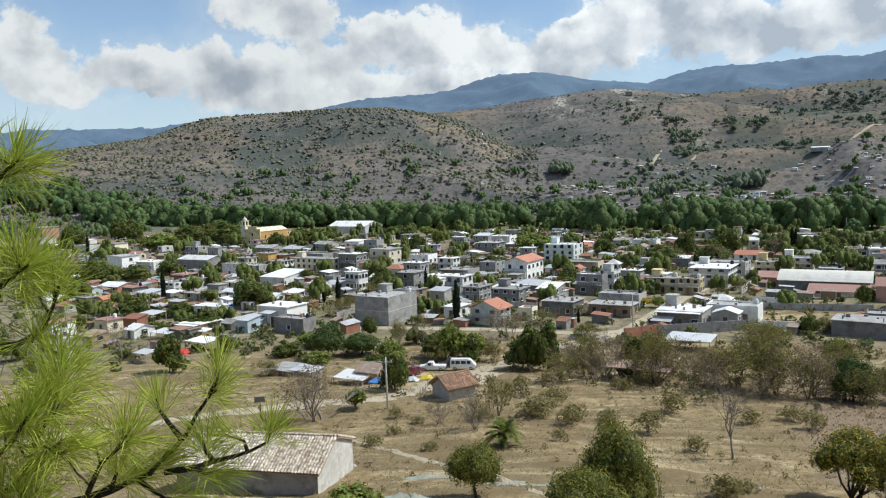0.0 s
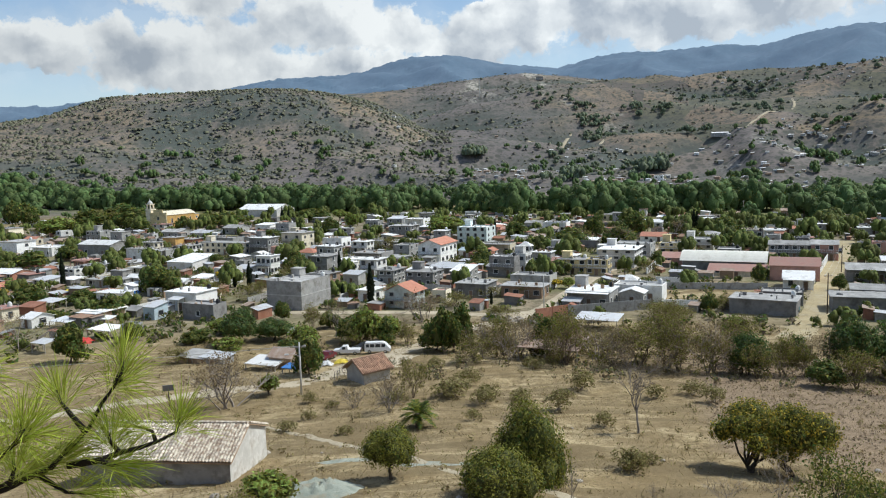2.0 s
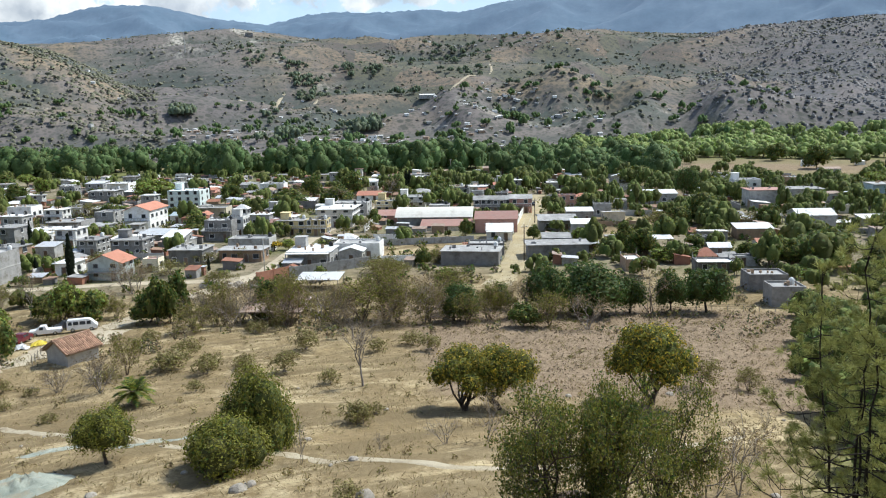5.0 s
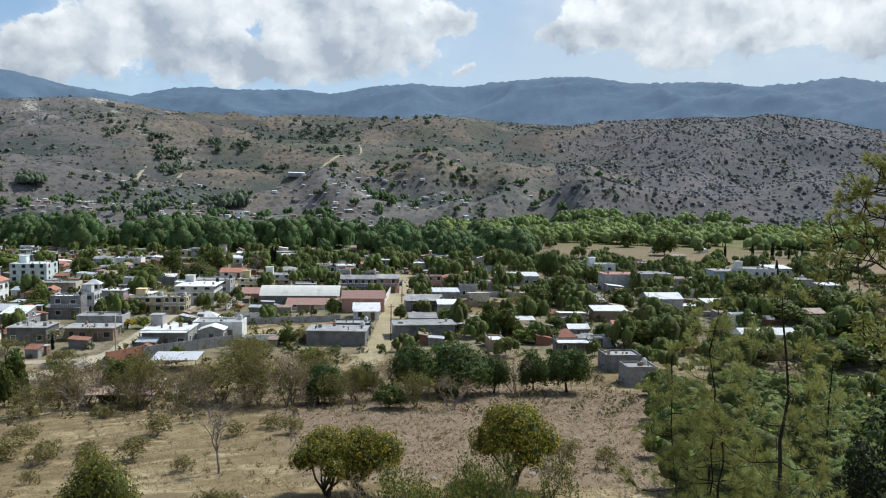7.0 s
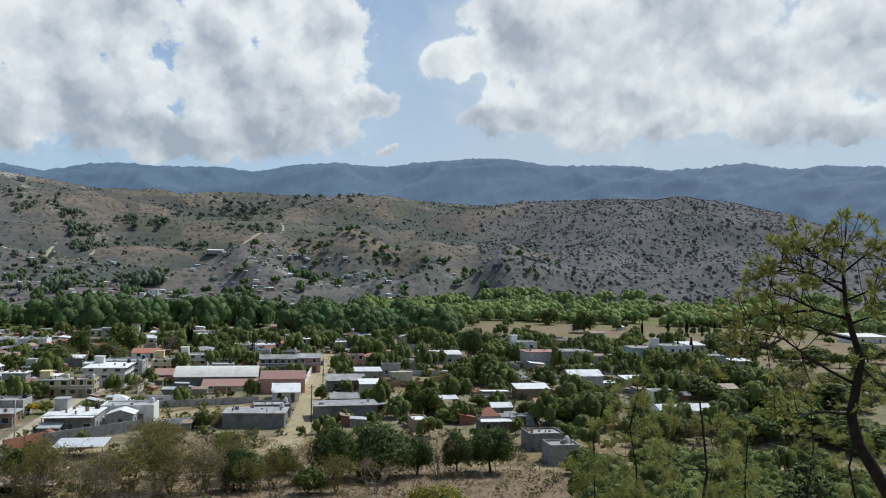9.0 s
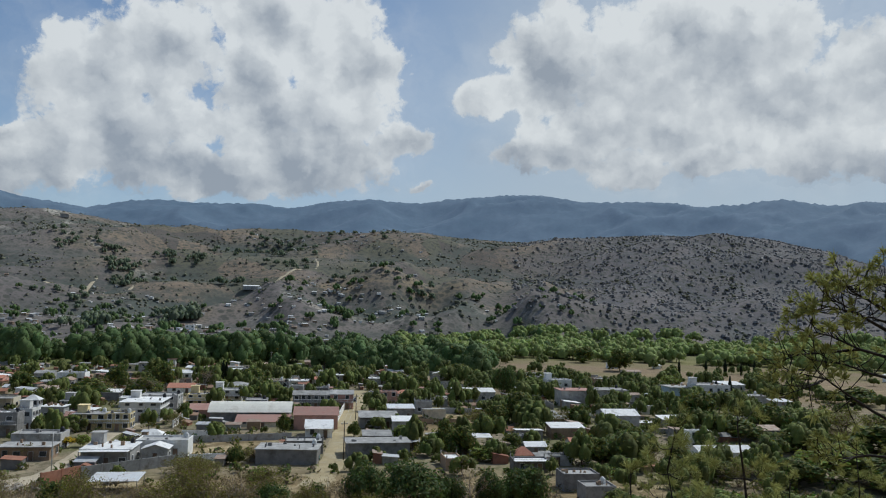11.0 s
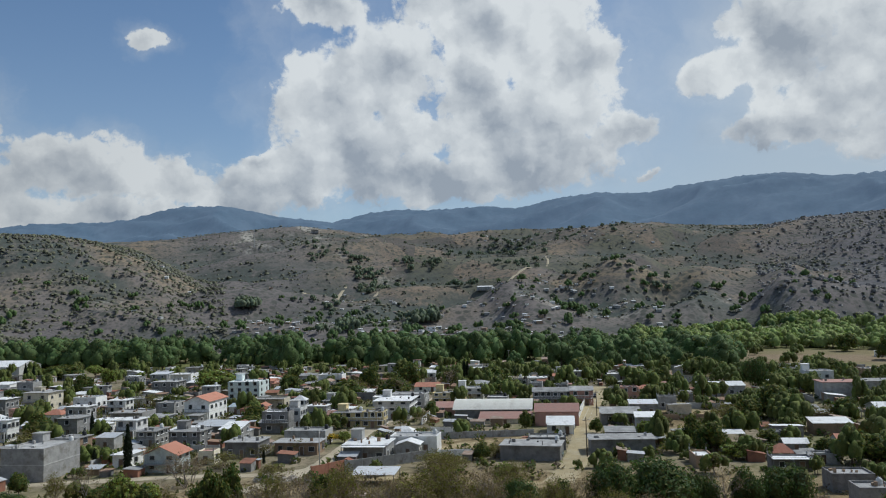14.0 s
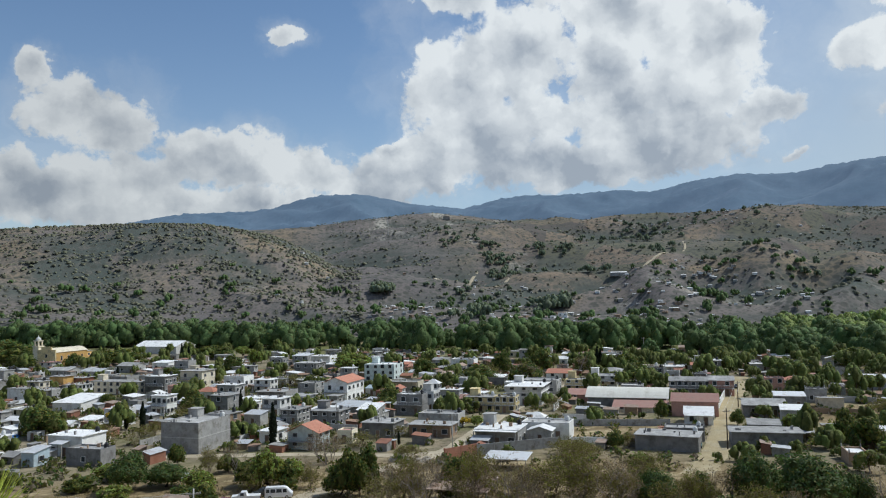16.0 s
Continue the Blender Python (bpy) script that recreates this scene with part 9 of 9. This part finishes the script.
LEANING_LIMBS = [
    ([(16.71, 6.36, 33.88), (16.44, 6.83, 34.17), (16.19, 7.23, 34.49), (15.97, 7.54, 34.77), (15.69, 7.89, 34.85), (15.48, 8.08, 34.84)], 0.035),
    ([(16.24, 7.67, 34.75), (15.86, 7.84, 34.59), (15.48, 8.01, 34.47)], 0.025),
    ([(16.74, 6.57, 35.20), (16.37, 7.05, 35.38), (16.01, 7.46, 35.63), (15.60, 7.92, 35.75)], 0.035),
    ([(16.52, 7.11, 35.37), (16.15, 7.52, 35.30), (15.72, 8.03, 35.22), (15.36, 8.33, 34.98)], 0.035),
    ([(16.73, 6.63, 35.73), (16.35, 7.11, 36.10), (16.01, 7.48, 36.21), (15.63, 7.86, 36.04)], 0.035),
    ([(16.51, 7.18, 36.10), (16.17, 7.32, 36.29), (15.85, 7.41, 36.34)], 0.025),
    ([(16.72, 6.67, 36.14), (16.43, 6.93, 36.38), (16.17, 7.10, 36.52), (15.97, 7.13, 36.66)], 0.035),
    ([(16.71, 6.68, 36.31), (16.48, 6.57, 36.59), (16.26, 6.43, 36.69)], 0.025),
    ([(16.72, 6.65, 36.14), (16.61, 6.24, 36.45), (16.45, 5.93, 36.60)], 0.025),
    ([(16.75, 6.53, 35.11), (16.70, 5.99, 35.32), (16.62, 5.46, 35.51)], 0.025),
    ([(16.74, 6.61, 35.57), (16.67, 6.09, 35.81), (16.59, 5.56, 36.04)], 0.025),
    ([(16.60, 6.43, 33.32), (16.25, 6.84, 33.35), (15.86, 7.28, 33.25), (15.55, 7.54, 33.26)], 0.035),
    ([(16.76, 6.35, 34.33), (16.60, 5.93, 33.95), (16.49, 5.48, 33.90)], 0.025),
    ([(16.77, 6.43, 34.78), (16.43, 6.84, 34.90), (16.08, 7.26, 35.09), (15.71, 7.66, 35.13)], 0.035),
    ([(16.78, 6.33, 34.45), (16.76, 5.69, 34.62), (16.68, 5.18, 34.88)], 0.025),
    ([(16.73, 6.65, 35.91), (16.38, 6.84, 36.02), (16.07, 6.93, 35.95)], 0.025),
]
young_pine(19.2, 13.5, 10.6, 0.85, 3)
young_pine(18.6, 10.6, 10.6, 0.85)
young_pine(18.4, 12.4, 7.2, 1.0)
young_pine(26.3, 13.6, 10.8, 0.90)
young_pine(31.5, 12.0, 14.2, 1.00)
young_pine(22.7, 7.6, 12.7, 1.00)
young_pine(32.7, 14.0, 13.3, 1.00)
juniper(24.3, 10.7, 10.5)
juniper(22.7, 10.8, 8.4)

lookout_pine = thing("pine", 0, 0, 0, 0, "pine with long bright yellow-green needles beside the lookout", "pine", "pines of the slope")
needle_tree(lookout_pine, [(-3.6, 3.3, 31.2), (-3.5, 3.35, 33.5), (-3.45, 3.4, 36.2), (-3.4, 3.45, 39.5)], 0.11, PINE_LIMBS, np.random.default_rng(3), needle=0.27, per=95, width=0.0024, mats=NEEDLE, twigs=4, sub=0.2)
needle_low = np.random.default_rng(8)
needle_tree(lookout_pine, [(-3.5, 3.3, 31.6), (-2.6, 3.6, 33.6), (-1.96, 4.05, 34.35)], 0.035, PINE_LOW_LIMBS, needle_low, needle=0.26, per=170, width=0.0021, mats=NEEDLE, twigs=0, sub=0.1)
leaning_pine = thing("pine", 0, 0, 0, 0, "leaning old pine with a crooked dark trunk and flat crown", "pine", "pines of the slope")
needle_tree(leaning_pine, LEANING_TRUNK, 0.15, LEANING_LIMBS, np.random.default_rng(4), needle=0.19, per=30, width=0.014, mats=[NEEDLE_DARK], twigs=14, sub=0.8)
